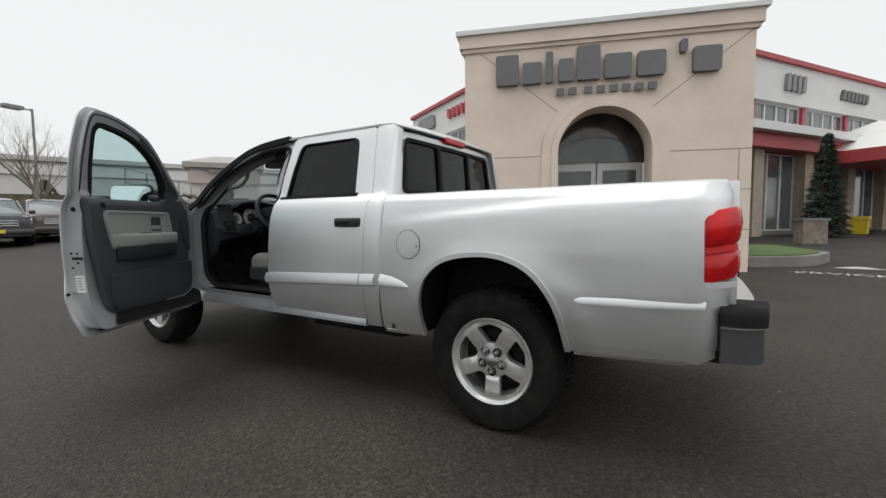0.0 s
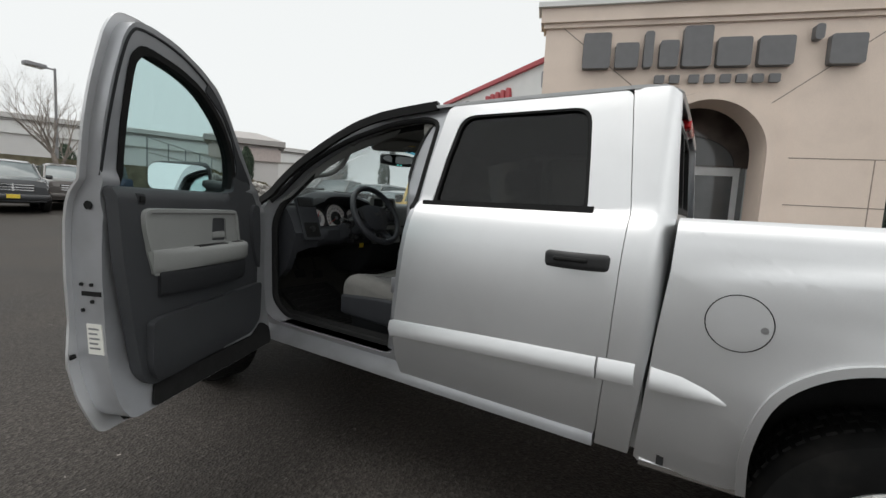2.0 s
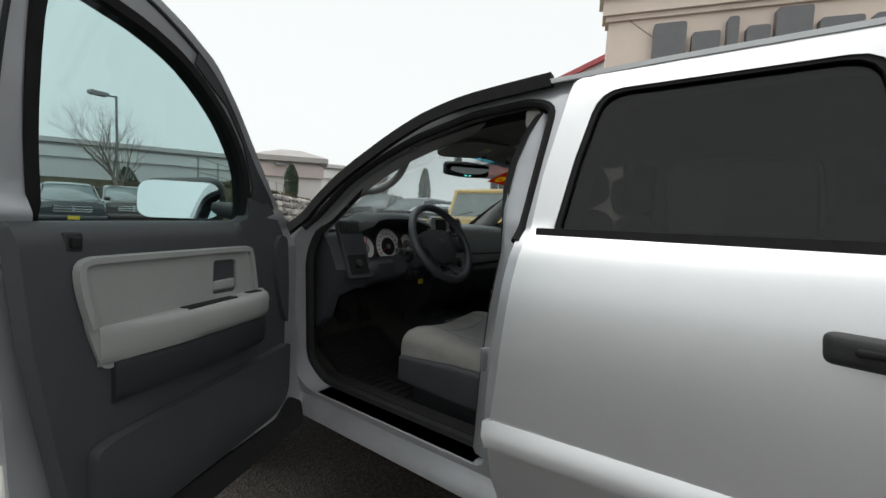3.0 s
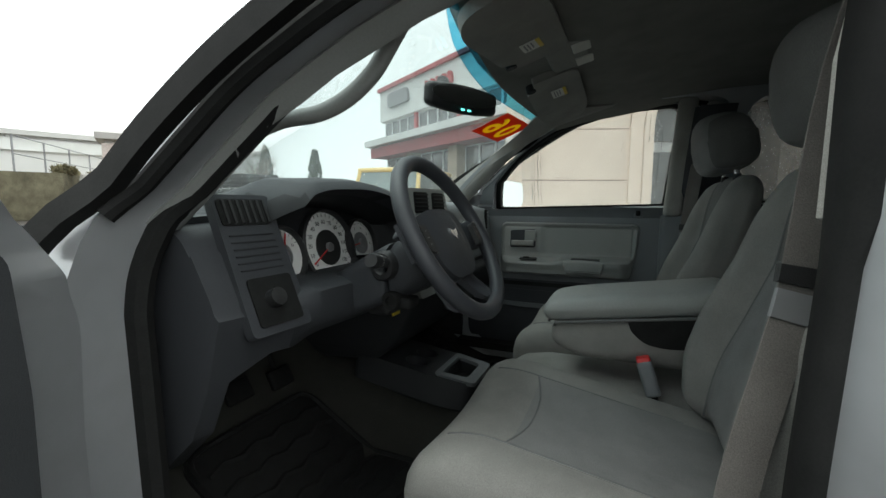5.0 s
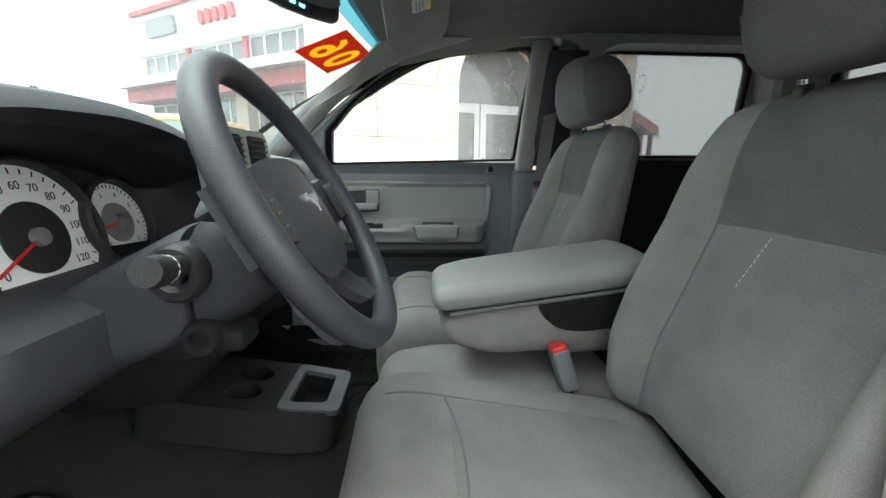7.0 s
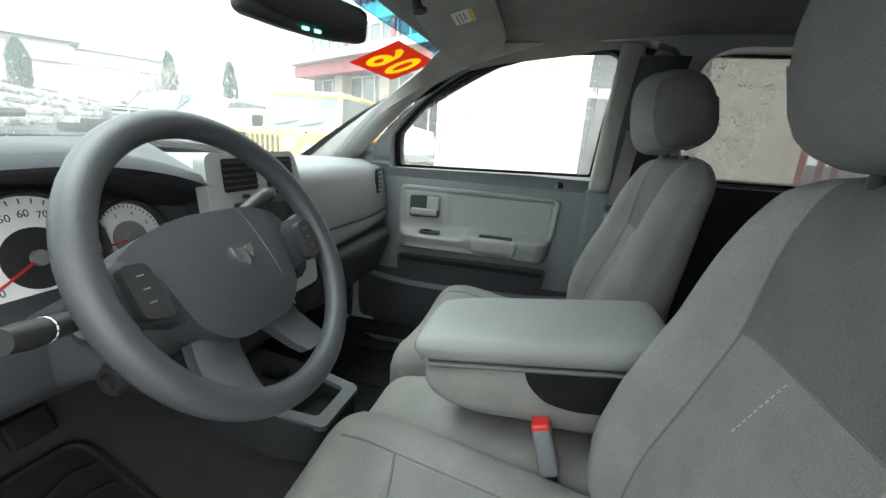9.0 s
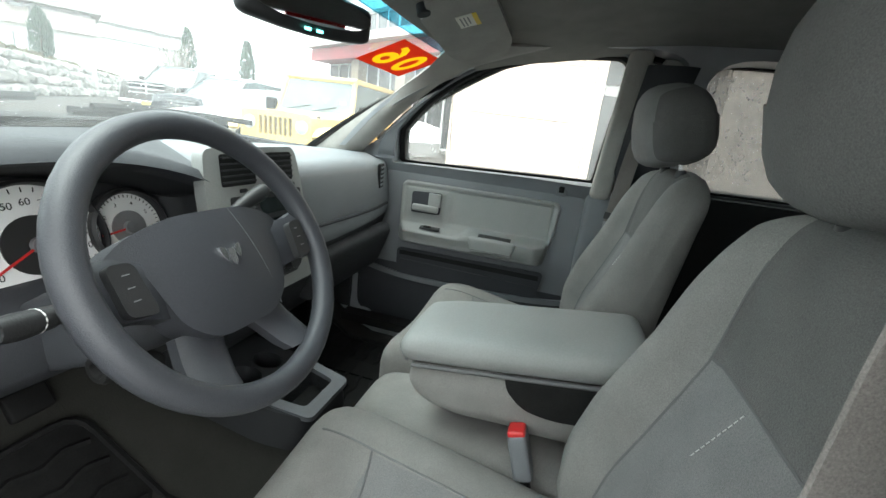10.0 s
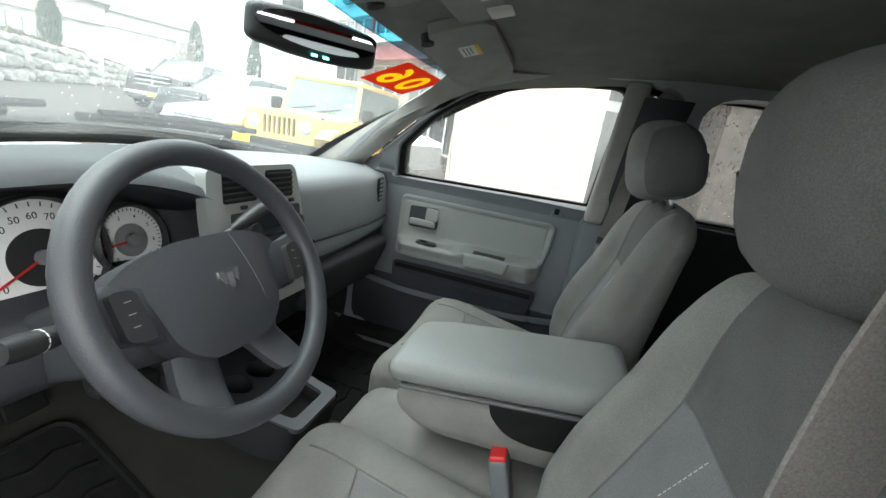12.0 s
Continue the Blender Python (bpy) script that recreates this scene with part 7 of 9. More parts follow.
        return [Vector((WHEEL_C.x - 0.004 + rx * sg(math.cos(a)), y, z + rz * sg(math.sin(a)))) for a in [2 * math.pi * i / 40 for i in range(40)]]
    loft(bm, [shell(*r) for r in ((2.53, 1.020, 0.104, 0.056, 0.36), (2.47, 1.050, 0.106, 0.060, 0.36), (2.42, 1.073, 0.106, 0.063, 0.36), (2.374, 1.094, 0.105, 0.066, 0.36), (2.367, 1.097, 0.101, 0.064, 0.38))])
    col = ipart("steering_column", bm, SLATE_MID, truck, "slate column shroud", sharp=60)
    bm = B()
    loft(bm, [shell(*r) for r in ((2.372, 1.096, 0.090, 0.056, 0.45), (2.362, 1.100, 0.092, 0.058, 0.45), (2.358, 1.101, 0.100, 0.066, 0.5), (2.335, 1.112, 0.100, 0.068, 0.55), (2.305, 1.124, 0.090, 0.062, 0.62), (2.282, 1.134, 0.074, 0.050, 0.7))])
    part("column_cowl", bm, SLATE_MID, col, "rounded cowl behind the wheel", sharp=60)
    bm = B()
    tube(bm, [(-0.43, 2.366, 1.120), (-0.455, 2.357, 1.126), (-0.50, 2.346, 1.134)], [0.010, 0.011, 0.012], 10)
    tube(bm, [(-0.485, 2.349, 1.131), (-0.52, 2.340, 1.137), (-0.540, 2.335, 1.141)], [0.0125, 0.0145, 0.0125], 12)
    st = part("turn_stalk", bm, TRIM, col, "black indicator stalk")
    bm = B()
    lathe(bm, [(0.031, -0.02), (0.031, 0.008), (0.027, 0.014), (0.018, 0.015), (0.013, 0.009)], 28, Matrix.Translation((-0.440, 2.366, 1.116)) @ pose(0, 0, 0, 0, -90, 0))
    part("stalk_boss", bm, TRIM, st, "round black stalk boot")
    bm = B()
    cyl(bm, (-0.500, 2.3452, 1.1335), (-0.5015, 2.3448, 1.1338), 0.0136, n=14)
    part("stalk_ring", bm, DIAL, st)
    bm = B()
    tube(bm, curve([(-0.27, 2.400, 1.150), (-0.235, 2.400, 1.163), (-0.19, 2.398, 1.180), (-0.14, 2.395, 1.200)], 4), 0.007, 8)
    tube(bm, [(-0.172, 2.397, 1.187), (-0.150, 2.396, 1.196), (-0.120, 2.394, 1.209), (-0.098, 2.392, 1.218), (-0.088, 2.391, 1.222)], [0.008, 0.012, 0.0145, 0.014, 0.006], 12)
    part("gear_lever", bm, TRIM, col, "black column gear lever")
    bm = B()
    rbox(bm, 0.10, 0.06, 0.05, 0.012, 2, Matrix.Translation((-0.335, 2.42, 1.015)))
    part("tilt_housing", bm, TRIM, col)
    bm = B()
    lathe(bm, [(0.020, -0.03), (0.020, 0.012), (0.017, 0.016), (0.011, 0.016), (0.009, 0.008), (0.0, 0.008)], 24, Matrix.Translation((-0.430, 2.352, 1.042)) @ pose(0, 0, 0, 0, -90, 0))
    rbox(bm, 0.05, 0.030, 0.026, 0.008, 2, Matrix.Translation((-0.410, 2.325, 1.036)))
    part("tilt_lever", bm, BLACK, col, "black tilt lever under the column")
    bm = B()
    box(bm, -0.26, -0.225, 2.45, 2.454, 0.955, 0.985)
    ipart("warning_tag", bm, YELLOW, truck, "small yellow tag under the dashboard")
    # pedals
    for x, z in ((-0.42, 0.75), (-0.27, 0.73)):
        bm = B()
        rbox(bm, 0.08, 0.02, 0.06, 0.008, 2, Matrix.Translation((x, 2.83, z)) @ pose(0, 0, 0, -30, 0, 0))
        tube(bm, [(x, 2.84, z), (x, 2.91, z + 0.15)], 0.008, 6)
        ipart("pedal", bm, BLACK, truck)


def seat(x, label, fwd=0.0, lift=0.0):
    """One of the two front seats of the split bench."""
    bm = B()

    def sit(q):
        k = q.x / 0.255
        z = q.z + (0.018 * abs(k) ** 3 - 0.012 * math.exp(-(k / 0.5) ** 2) if q.z > 0 else 0)
        z += 0.045 * (q.y / 0.28) if q.z > 0 else 0
        z -= 0.05 * max(0, (q.y - 0.14) / 0.14) ** 2 if q.z > 0 else 0
        return Vector((q.x * (1 + 0.04 * q.y / 0.28), q.y, z))
    rbox(bm, 0.51, 0.57, 0.20, 0.065, 26, Matrix.Translation((x, 1.955, 0.722)), sit)
    s = ipart("front_seat", bm, CLOTH, truck, label, sharp=80)

    def top(u, v):
        k = (u - x) / 0.255
        y = v - 1.955
        return 0.822 + 0.018 * abs(k) ** 3 - 0.012 * math.exp(-(k / 0.5) ** 2) + 0.045 * y / 0.28 - 0.05 * max(0, (y - 0.14) / 0.14) ** 2
    bm = B()
    for pts in ([(x - 0.145, 1.78), (x - 0.15, 1.95), (x - 0.155, 2.10), (x - 0.165, 2.18)], [(x + 0.145, 1.78), (x + 0.15, 1.95), (x + 0.155, 2.10), (x + 0.165, 2.18)], [(x - 0.155, 2.08), (x - 0.06, 2.06), (x + 0.06, 2.06), (x + 0.155, 2.08)]):
        tube(bm, [(u, v, top(u, v) - 0.0002) for u, v in curve(pts, 5)], 0.0020, 6)
    part("seam", bm, SEAM, s, "sewn seams of the cushion")
    s.data.materials.append(CLOTH_IN)
    for pg in s.data.polygons:
        c = pg.center
        if pg.normal.z > 0.6 and abs(c.x - x) < 0.148 and c.y < 2.075:
            pg.material_index = 1
    # backrest leaning back, its bolsters standing forward of the middle panel
    zc = 1.066
    mid = lambda z: interp(z, [0.80, 0.95, 1.14, 1.24, 1.33], [1.742, 1.708, 1.642, 1.630, 1.612]) + fwd
    rear = lambda z: interp(z, [0.80, 1.02, 1.14, 1.23, 1.34], [1.598, 1.586, 1.572, 1.560, 1.540]) + fwd
    bolster = lambda z: interp(z, [0.80, 0.92, 1.02, 1.14, 1.22, 1.30], [0.046, 0.074, 0.078, 0.066, 0.050, 0.030])

    def back(q):
        z = zc + q.z
        k = q.x / 0.235
        taper = 1 - 0.11 * max(0, q.z / 0.27) ** 3 - 0.03 * max(0, -q.z / 0.27) ** 3
        f = mid(z)
        e = max(0.0, min(1.0, (abs(k) - 0.58) / 0.28))
        f += bolster(z) * e * e * (3 - 2 * e) + 0.010 * math.exp(-((q.z + 0.17) / 0.10) ** 2) * (1 - e)
        y = rear(z) + (f - rear(z)) * (q.y + 0.075) / 0.15
        return Vector((x + q.x * taper, y, z - 0.026 * abs(k) ** 3 * max(0, q.z / 0.27)))
    bm = B()
    rbox(bm, 0.47, 0.15, 0.54, 0.055, 34, None, back, lambda u, w, v: 0 if w < 0.03 or abs(u) > 0.1482 or v < -0.25 else 1 if v < 0.0759 else 2)
    b = part("backrest", bm, CLOTH, s, "grey cloth backrest", sharp=80)

    def bp(u, v, o=0.0):
        return back(Vector((u, 0.075, v))) + Vector((0, o, 0))
    b.data.materials.append(CLOTH_IN)
    b.data.materials.append(CLOTH_DK)
    bm = B()
    for sx in (-1, 1):
        tube(bm, [bp(sx * 0.1482, v, -0.0006) for v in lin(-0.25, 0.21, 24)], 0.0020, 6)
    tube(bm, [bp(u, 0.0759, -0.0006) for u in lin(-0.1482, 0.1482, 15)], 0.0020, 6)
    part("seam", bm, SEAM, b)
    bm = B()
    for a0 in range(10):
        v0, v1 = 0.066 - 0.0075 * a0, 0.066 - 0.0075 * a0 - 0.0048
        tube(bm, [bp(0.043 + 0.25 * (0.066 - v0), v0, 0.0006), bp(0.043 + 0.25 * (0.066 - v1), v1, 0.0006)], 0.0007, 5)
    part("stitching", bm, SEAM_LT, b, "pale broken stitches")
    # head restraint on two posts
    H = Matrix.Translation((x, 1.640 + fwd, 1.430 + lift)) @ pose(0, 0, 0, -13, 0, 0)
    bm = B()
    # pick gives sides and back a darker cloth in place of shade
    rbox(bm, 0.280, 0.136, 0.188, 0.050, 16, H, lambda q: Vector((q.x * (1 - 0.13 * max(0, q.z / 0.09) ** 2 + 0.03 * min(0, q.z / 0.09)), q.y * (1 - 0.20 * max(0, q.z / 0.09)) - 0.034 * (q.x / 0.14) ** 2, q.z - 0.022 * (q.x / 0.14) ** 2 * (1 if q.z > 0 else -0.7))), lambda u, w, v: 0 if abs(u) > 0.114 or w < -0.03 else 1)
    hr = part("headrest", bm, CLOTH_DK, s, "padded grey headrest", sharp=80)
    # front cloth paler on the passenger's, as the windscreen light would leave it
    hr.data.materials.append(CLOTH_DK if x < 0 else CLOTH_IN)
    for sx in (-1, 1):
        bm = B()
        cyl(bm, (x + sx * 0.085, 1.572 + fwd, 1.24), (x + sx * 0.085, 1.618 + fwd, 1.40 + lift), 0.006)
        post = part("headrest_post", bm, CHROME, hr, "chrome post")
        bm = B()
        cyl(bm, (x + sx * 0.085, 1.594 + fwd, 1.322), (x + sx * 0.085, 1.597 + fwd, 1.338), 0.014, 0.010)
        part("post_collar", bm, TRIM, post)
    # base and side valance
    bm = B()
    rbox(bm, 0.47, 0.48, 0.12, 0.02, 3, Matrix.Translation((x, 1.93, 0.585)))
    part("seat_base", bm, SLATE_DK, s)
    bm = B()
    rbox(bm, 0.036, 0.53, 0.135, 0.016, 4, Matrix.Translation((x + (-0.262 if x < 0 else 0.262), 1.945, 0.690)), lambda q: Vector((q.x, q.y, q.z * (1 - 0.25 * max(0, q.y / 0.265)))))
    part("seat_valance", bm, SLATE_MID, s, "plastic side valance")


def floor_z(y):
    return interp(y, [1.75, 2.55, 2.85], [0.51, 0.51, 0.68]) + 0.024


def bench():
    seat(-0.375, "grey cloth driver's seat with a headrest")
    seat(0.385, "grey cloth passenger seat with a headrest", 0.018)
    # middle cushion with the fold-down armrest over it
    bm = B()
    rbox(bm, 0.25, 0.54, 0.17, 0.055, 6, Matrix.Translation((0.005, 1.955, 0.715)), lambda q: Vector((q.x, q.y, q.z - 0.03 * max(0, (q.y - 0.12) / 0.14) ** 2)))
    ipart("middle_cushion", bm, CLOTH, truck, "grey cloth middle cushion", sharp=80)
    A = Matrix.Translation((-0.002, 1.872, 0.945)) @ pose(0, 0, 0, -8, 0, 0)
    bm = B()
    rbox(bm, 0.205, 0.43, 0.130, 0.045, 8, A @ Matrix.Translation((0, -0.004, -0.035)), lambda q: Vector((q.x, q.y - (0.085 * max(0, (0.02 - q.z) / 0.078) ** 1.7 if q.y > 0 else 0), q.z + 0.018 * max(0, -q.z / 0.058) * (q.y / 0.2))))
    a = ipart("centre_armrest", bm, CLOTH, truck, "fold-down grey centre armrest", sharp=80)
    bm = B()
    rbox(bm, 0.220, 0.44, 0.058, 0.027, 8, A @ Matrix.Translation((0, 0, 0.056)), lambda q: Vector((q.x * (1 - 0.05 * max(0, q.y / 0.22) ** 3), q.y, q.z + (0.007 * (1 - (q.x / 0.11) ** 2) if q.z > 0 else 0) - 0.012 * max(0, (q.y - 0.12) / 0.10) ** 2 * (q.z > 0))))
    part("armrest_lid", bm, PEWTER, a, "smooth grey vinyl lid", sharp=70)
    bm = B()
    for sx in (-1, 1):
        tube(bm, [A @ Vector((sx * 0.1035, y, 0.0265)) for y in lin(-0.2, 0.19, 5)], 0.004, 6)
    tube(bm, [A @ Vector((x, 0.207, 0.0265)) for x in lin(-0.085, 0.085, 5)], 0.004, 6)
    part("lid_gap", bm, SEAM, a)
    bm = B()
    plate(bm, rounded([(-0.20, -0.048), (-0.06, -0.046), (-0.012, -0.032), (0.014, 0.000), (0.018, 0.024), (-0.20, 0.024)], [0.01, 0.03, 0.02, 0.02, 0.006, 0.004]), [], lambda u, v, w: A @ Vector((-0.1045 + w, u, v)), 0.004)
    part("side_pocket", bm, BLACK, a, "black side pocket")
    # buckle
    for bx, by in ((-0.124, 1.843), (0.15, 1.83)):
        bm = B()
        rbox(bm, 0.044, 0.034, 0.085, 0.008, 3, Matrix.Translation((bx, by, 0.842)) @ pose(0, 0, 0, -18, 8, 0))
        bk = ipart("belt_buckle", bm, SLATE, truck, "grey belt buckle with a red button")
        bm = B()
        rbox(bm, 0.040, 0.030, 0.014, 0.005, 2, Matrix.Translation((bx, by + 0.0, 0.842)) @ pose(0, 0, 0, -18, 8, 0) @ Matrix.Translation((0, 0, 0.042)))
        part("release_button", bm, RED, bk, "red release button")
        bm = B()
        tube(bm, [(bx, by - 0.008, 0.81), (bx + 0.003, by - 0.03, 0.74)], 0.010, 8)
        part("buckle_stem", bm, SLATE_DK, bk)
    # rear bench
    bm = B()
    rbox(bm, 1.35, 0.46, 0.16, 0.06, 6, Matrix.Translation((0, 1.12, 0.82)))
    rb = ipart("rear_bench", bm, CLOTH_DK, truck, "dark grey rear bench seat", sharp=80)
    bm = B()
    rbox(bm, 1.35, 0.13, 0.55, 0.055, 6, Matrix.Translation((0, 0.87, 1.10)) @ pose(0, 0, 0, 10, 0, 0))
    part("rear_backrest", bm, CLOTH_DK, rb, sharp=80)
    for x in (-0.36, 0.36):
        bm = B()
        rbox(bm, 0.24, 0.09, 0.13, 0.04, 4, Matrix.Translation((x, 0.80, 1.42)))
        part("headrest", bm, CLOTH_DK, rb, sharp=80)
    # cup tray on the tunnel
    bm = B()
    t_out = rounded([(-0.10, 2.27), (0.10, 2.27), (0.125, 2.36), (0.125, 2.66), (-0.125, 2.66), (-0.125, 2.36)], 0.03)
    plate(bm, t_out, [rounded([(-0.072, 2.295), (0.072, 2.295), (0.085, 2.365), (-0.085, 2.365)], 0.015), [(p[0] - 0.045, p[1]) for p in arc(0, 2.47, 0.038, 0, 342, 19)], [(p[0] + 0.045, p[1]) for p in arc(0, 2.47, 0.038, 0, 342, 19)]], lambda u, v, w: Vector((0.010 + u * 0.85 * (1 + 0.25 * w / 0.1), v + 0.028, 0.722 + (v - 2.27) * 0.14 - w)), 0.075)
    ct = ipart("cup_tray", bm, SLATE_DK, truck, "slate floor console with cup holders")
    bm = B()
    plate(bm, rounded([(-0.11, 2.28), (0.11, 2.28), (0.115, 2.6), (-0.115, 2.6)], 0.03), [], lambda u, v, w: Vector((0.010 + u * 0.85, v + 0.028, 0.672 + (v - 2.27) * 0.14 - w)), 0.05)
    part("tray_floor", bm, BLACK, ct)
    bm = B()
    plate(bm, rounded([(-0.10, 2.262), (0.10, 2.262), (0.115, 2.385), (-0.115, 2.385)], 0.02), [rounded([(-0.070, 2.292), (0.070, 2.292), (0.083, 2.368), (-0.083, 2.368)], 0.015)], lambda u, v, w: Vector((0.010 + u * 0.85, v + 0.028, 0.728 + (v - 2.27) * 0.14 - w)), 0.012)
    part("tray_bezel", bm, mat("tray_plastic", (0.095, 0.10, 0.107), 0.5, fine=0.08, bump=0.3, bump_scale=650), ct, "paler bezel round the coin tray")
    # rubber mats, ribbed
    for x in (-0.40, 0.42):
        bm = B()
        plate(bm, rounded([(-0.22, 2.08), (0.20, 2.08), (0.20, 2.80), (-0.22, 2.80)], 0.05), [], lambda u, v, w: Vector((x + u, v, floor_z(v) - w)), 0.012, cv=[2.55, 2.7])
        mt = ipart("floor_mat", bm, BLACK, truck, "ribbed black rubber mat")
        for i in range(13):
            y = 2.13 + i * 0.05
            bm = B()
            sweep(bm, [(x - 0.19 + 0.36 * k / 8, y + (0.012 if k % 2 else 0), floor_z(y) + 0.002 + (0.006 if k % 2 and y > 2.55 else 0)) for k in range(9)], [(-0.007, -0.004), (0.007, -0.004), (0.004, 0.005), (-0.004, 0.005)])
            part("mat_rib", bm, BLACK, mt)
        bm = B()
        tube(bm, [(x + u, v, floor_z(v) + 0.003) for u, v in rounded([(-0.21, 2.09), (0.19, 2.09), (0.19, 2.55), (0.19, 2.79), (-0.21, 2.79), (-0.21, 2.55)], [0.05, 0.05, 0, 0.05, 0.05, 0])], 0.008, 6, loop=True)
        part("mat_edge", bm, BLACK, mt)
    bm = B()
    tube(bm, [(0.12, 2.36, 0.555), (0.20, 2.40, 0.552), (0.30, 2.40, 0.549)], 0.006, 6)
    ipart("seat_track", bm, CHROME, truck, "bright seat track end")


cabin_shell()
dashboard()
steering()
bench()

# year sticker at the head of the windscreen, read from outside
def film_mat(name, color):
    """Printed film: the daylight behind it shines through."""
    m = mat(name, color, 0.5)
    n, l = m.node_tree.nodes, m.node_tree.links
    tl, mx = n.new("ShaderNodeBsdfTranslucent"), n.new("ShaderNodeMixShader")
    tl.inputs["Color"].default_value = (*color, 1)
    mx.inputs[0].default_value = 0.75
    l.new(n["Principled BSDF"].outputs[0], mx.inputs[1])
    l.new(tl.outputs[0], mx.inputs[2])
    l.new(mx.outputs[0], n["Material Output"].inputs["Surface"])
    return m


dx = (screen_pt(0.75, 0.80) - screen_pt(0.5, 0.80)).normalized()
dk = (screen_pt(0.62, 0.95) - screen_pt(0.62, 0.65)).normalized()
nn = dx.cross(dk).normalized()
SM = Matrix(((-dx.x, dk.x, nn.x, 0), (-dx.y, dk.y, nn.y, 0), (-dx.z, dk.z, nn.z, 0), (0, 0, 0, 1)))
SQ = flat(Matrix.Translation(screen_pt(0.665, 0.80) + Vector((0, -0.012, -0.012))) @ SM)
zero = arc(-0.044, 0.0, 0.034, 0, 345, 23, 0.058)
zero_in = arc(-0.044, 0.0, 0.013, 0, 345, 23, 0.034)
six = arc(0.044, -0.020, 0.034, -90, 120, 14, 0.038) + [(0.036, 0.022), (0.050, 0.036), (0.064, 0.040), (0.058, 0.058), (0.034, 0.052), (0.016, 0.028), (0.010, -0.020)] + arc(0.044, -0.020, 0.034, 180, 260, 6, 0.038)
six_in = arc(0.044, -0.022, 0.012, 0, 345, 15, 0.015)
RED_FILM, YELLOW_FILM = film_mat("red_sticker", (0.44, 0.07, 0.025)), film_mat("sticker_yellow", (0.66, 0.47, 0.03))
bm = B()
plate(bm, [(-0.105, -0.075), (0.105, -0.075), (0.105, 0.078), (-0.105, 0.078)], [zero, six], SQ, 0.0006)
plate(bm, zero_in, [], SQ, 0.0006)
plate(bm, six_in, [], SQ, 0.0006)
sticker = part("year_sticker", bm, RED_FILM, truck, "red windscreen sticker with yellow year figures")
for o, i in ((zero, zero_in), (six, six_in)):
    bm = B()
    plate(bm, o, [i], SQ, 0.0006)
    part("year_figure", bm, YELLOW_FILM, sticker, "yellow figure")

# ---- rain on the glass ----
WATER = mat("rain_water", (0.55, 0.57, 0.58), 0.08, vary=0.3, scale=60, coat=0.5)


def drops(name, place, n, seed, spread, size, parent, label):
    """Many small beads of water on a pane; spread(rng) gives a place on it, in place's terms."""
    rng = random.Random(seed)
    verts, faces = [], []
    for i in range(n):
        u, v = spread(rng)
        c, e1, e2, nr = place(u, v)
        a, b = size * rng.uniform(0.4, 1.0), size * rng.uniform(0.5, 1.6)
        k = len(verts)
        verts += [c + e1 * a, c + e2 * b, c - e1 * a, c - e2 * b, c + nr * size * 0.5]
        faces += [(k, k + 1, k + 4), (k + 1, k + 2, k + 4), (k + 2, k + 3, k + 4), (k + 3, k, k + 4)]
    me = bpy.data.meshes.new(name)
    me.from_pydata([tuple(p) for p in verts], [], faces)
    me.materials.append(WATER)
    ob = new(name, me)
    ob.parent = parent
    ob["label"], ob["kind"] = label, "stuff"
    ob.visible_shadow = False
    return ob


def on_screen(u, k):
    e1 = (screen_pt(u + 0.02, k) - screen_pt(u - 0.02, k)).normalized()
    e2 = (screen_pt(u, k + 0.02) - screen_pt(u, k - 0.02)).normalized()
    return screen_pt(u, k) + e1.cross(e2) * 0.007, e1, e2, e1.cross(e2)


def on_side(y, z):
    e1, e2 = Vector((0, 1, 0)), Vector((-0.28, 0, 0.96))
    return Vector((half(z) - 0.030, y, z)), e1, e2, Vector((1, 0, 0))


drops("rain_water", on_screen, 420, 5, lambda r: (r.uniform(-0.85, 0.1) if r.random() < 0.55 else r.uniform(0.1, 0.97), r.uniform(0.04, 0.82)), 0.0022, truck, "rain drops on the windscreen")
drops("rain_water", on_side, 700, 6, lambda r: (lambda c: (c + r.gauss(0, 0.006), r.uniform(1.27, 1.60)))(r.choice((1.80, 1.815, 1.85, 1.93, 2.31, 2.325, 2.35, 2.36))), 0.0019, truck, "rain running down the passenger glass")
drops("rain_water", on_side, 260, 7, lambda r: (r.uniform(1.30, 1.50), r.uniform(1.30, 1.60)), 0.0028, truck, "rain beads on the rear side glass")


def runs(name, tracks, seed, parent, label):
    """Rivulets: broken beads of water strung down the passenger side glass, each track (y, top, foot)."""
    rng = random.Random(seed)
    verts, faces = [], []
    for y, z1, z0 in tracks:
        z, drift = z1, 0.0
        while z > z0:
            ln = rng.uniform(0.003, 0.011)
            drift += rng.uniform(-0.0015, 0.0015)
            w = rng.uniform(0.0009, 0.0022)
            ring = [(-w, 0), (-0.6 * w, -0.7), (0.6 * w, -0.7), (w, 0), (0.6 * w, 0.7), (-0.6 * w, 0.7)]
            k = len(verts)
            verts += [(half(z + f * ln / 2) - 0.031, y + drift + u, z + f * ln / 2) for u, f in ring] + [(half(z) - 0.0285, y + drift, z)]
            faces += [(k + i, k + (i + 1) % 6, k + 6) for i in range(6)]
            z -= ln * rng.uniform(0.9, 1.5)
    me = bpy.data.meshes.new(name)
    me.from_pydata(verts, [], faces)
    me.materials.append(RIVULET)
    ob = new(name, me)
    ob.parent = parent
    ob["label"], ob["kind"] = label, "stuff"
    return ob


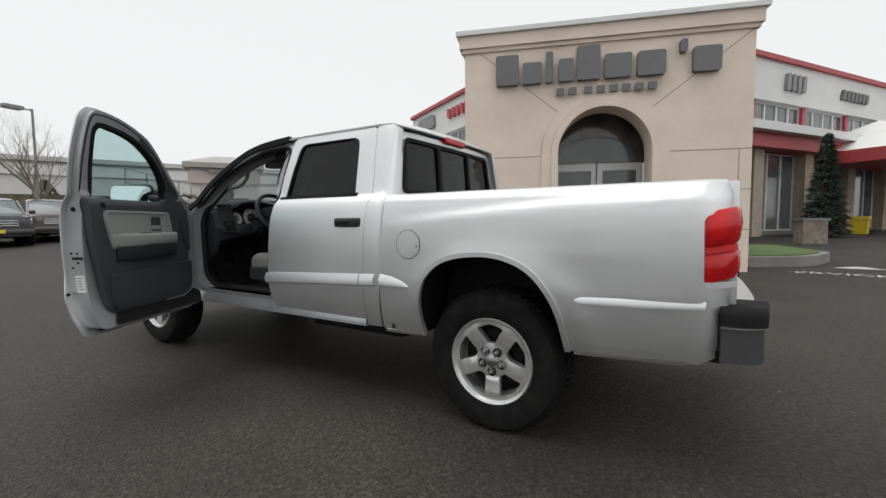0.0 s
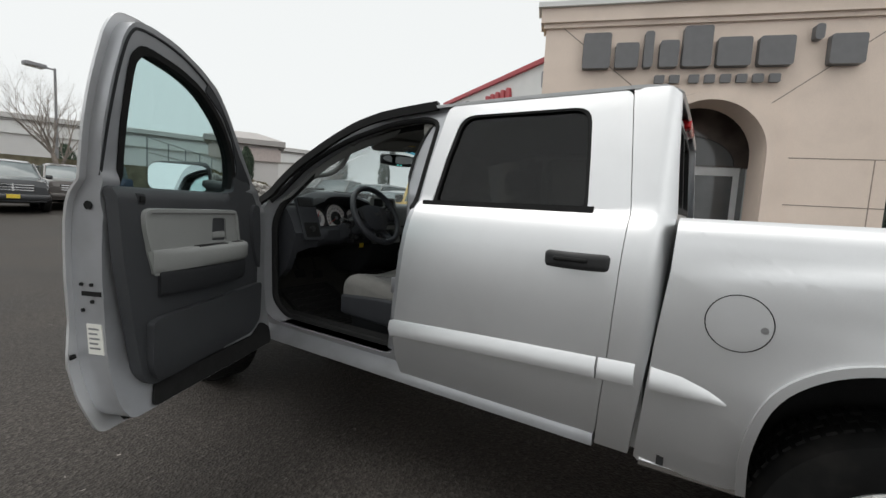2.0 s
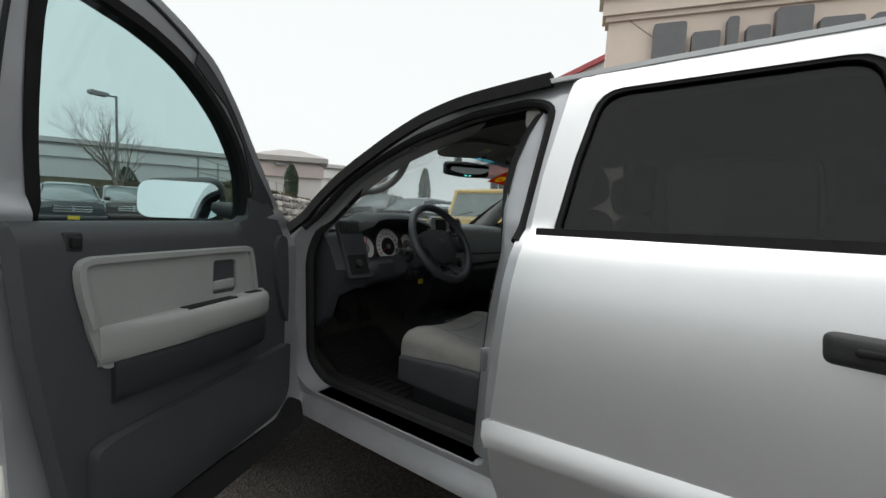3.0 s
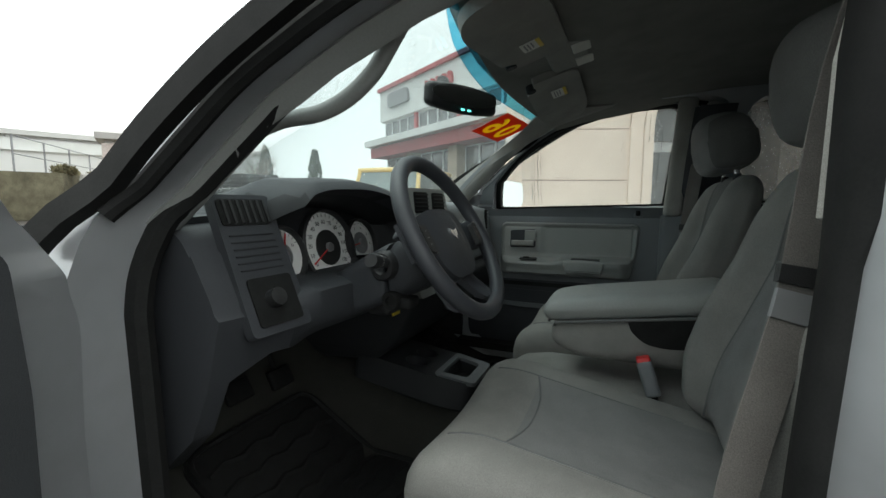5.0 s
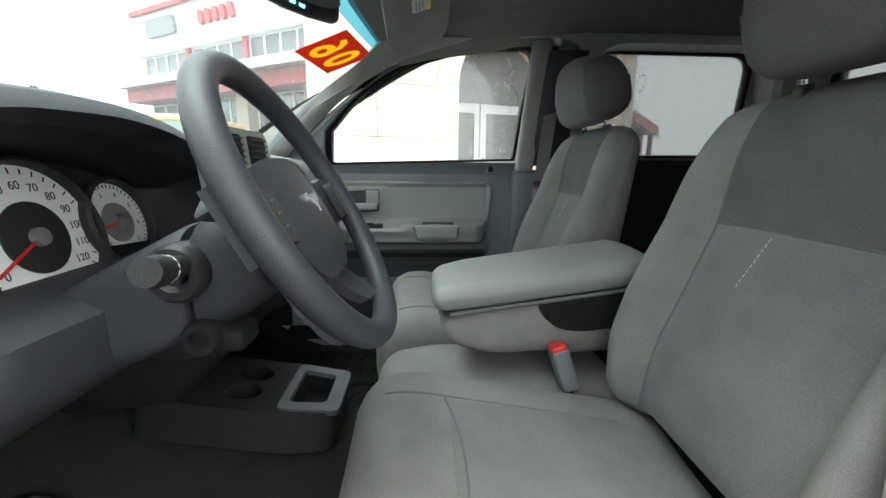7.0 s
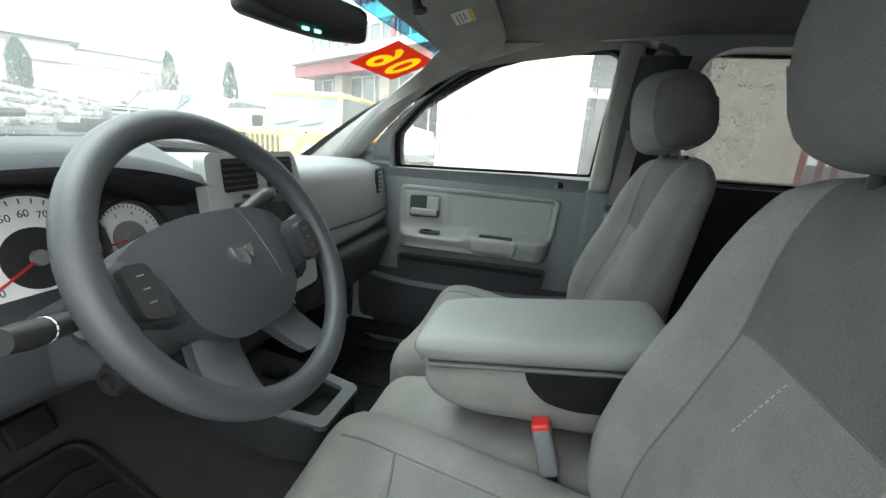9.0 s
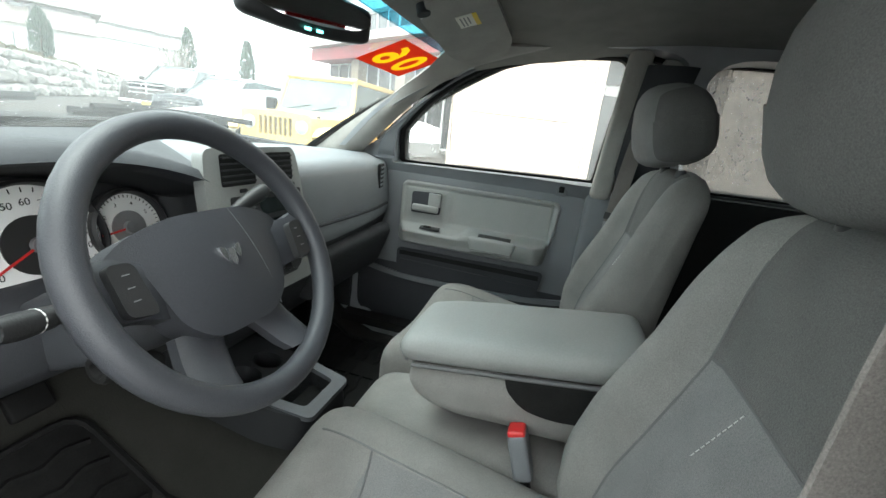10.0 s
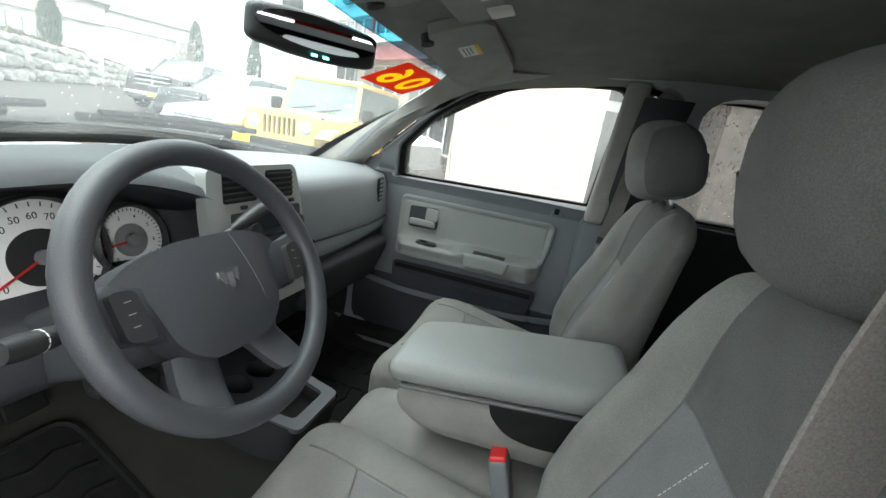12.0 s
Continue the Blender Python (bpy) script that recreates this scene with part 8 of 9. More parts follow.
RIVULET = mat("rivulet_water", (0.10, 0.11, 0.11), 0.05, vary=0.3, scale=60, coat=0.6)
runs("rain_run", [(2.308, 1.50, 1.26), (2.300, 1.52, 1.25), (2.286, 1.54, 1.25), (2.279, 1.49, 1.30), (2.268, 1.47, 1.25), (1.79, 1.56, 1.42), (1.80, 1.52, 1.33), (1.835, 1.60, 1.50)], 8, truck, "broken rivulets on the passenger glass")
runs("rain_run", [(1.54, 1.61, 1.56), (1.525, 1.61, 1.54), (1.505, 1.615, 1.53), (1.49, 1.61, 1.55), (1.46, 1.615, 1.54), (1.452, 1.61, 1.56)], 9, truck, "rivulets in the corner of the rear side glass")


# ---- parked vehicles ----
def car_wheels(t, L, W, r, base, ax):
    for x in ax:
        for s in (-1, 1):
            M = Matrix.Translation((x, s * (W / 2 - 0.10), r)) @ pose(0, 0, 0, -90 * s, 0, 0)
            bm = B()
            lathe(bm, [(r * 0.62, -0.10), (r * 0.9, -0.11), (r, -0.07), (r, 0.07), (r * 0.9, 0.11), (r * 0.62, 0.10), (r * 0.60, 0.06)], 28, M)
            w = part("wheel", bm, TYRE, t)
            bm = B()
            holes = [[((0.40 * math.cos(a) + c[0]) * r, (0.40 * math.sin(a) + c[1]) * r) for c in ((-0.08, -0.08), (0.08, -0.08), (0.08, 0.08), (-0.08, 0.08))] for a in [2 * math.pi * i / 5 for i in range(5)]]
            plate(bm, arc(0, 0, r * 0.62, 0, 350, 35), holes, flat(M @ Matrix.Translation((0, 0, 0.05))), 0.03)
            part("rim", bm, ALLOY, w)


def parked_car(name, label, cat, at, paint, L, W, body, roof, glass_h, r, ax, grille=None, lights=(), plate_m=None, ladder=False):
    """A car with its nose along +x. body: (x, z of the top line) front to rear; roof: (x, z, half width) of the cabin."""
    t = thing(name, label, cat, "parked cars on the lot", at=at)
    h = W / 2
    bm = B()
    xs = sorted({round(L / 2 - i * L / 26, 3) for i in range(27)} | {round(b[0], 3) for b in body})
    bx, bz = [b[0] for b in body][::-1], [b[1] for b in body][::-1]
    rings = []
    for x in xs:
        k = (abs(x) / (L / 2)) ** 5
        w = h * (1 - 0.14 * k)
        top = interp(x, bx, bz)
        lo = 0.24 + 0.10 * k
        for a in ax:
            if abs(x - a) < r * 1.18:
                lo = max(lo, math.sqrt(max(0, (r * 1.18) ** 2 - (x - a) ** 2)) + r * 0.85)
        lo = min(lo, top - 0.1)
        mid = lo + (top - lo) * 0.55
        rings.append([Vector((x, y, z)) for y, z in ((-w * 0.93, lo), (-w, lo + (mid - lo) * 0.5), (-w, mid), (-w * 0.965, top - 0.05), (-w * 0.90, top), (-w * 0.4, top + 0.035), (w * 0.4, top + 0.035), (w * 0.90, top), (w * 0.965, top - 0.05), (w, mid), (w, lo + (mid - lo) * 0.5), (w * 0.93, lo))])
    loft(bm, rings)
    part("body", bm, paint, t, sharp=50)
    # glasshouse
    bm = B()
    bot = [(x, hw) for x, z, hw in roof if z < glass_h]
    rings = []
    for x, z, hw in roof:
        zb = interp(x, bx, bz)
        rings.append([Vector((x, y, zz)) for y, zz in ((-hw - 0.10 * min(1, (z - zb) / 0.5), zb - 0.02), (-hw, max(z - 0.05, zb)), (-hw * 0.86, max(z, zb)), (0, max(z, zb) + 0.015), (hw * 0.86, max(z, zb)), (hw, max(z - 0.05, zb)), (hw + 0.10 * min(1, (z - zb) / 0.5), zb - 0.02))])
    loft(bm, rings)
    part("glasshouse", bm, CAR_GLASS, t, "dark window glass", sharp=50)
    # roof skin and pillars over the glass
    bm = B()
    tops = [q for q in roof if q[1] > glass_h]
    rings = [[Vector((x, y, zz)) for y, zz in ((-hw * 1.0, z - 0.055), (-hw * 0.86, z + 0.012), (0, z + 0.03), (hw * 0.86, z + 0.012), (hw * 1.0, z - 0.055), (hw * 0.9, z - 0.06), (-hw * 0.9, z - 0.06))] for x, z, hw in tops]
    loft(bm, rings)
    part("roof", bm, paint, t)
    for s in (-1, 1):
        for i in range(len(roof) - 1):
            (xa, za, ha), (xb, zb, hb) = roof[i], roof[i + 1]
            if (za > glass_h) != (zb > glass_h):
                bm = B()
                tube(bm, [(xa, s * (ha + 0.01), za - 0.01), (xb, s * (hb + 0.01), zb - 0.01)], 0.035, 6)
                part("pillar", bm, paint, t)
        bm = B()
        xm = sum(q[0] for q in tops) / len(tops)
        zm = interp(xm, bx, bz)
        tube(bm, [(xm, s * (tops[0][2] + 0.095), zm), (xm, s * (tops[0][2] + 0.005), tops[0][1] - 0.05)], 0.035, 6)
        part("pillar", bm, paint, t)
        bm = B()
        fx = tops[0][0] + 0.25
        rbox(bm, 0.12, 0.18, 0.14, 0.04, 2, Matrix.Translation((fx + 0.2, s * (h + 0.06), interp(fx, bx, bz) + 0.06)))
        part("wing_mirror", bm, paint, t)
        bm = B()
        rbox(bm, 0.10, 0.30, 0.16, 0.04, 2, Matrix.Translation((L / 2 - 0.14, s * (h * 0.72), lights[0] if lights else 0.75)))
        part("headlamp", bm, LAMP_GLASS, t)
    if grille:
        bm = B()
        rbox(bm, 0.08, grille[0], grille[1], 0.04, 3, Matrix.Translation((L / 2 - 0.05, 0, grille[2])))
        g = part("grille", bm, BLACK, t)
        for i in range(3):
            bm = B()
            z = grille[2] - grille[1] / 2 + grille[1] * (i + 0.5) / 3
            box(bm, L / 2 - 0.02, L / 2 + 0.005, -grille[0] / 2 + 0.02, grille[0] / 2 - 0.02, z - 0.014, z + 0.014)
            part("grille_bar", bm, CHROME, g)
        bm = B()
        box(bm, L / 2 - 0.02, L / 2 + 0.012, -0.02, 0.02, grille[2] - grille[1] / 2, grille[2] + grille[1] / 2)
        part("grille_bar", bm, CHROME, g)
    bm = B()
    rbox(bm, 0.16, W * 0.92, 0.20, 0.06, 3, Matrix.Translation((L / 2 - 0.02, 0, 0.48)))
    part("front_bumper", bm, CHROME if ladder else paint, t)
    bm = B()
    rbox(bm, 0.14, W * 0.92, 0.20, 0.06, 3, Matrix.Translation((-L / 2 + 0.03, 0, 0.50)))
    part("rear_bumper", bm, CHROME if ladder else paint, t)
    if plate_m:
        bm = B()
        box(bm, L / 2 + 0.06, L / 2 + 0.07, -0.15, 0.15, 0.44, 0.56)
        part("plain_plate", bm, plate_m, t, "plain yellow dealer plate")
    car_wheels(t, L, W, r, 0, ax)
    return t


PICKUP_BODY = [(2.75, 0.95), (2.70, 1.12), (1.55, 1.22), (1.2, 1.26), (-0.75, 1.27), (-2.70, 1.27), (-2.8, 1.2)]
PICKUP_ROOF = [(1.45, 1.24, 0.82), (0.75, 1.82, 0.70), (0.3, 1.88, 0.70), (-0.6, 1.86, 0.70), (-0.95, 1.28, 0.80)]
SUV_BODY = [(2.30, 0.80), (2.24, 0.98), (1.35, 1.08), (1.0, 1.12), (-1.2, 1.14), (-2.25, 1.10), (-2.35, 0.9)]
SUV_ROOF = [(1.15, 1.10, 0.78), (0.50, 1.60, 0.66), (0.0, 1.68, 0.66), (-1.7, 1.64, 0.66), (-2.2, 1.12, 0.74)]
SEDAN_BODY = [(2.30, 0.68), (2.22, 0.82), (1.15, 0.95), (0.9, 0.98), (-1.3, 1.02), (-2.25, 1.0), (-2.35, 0.8)]
SEDAN_ROOF = [(1.10, 0.96, 0.74), (0.35, 1.38, 0.60), (-0.1, 1.44, 0.60), (-0.8, 1.40, 0.60), (-1.55, 1.02, 0.70)]


def stand(x, y, heading):
    return pose(x, y, lot(x, y), 0, 0, heading)


def nose_at(x, y, heading, L):
    c, s = math.cos(radians(heading)), math.sin(radians(heading))
    return stand(x - c * L / 2, y - s * L / 2, heading)


parked_car("sedan", "pale silver sedan parked beside a yellow off-roader", "car", nose_at(5.85, 8.80, 183, 4.7), PAINT_SIL, 4.7, 1.82, SEDAN_BODY, SEDAN_ROOF, 1.2, 0.33, (1.40, -1.35), (0.9, 0.16, 0.62), (0.68,), YELLOW)
parked_car("wagon", "black wagon with a chrome grille parked in the row", "car", nose_at(8.2, 11.6, 186, 4.7), PAINT_BLK, 4.7, 1.9, SUV_BODY, SUV_ROOF, 1.3, 0.36, (1.42, -1.38), (1.0, 0.24, 0.78), (0.85,), YELLOW)
parked_car("pickup_truck_parked", "dark brown pickup truck with a chrome crossbar grille", "pickup truck", nose_at(10.8, 15.7, 200, 5.6), PAINT_BRN, 5.6, 2.0, PICKUP_BODY, PICKUP_ROOF, 1.5, 0.40, (1.85, -1.75), (1.15, 0.42, 0.95), (1.0,), YELLOW, True)
parked_car("suv", "black off-road wagon parked under a bare tree", "car", nose_at(1.75, 18.8, 262, 4.7), PAINT_BLK, 4.7, 1.9, SUV_BODY, SUV_ROOF, 1.3, 0.36, (1.42, -1.38), (1.0, 0.24, 0.78), (0.85,), YELLOW)
parked_car("suv", "black off-road wagon parked under a bare tree", "car", nose_at(-0.6, 18.2, 262, 4.7), PAINT_BLK, 4.7, 1.9, SUV_BODY, SUV_ROOF, 1.3, 0.36, (1.42, -1.38), (1.0, 0.24, 0.78), (0.85,), YELLOW)
parked_car("suv", "dark brown off-road wagon parked beside the black ones", "car", nose_at(3.8, 20.2, 262, 4.7), PAINT_BRN, 4.7, 1.9, SUV_BODY, SUV_ROOF, 1.3, 0.36, (1.42, -1.38), (1.0, 0.24, 0.78), (0.85,), None)
parked_car("pickup_truck_parked", "navy blue pickup truck seen side-on across the lot", "pickup truck", stand(6.6, 25.2, 196), PAINT_NAVY, 5.6, 2.0, PICKUP_BODY, PICKUP_ROOF, 1.5, 0.40, (1.85, -1.75), (1.15, 0.42, 0.95), (1.0,))


def off_roader(at):
    """A boxy off-roader, nose along +x."""
    t = thing("off_roader", "yellow boxy off-roader with round headlamps and a slotted grille", "car", "parked cars on the lot", at=at)
    bm = B()
    box(bm, -1.75, 0.35, -0.76, 0.76, 0.45, 1.12, bevel=0.03)
    part("tub", bm, PAINT_YEL, t, "yellow body tub")
    bm = B()
    loft(bm, [[Vector((x, y, z)) for y, z in ((-w, 0.55), (-w, 1.06), (-w * 0.9, 1.12 + dz), (0, 1.15 + dz), (w * 0.9, 1.12 + dz), (w, 1.06), (w, 0.55))] for x, w, dz in ((0.30, 0.72, 0.02), (1.0, 0.66, 0.0), (1.62, 0.60, -0.03))])
    hood = part("hood", bm, PAINT_YEL, t)
    for s in (-1, 1):
        bm = B()
        rbox(bm, 0.09, 0.025, 0.05, 0.01, 2, Matrix.Translation((1.45, s * 0.60, 1.07)))
        part("hood_latch", bm, BLACK, hood)
    holes = [rounded([(-0.29 + i * 0.085, 0.74), (-0.235 + i * 0.085, 0.74), (-0.235 + i * 0.085, 1.02), (-0.29 + i * 0.085, 1.02)], 0.02) for i in range(7)]
    bm = B()
    plate(bm, rounded([(-0.62, 0.66), (0.62, 0.66), (0.60, 1.09), (-0.60, 1.09)], 0.06), holes, lambda u, v, w: Vector((1.68 - w, u, v)), 0.06)
    g = part("grille", bm, PAINT_YEL, t, "yellow seven-slot grille")
    bm = B()
    box(bm, 1.60, 1.63, -0.35, 0.35, 0.72, 1.04)
    part("grille_back", bm, BLACK, g)
    for s in (-1, 1):
        bm = B()
        lathe(bm, [(0.105, 0.0), (0.10, 0.03), (0.06, 0.045), (0.0, 0.05)], 24, Matrix.Translation((1.67, s * 0.45, 0.90)) @ pose(0, 0, 0, 0, 90, 0))
        part("headlamp", bm, LAMP_GLASS, t)
        bm = B()
        lathe(bm, [(0.118, -0.01), (0.118, 0.02), (0.104, 0.02)], 24, Matrix.Translation((1.67, s * 0.45, 0.90)) @ pose(0, 0, 0, 0, 90, 0))
        part("lamp_ring", bm, PAINT_YEL, t)
        for x0, x1 in ((0.72, 1.74), (-1.65, -0.72)):
            bm = B()
            path = [(x0, s * 0.80, 0.62), (x0 + 0.16, s * 0.80, 0.90), (x1 - 0.20, s * 0.80, 0.92), (x1, s * 0.78, 0.78)]
            sweep(bm, curve(path, 4), [(-0.14, -0.03), (0.13, -0.03), (0.14, 0.01), (-0.14, 0.03)])
            part("fender_flare", bm, PAINT_YEL if x0 > 0 else BLACK, t)
        bm = B()
        tube(bm, [(0.50, s * 0.72, 1.10), (0.28, s * 0.66, 1.74)], 0.045, 8)
        part("screen_post", bm, PAINT_YEL, t)
        bm = B()
        rbox(bm, 0.10, 0.20, 0.22, 0.03, 2, Matrix.Translation((0.40, s * 0.92, 1.22)))
        part("wing_mirror", bm, BLACK, t)
        bm = B()
        box(bm, -1.74, 0.26, s * 0.66 - 0.03, s * 0.66 + 0.03, 1.16, 1.70)
        part("side_window", bm, CAR_GLASS, t)
    bm = B()
    for z, x in ((1.11, 0.505), (1.74, 0.28)):
        tube(bm, [(x, -0.70, z), (x, 0.70, z)], 0.05, 8)
    part("screen_rail", bm, PAINT_YEL, t)
    bm = B()
    add(bm, [(0.51, -0.68, 1.14), (0.51, 0.68, 1.14), (0.29, 0.63, 1.72), (0.29, -0.63, 1.72), (0.49, -0.68, 1.14), (0.49, 0.68, 1.14), (0.27, 0.63, 1.72), (0.27, -0.63, 1.72)], [(0, 1, 2, 3), (7, 6, 5, 4), (0, 4, 5, 1), (1, 5, 6, 2), (2, 6, 7, 3), (3, 7, 4, 0)])
    ws = part("windscreen", bm, mat("pale_screen", (0.17, 0.205, 0.21), 0.10, vary=0.25, scale=1.5, coat=0.15, spec=0.35), t, "pale reflecting windscreen")
    for y in (-0.28, 0.22):
        bm = B()
        tube(bm, [(0.545, y - 0.25, 1.16), (0.47, y + 0.2, 1.27)], 0.010, 5)
        part("wiper", bm, BLACK, ws)
    bm = B()
    box(bm, 0.43, 0.437, 0.45, 0.57, 1.30, 1.38)
    part("screen_sticker", bm, PAPER, ws)
    bm = B()
    box(bm, -1.76, 0.28, -0.70, 0.70, 1.70, 1.80, bevel=0.04)
    part("hard_top", bm, PAINT_YEL, t)
    bm = B()
    rbox(bm, 0.16, 1.60, 0.18, 0.04, 3, Matrix.Translation((1.86, 0, 0.58)))
    part("front_bumper", bm, BLACK, t)
    bm = B()
    box(bm, 1.945, 1.955, -0.62, -0.32, 0.55, 0.68)
    part("plain_plate", bm, YELLOW, t)
    car_wheels(t, 4.0, 1.75, 0.40, 0, (1.25, -1.20))


off_roader(nose_at(4.75, 6.36, 184, 4.3) @ Matrix.Scale(1.02, 4))


# ---- trees, rocks, lamps ----
def bare_tree(x, y, h, seed):
    rng = random.Random(seed)
    t = thing("bare_tree", "leafless tree with a spreading crown of fine twigs", "tree", at=pose(x, y, lot(x, y)))
    trunk, crown = B(), B()

    def limb(p, d, length, r, depth):
        pts, rad = [p], [r]
        q = p
        for i in range(3):
            d = (d + Vector((rng.uniform(-1, 1), rng.uniform(-1, 1), rng.uniform(-0.3, 0.6))) * 0.16).normalized()
            q = q + d * length / 3
            pts.append(q)
            rad.append(r * (1 - 0.16 * (i + 1)))
        tube(trunk if depth < 2 else crown, pts, rad, 7 if depth < 2 else 4, up=(0.3, 0.2, 1))
        if depth >= 5:
            return
        n = (5, 4, 4, 3, 3)[depth]
        for k in range(n):
            a = 2 * math.pi * (k + rng.random() * 0.7) / n
            spread = 0.42 + 0.20 * rng.random()
            side_v = d.cross(Vector((math.cos(a), math.sin(a), 0.2))).normalized()
            nd = (d * (1 - spread * 0.5) + side_v * spread + Vector((0, 0, 0.30))).normalized()
            j = rng.choice((1, 2, 3, 3)) if depth else rng.choice((2, 3, 3))
            limb(pts[j], nd, length * (0.62 + 0.18 * rng.random()), rad[j] * 0.62, depth + 1)
    limb(Vector((0, 0, -0.1)), Vector((0, 0, 1)), h * 0.30, 0.17, 0)
    part("trunk", trunk, BARK, t, sharp=80, free=True)
    part("crown", crown, TWIG, t, "fine bare twigs", sharp=80, free=True)


def cypress(x, y, z, h, w, seed):
    rng = random.Random(seed)
    t = thing("cypress", "narrow dark green columnar conifer", "tree", "columnar conifers above the rock wall", at=pose(x, y, z))
    bm = B()
    cyl(bm, (0, 0, -0.2), (0, 0, h * 0.8), 0.09, 0.03, 7)
    part("trunk", bm, BARK, t)
    bm = B()
    for i in range(900):
        k = rng.random() ** 0.85
        zz = 0.1 + k * (h - 0.1)
        rr = w * 0.5 * (min(1, (1 - k) * 3.2) ** 0.6) * (0.75 + 0.25 * min(1, k * 6)) * (0.55 + 0.45 * rng.random() ** 0.4)
        a = rng.uniform(0, 2 * math.pi)
        c = Vector((rr * math.cos(a), rr * math.sin(a), zz))
        s = rng.uniform(0.10, 0.20)
        o = Vector((math.cos(a), math.sin(a), 0)) * 0.35
        up = Vector((rng.uniform(-0.3, 0.3), rng.uniform(-0.3, 0.3), 1)) + o
        sd = up.cross(Vector((math.cos(a), math.sin(a), 0))).normalized()
        vs = [bm.verts.new(c + v) for v in (-sd * s * 0.45, sd * s * 0.45, up.normalized() * s * 1.7, Vector((math.cos(a), math.sin(a), 0)) * s * 0.4)]
        for f3 in ((0, 1, 2), (0, 3, 2), (1, 3, 2), (0, 1, 3)):
            bm.faces.new([vs[q] for q in f3])
    part("crown", bm, CONIFER, t, sharp=20, free=True)


def spruce(x, y, h, w, seed):
    rng = random.Random(seed)
    t = thing("spruce", "dark green spruce with layered boughs beside the building", "tree", at=pose(x, y, lot(x, y)))
    bm = B()
    cyl(bm, (0, 0, -0.2), (0, 0, h * 0.95), 0.10, 0.02, 8)
    part("trunk", bm, BARK, t)
    bm = B()
    for i in range(2600):
        k = rng.random() ** 1.35
        layer = math.floor(k * 14) / 14
        zz = 0.25 + k * (h - 0.3)
        reach = w * 0.5 * (1 - k) ** 0.85 * (0.72 + 0.28 * math.sin((k - layer) * 14 * math.pi)) * (0.35 + 0.65 * rng.random() ** 0.5)
        a = rng.uniform(0, 2 * math.pi)
        out = Vector((math.cos(a), math.sin(a), -0.25))
        c = Vector((reach * math.cos(a), reach * math.sin(a), zz - reach * 0.25))
        s = rng.uniform(0.09, 0.17)
        sd = out.cross(Vector((0, 0, 1))).normalized()
        vs = [bm.verts.new(c + v) for v in (-sd * s * 0.5, sd * s * 0.5, out.normalized() * s * 1.5, Vector((0, 0, s * 0.35)))]
        for f3 in ((0, 1, 2), (0, 3, 2), (1, 3, 2), (0, 1, 3)):
            bm.faces.new([vs[q] for q in f3])
    part("crown", bm, CONIFER, t, sharp=20, free=True)


def shrub(x, y, z, w, h, seed, m=BRUSH):
    rng = random.Random(seed)
    t = thing("shrub", "low brownish shrub on top of the rock wall", "shrub", "shrubs above the rock wall", at=pose(x, y, z))
    bm = B()
    for i in range(260):
        a, k = rng.uniform(0, 2 * math.pi), rng.random()
        rr = w * 0.5 * math.sqrt(rng.random()) * (1 - 0.4 * k)
        c = Vector((rr * math.cos(a), rr * math.sin(a), k * h * (1 - 0.6 * (rr / (w * 0.5)) ** 2)))
        s = rng.uniform(0.07, 0.15)
        d = Vector((rng.uniform(-1, 1), rng.uniform(-1, 1), rng.uniform(0, 1.2))).normalized()
        e = d.cross(Vector((0.3, 0.2, 1))).normalized()
        vs = [bm.verts.new(c + v) for v in (-e * s * 0.5, e * s * 0.5, d * s * 1.5)]
        bm.faces.new(vs)
    part("leaves", bm, m, t, sharp=20, free=True)


bare_tree(4.9, 25.6, 7.6, 3)
bare_tree(13.5, 17.5, 4.2, 8)
spruce(20.6, -5.5, 4.3, 1.7, 4)
cypress(9.5, 41.0, 0.6, 3.6, 1.5, 1)

W0, W1 = Vector((6.5, 18.8 + 0.6, 0)), Vector((34.0, 47.0, 0))
WD = (W1 - W0).normalized()
WNRM = Vector((WD.y, -WD.x, 0))


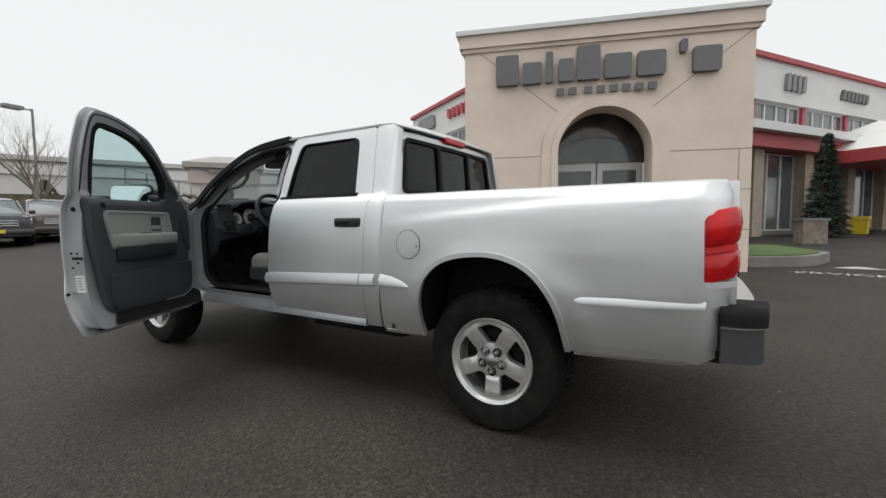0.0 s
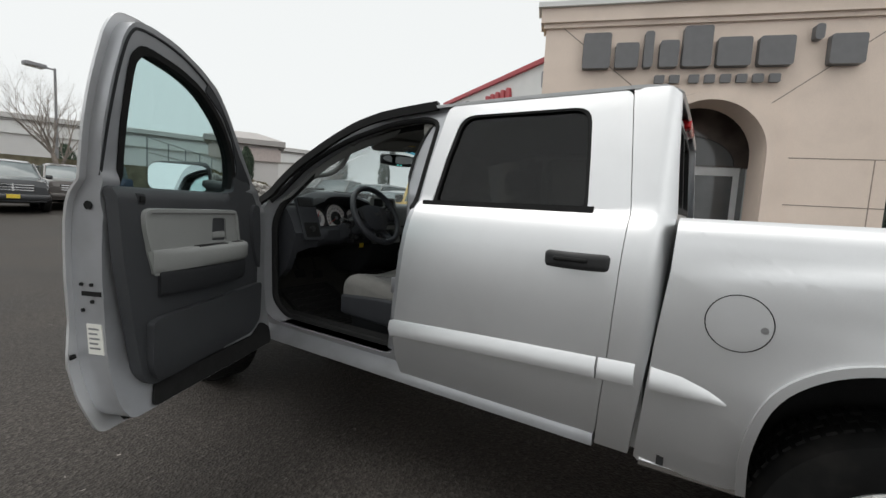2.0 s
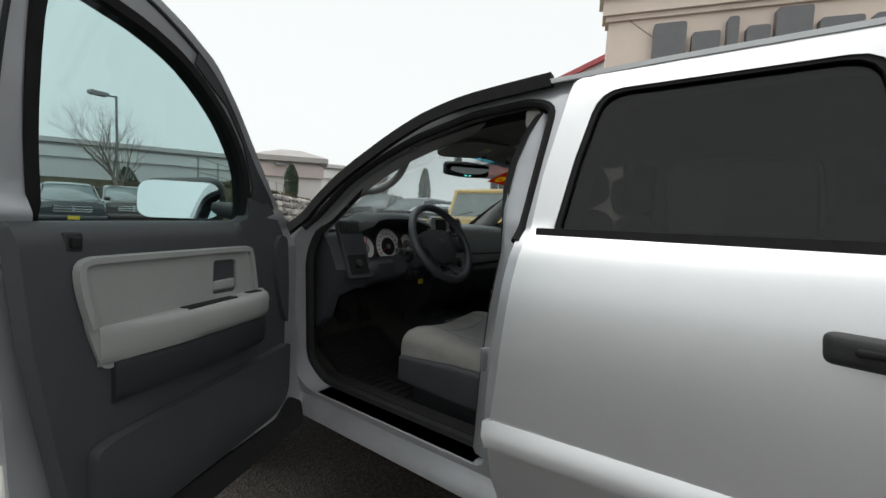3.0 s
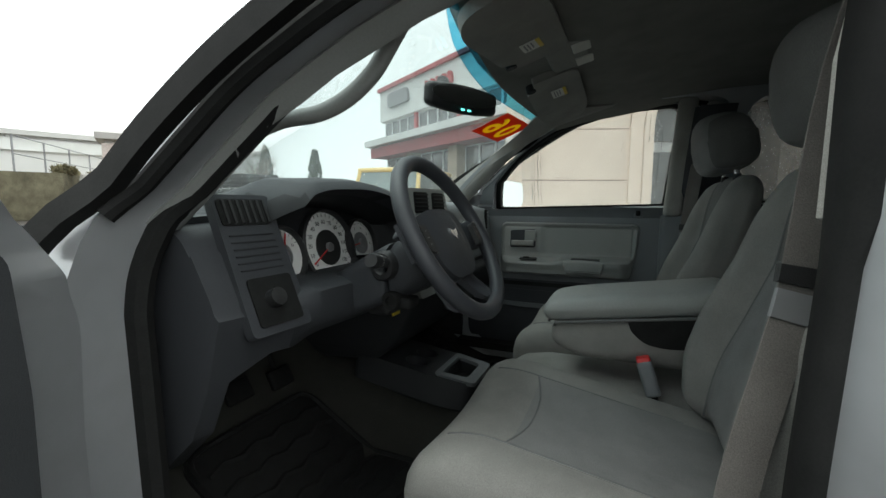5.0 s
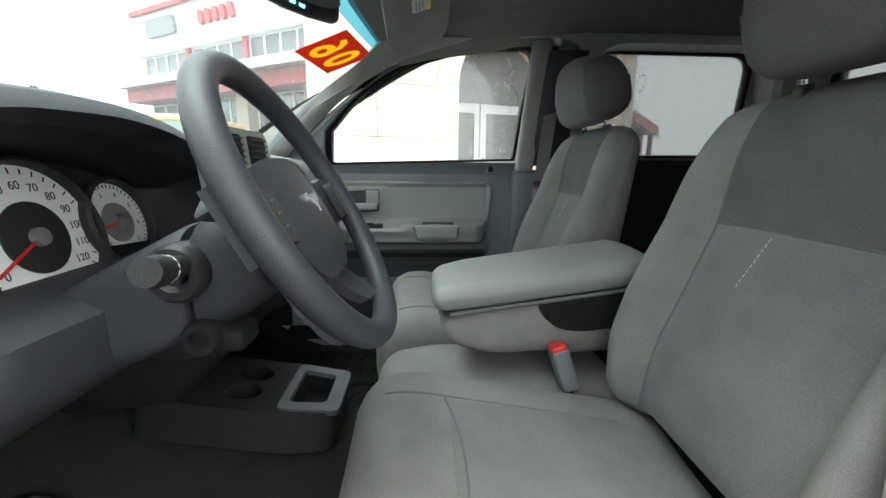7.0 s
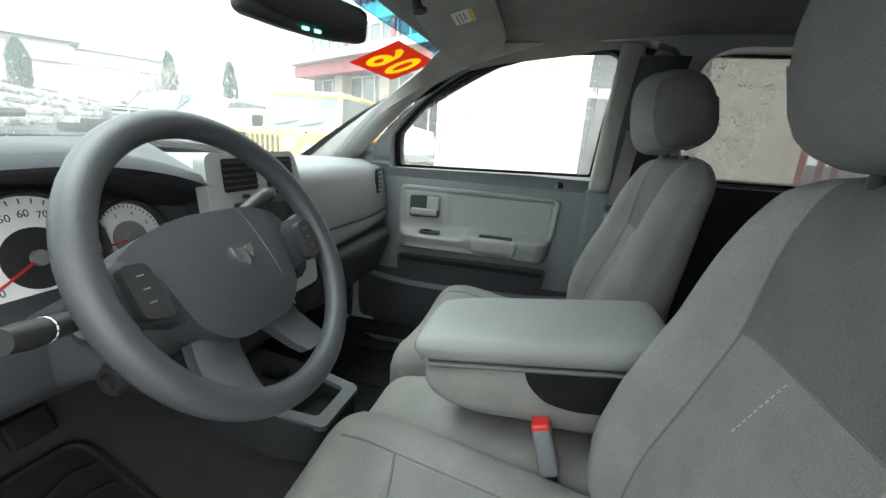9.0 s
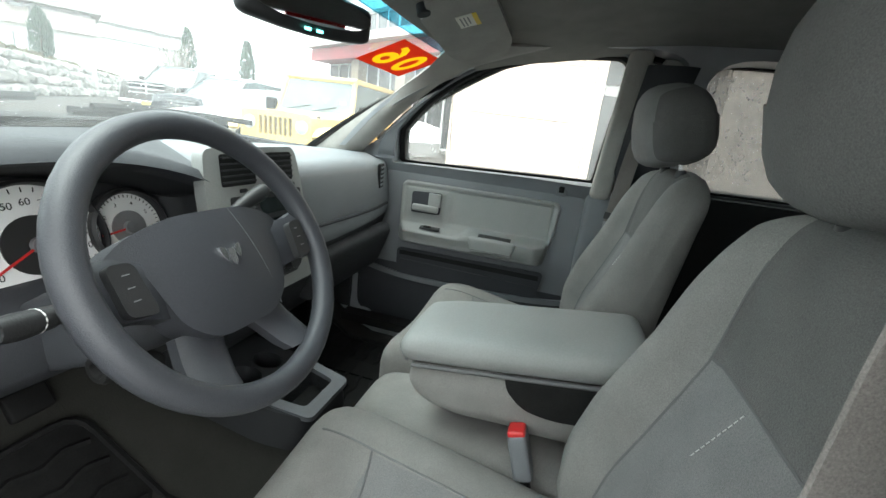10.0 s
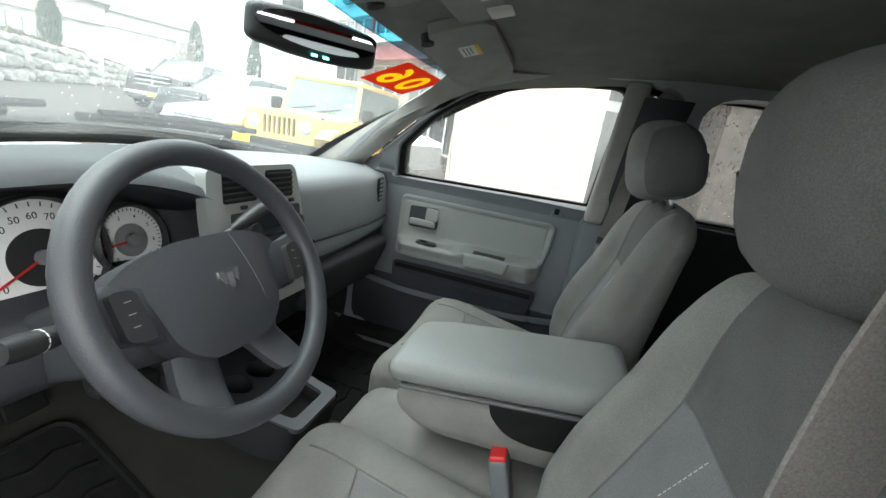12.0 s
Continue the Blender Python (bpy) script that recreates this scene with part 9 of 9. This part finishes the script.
def rock_wall():
    """Dry-stacked boulders that hold back the bank."""
    t = thing("rock_wall", "dry-stacked grey boulder wall along the edge of the lot", "rock wall")
    rng = random.Random(11)
    shapes = []
    for i in range(7):
        bm = B()
        bmesh.ops.create_icosphere(bm, subdivisions=2, radius=1.0)
        for v in bm.verts:
            n = noise.noise(v.co * 1.3 + Vector((i * 9, 0, 0)))
            c = v.co.normalized()
            m = max(abs(c.x), abs(c.y), abs(c.z))
            v.co = c * (0.78 / m ** 0.55) * (1 + 0.35 * n)
        for fc in bm.faces:
            fc.smooth = False
        me = bpy.data.meshes.new("rock")
        bm.to_mesh(me)
        bm.free()
        me.materials.append(ROCK)
        shapes.append(me)
    start, length = 4.0, 46.0
    rows = ((0.34, 0.46), (0.92, 0.42), (1.42, 0.38), (1.86, 0.33))
    for z, s in rows:
        u = start + rng.random()
        while u < start + length:
            w = s * rng.uniform(0.85, 1.5)
            u += w
            p = W0 + WD * u - WNRM * (0.35 * (z / 1.9) + rng.uniform(-0.10, 0.10)) * -1
            ob = new("rock", rng.choice(shapes))
            ob.parent = t
            ob.matrix_world = Matrix.Translation((p.x, p.y, lot(p.x, p.y) + z + rng.uniform(-0.06, 0.06) - 0.12)) @ Euler((rng.uniform(-0.4, 0.4), rng.uniform(-0.4, 0.4), rng.uniform(0, 6.28))).to_matrix().to_4x4() @ Matrix.Diagonal((w * 0.98, s * 0.95, s * rng.uniform(0.70, 0.9), 1))
            u += w * 0.80
    # earth bank behind
    bm = B()
    a, b = W0 + WD * start + WNRM * 0.9, W0 + WD * (start + length) + WNRM * 0.9
    f0 = WNRM * 14
    for p, q in ((a, b),):
        z0 = lot(a.x, a.y)
        add(bm, [(p.x, p.y, z0 - 0.4), (q.x, q.y, z0 - 0.4), (q.x, q.y, z0 + 1.9), (p.x, p.y, z0 + 1.9), (p.x + f0.x, p.y + f0.y, z0 - 0.4), (q.x + f0.x, q.y + f0.y, z0 - 0.4), (q.x + f0.x, q.y + f0.y, z0 + 2.2), (p.x + f0.x, p.y + f0.y, z0 + 2.2)], [(0, 1, 2, 3), (3, 2, 6, 7), (0, 3, 7, 4), (1, 5, 6, 2), (4, 7, 6, 5)])
    tagged(part("bank", bm, mat("bank_earth", (0.13, 0.115, 0.075), 0.95, vary=0.35, scale=2.5, fine=0.3, fine_scale=40)), "brown earth bank behind the rock wall", "bank", kind="structure")


WNRM = -WNRM          # towards the bank, away from the lot
rock_wall()


def on_bank(az, back=1.6):
    """A plan point on the bank in a direction seen from the truck."""
    o = Vector((-0.77, 1.76, 0))
    d = Vector((math.cos(radians(az)), math.sin(radians(az)), 0))
    p0 = W0 + WNRM * back
    k = ((p0 - o).cross(WD)).z / (d.cross(WD)).z
    return o + d * k


for i, (az, h, w) in enumerate(((58.0, 3.1, 1.1), (51.9, 3.7, 1.15))):
    p = on_bank(az)
    cypress(p.x, p.y, lot(p.x, p.y) + 1.85, h, w, 20 + i)
cypress(25.5, 29.2, lot(25.5, 29.2), 5.3, 1.0, 22)
cypress(25.2, 23.9, lot(25.2, 23.9), 4.7, 0.9, 23)
for i in range(32):
    p = W0 + WD * (4.6 + i * 1.33) + WNRM * (1.0 + 0.5 * (i % 3))
    shrub(p.x, p.y, lot(p.x, p.y) + 1.85, 0.9 + 0.3 * (i % 4), 0.35 + 0.10 * (i % 3), 40 + i)


def chain_fence():
    t = thing("fence", "tall grey pipe fence on top of the bank", "fence")
    for i in range(11):
        p = W0 + WD * (4.5 + i * 2.6) + WNRM * 2.6
        z = lot(p.x, p.y) + 1.9
        bm = B()
        cyl(bm, (p.x, p.y, z), (p.x, p.y, z + 1.5), 0.035, n=6)
        part("post", bm, LAMP_GREY, t)
    for h in (0.75, 1.48):
        bm = B()
        a, b = W0 + WD * 4.5 + WNRM * 2.6, W0 + WD * 30.5 + WNRM * 2.6
        z = lot(a.x, a.y) + 1.9 + h
        cyl(bm, (a.x, a.y, z), (b.x, b.y, z), 0.022, n=6)
        part("rail", bm, LAMP_GREY, t)


chain_fence()


def street_lamp(x, y, z0, h, turn):
    t = thing("street_lamp", "grey pole lamp with a flat box head", "street lamp", "lot lamps", at=pose(x, y, z0, 0, 0, turn))
    bm = B()
    cyl(bm, (0, 0, -0.1), (0, 0, h), 0.075, 0.05, 10)
    part("pole", bm, LAMP_GREY, t)
    bm = B()
    cyl(bm, (0, 0, -0.1), (0, 0, 0.5), 0.22, n=14)
    part("footing", bm, CONCRETE, t)
    bm = B()
    box(bm, -0.03, 0.45, -0.03, 0.03, h - 0.10, h - 0.03)
    part("arm", bm, LAMP_GREY, t)
    bm = B()
    box(bm, 0.40, 1.15, -0.22, 0.22, h - 0.16, h + 0.02, bevel=0.03)
    part("lamp_head", bm, LAMP_GREY, t)
    bm = B()
    box(bm, 0.47, 1.08, -0.17, 0.17, h - 0.172, h - 0.15)
    part("lens", bm, LAMP_GLASS, t)


street_lamp(5.3, 27.6, 0.5, 6.3, 190)
p = on_bank(55.0, 6)
street_lamp(p.x, p.y, 0.5, 6.0, 150)
p = on_bank(58.5, 3)
street_lamp(p.x, p.y, 0.5, 5.6, 170)


# ---- far buildings ----
def far_building(name, label, c, L, D, H, turn, wall, roof_m, band=None, bays=9):
    t = thing(name, label, "building", at=pose(c[0], c[1], 0, 0, 0, turn))
    bm = B()
    box(bm, -L / 2, L / 2, 0, D, -1, H)
    part("wall", bm, wall, t)
    bm = B()
    add(bm, [(-L / 2 - 0.6, -0.8, H), (L / 2 + 0.6, -0.8, H), (L / 2 + 0.6, D + 0.8, H), (-L / 2 - 0.6, D + 0.8, H), (-L / 2 - 0.6, -0.8, H + 0.5), (L / 2 + 0.6, -0.8, H + 0.5), (-L / 2 - 0.6, D + 0.8, H + 0.5), (L / 2 + 0.6, D + 0.8, H + 0.5), (-L / 2 + 2, D / 2, H + 1.6), (L / 2 - 2, D / 2, H + 1.6)], [(0, 1, 5, 4), (4, 5, 9, 8), (5, 7, 9), (7, 6, 8, 9), (6, 4, 8), (1, 2, 7, 5), (2, 3, 6, 7), (3, 0, 4, 6), (0, 3, 2, 1)])
    part("roof", bm, roof_m, t)
    if band:
        bm = B()
        box(bm, -L / 2 - 0.2, L / 2 + 0.2, -0.35, 0.0, H - 1.5, H - 0.3)
        part("fascia_band", bm, band, t)
    for i in range(bays):
        x = -L / 2 + L * (i + 0.5) / bays
        w = L / bays * 0.36
        bm = B()
        plate(bm, [(x - w, 0.6), (x + w, 0.6), (x + w, H * 0.55), (x - w, H * 0.55)], [[(x - w + 0.1, 0.7), (x - 0.05, 0.7), (x - 0.05, H * 0.55 - 0.1), (x - w + 0.1, H * 0.55 - 0.1)], [(x + 0.05, 0.7), (x + w - 0.1, 0.7), (x + w - 0.1, H * 0.55 - 0.1), (x + 0.05, H * 0.55 - 0.1)]], lambda u, v, ww: Vector((u, -0.12 + ww, v)), 0.13)
        wd = part("window", bm, ALU, t)
        bm = B()
        box(bm, x - w + 0.05, x + w - 0.05, -0.06, -0.02, 0.65, H * 0.55 - 0.05)
        part("pane", bm, SHOP_GLASS, wd)


# distance haze is put into the wall and roof colours
far_building("far_hall", "long grey hall with a shallow grey roof across the street, paled for haze", (24.0, 58.0), 44, 16, 8.0, -22, mat("hazed_cladding", (0.66, 0.65, 0.64), 0.8, vary=0.05, scale=0.3), mat("hazed_roof", (0.52, 0.51, 0.50), 0.8, vary=0.06, scale=0.3), WHITE_WALL, 0)
far_building("far_shop", "low pale shop with a red fascia across the street", (-6.5, 54.0), 22, 12, 4.6, 4, mat("cream_wall", (0.55, 0.50, 0.45), 0.8, vary=0.05, scale=0.3), GREY_WALL, RED_TRIM, 6)
# render and canopy colours lightened to stand for haze
far_building("far_house", "block with a brown canopy behind the bank, paled for haze", (23.0, 39.8), 6, 6, 6.4, -33, mat("hazed_render", (0.58, 0.56, 0.55), 0.8, vary=0.05, scale=0.3), GREY_WALL, mat("hazed_brown_canopy", (0.50, 0.43, 0.41), 0.8), 0)


# ---- service canopy and bits beside the right wing ----
def canopy():
    t = thing("service_canopy", "white-roofed service canopy with a red fascia on posts", "canopy", at=pose(27.0, -9.6, 0, 0, 0, -35))
    bm = B()
    add(bm, [(-5, -2.5, 4.0), (5, -2.5, 4.0), (5, 3.0, 4.0), (-5, 3.0, 4.0), (-2.0, 0.2, 5.6), (3, 0.2, 5.6)], [(0, 1, 5, 4), (1, 2, 5), (2, 3, 4, 5), (3, 0, 4), (0, 3, 2, 1)])
    part("roof", bm, WHITE_WALL, t, "white pitched roof")
    bm = B()
    box(bm, -5.1, 5.1, -2.6, 3.1, 3.45, 4.0)
    part("fascia_band", bm, RED_TRIM, t)
    for x in (-4.6, 0, 4.6):
        bm = B()
        box(bm, x - 0.15, x + 0.15, -2.3, -2.0, 0, 3.5)
        part("post", bm, RED_TRIM, t)
    for i in range(16):
        bm = B()
        bmesh.ops.create_icosphere(bm, subdivisions=1, radius=0.07, matrix=Matrix.Translation((-4.8 + i * 0.64, -2.7, 3.25 - 0.10 * math.sin(i * 1.3))))
        part("bulb", bm, PAPER, t)
    bm = B()
    plate(bm, [(-4.6, 0.3), (4.6, 0.3), (4.6, 3.2), (-4.6, 3.2)], [[(-4.5 + i * 1.5, 0.5), (-3.15 + i * 1.5, 0.5), (-3.15 + i * 1.5, 3.1), (-4.5 + i * 1.5, 3.1)] for i in range(6)], lambda u, v, w: Vector((u, 2.4 + w, v)), 0.1)
    part("window_frame", bm, ALU, t)
    bm = B()
    box(bm, -4.6, 4.6, 2.44, 2.48, 0.3, 3.2)
    part("pane", bm, SHOP_GLASS, t)


canopy()
bin_t = thing("bin", "yellow plastic grit bin on the lot", "bin", at=pose(23.8, -7.4, lot(23.8, -7.4), 0, 0, -20))
bm = B()
loft(bm, [[Vector((x * k, y * k, z)) for x, y in ((-0.4, -0.3), (0.4, -0.3), (0.4, 0.3), (-0.4, 0.3))] for z, k in ((0, 0.9), (0.62, 1.0))])
part("body", bm, BIN_YELLOW, bin_t)
bm = B()
box(bm, -0.44, 0.44, -0.34, 0.34, 0.64, 0.80, bevel=0.03)
part("lid", bm, BIN_YELLOW, bin_t)
bm = B()
box(bm, -0.42, 0.42, -0.2, 0.2, -0.2, 0.78, pose(16.2, -4.3, lot(16.2, -4.3), 0, 0, -60))
low = tagged(part("low_wall", bm, mat("brown_block", (0.24, 0.20, 0.17), 0.85, vary=0.3, scale=6, bump=0.6, bump_scale=60)), "low brown block wall with a pale coping by the grass", "wall", kind="structure")
bm = B()
box(bm, -0.47, 0.47, -0.24, 0.24, 0.78, 0.86, pose(16.2, -4.3, lot(16.2, -4.3), 0, 0, -60))
part("coping", bm, CONCRETE, low)

# painted road marks: worn bars and an arrow
mark = thing("road_marking", "worn white lane lettering bars and arrow painted on the asphalt", "road marking", kind="structure")
ax_r, ax_u = Vector((-0.157, -0.987, 0.0)), Vector((0.987, -0.157, 0.0))
c0 = Vector((7.60, -3.11, 0))
MW = Matrix(((ax_r.x, ax_u.x, 0, c0.x), (ax_r.y, ax_u.y, 0, c0.y), (0, 0, 1, lot(c0.x, c0.y) + 0.012), (0, 0, 0, 1)))
lettering("SERVICE", 0.42, MW, PAINT_LINE, mark, "painted_word", 0.0)
bm = B()
q = pose(8.9, -3.7, lot(8.9, -3.7) + 0.004, 0, 0, -10)
add(bm, [(-0.15, 0.55, 0), (0.45, 0.0, 0), (-0.15, -0.55, 0), (0.0, -0.12, 0), (-0.0, -1.6, 0), (-0.2, -1.6, 0), (-0.2, 0.2, 0)], [(0, 6, 3, 1), (3, 2, 1), (6, 5, 4, 3)], q)
part("paint_arrow", bm, PAINT_LINE, mark)
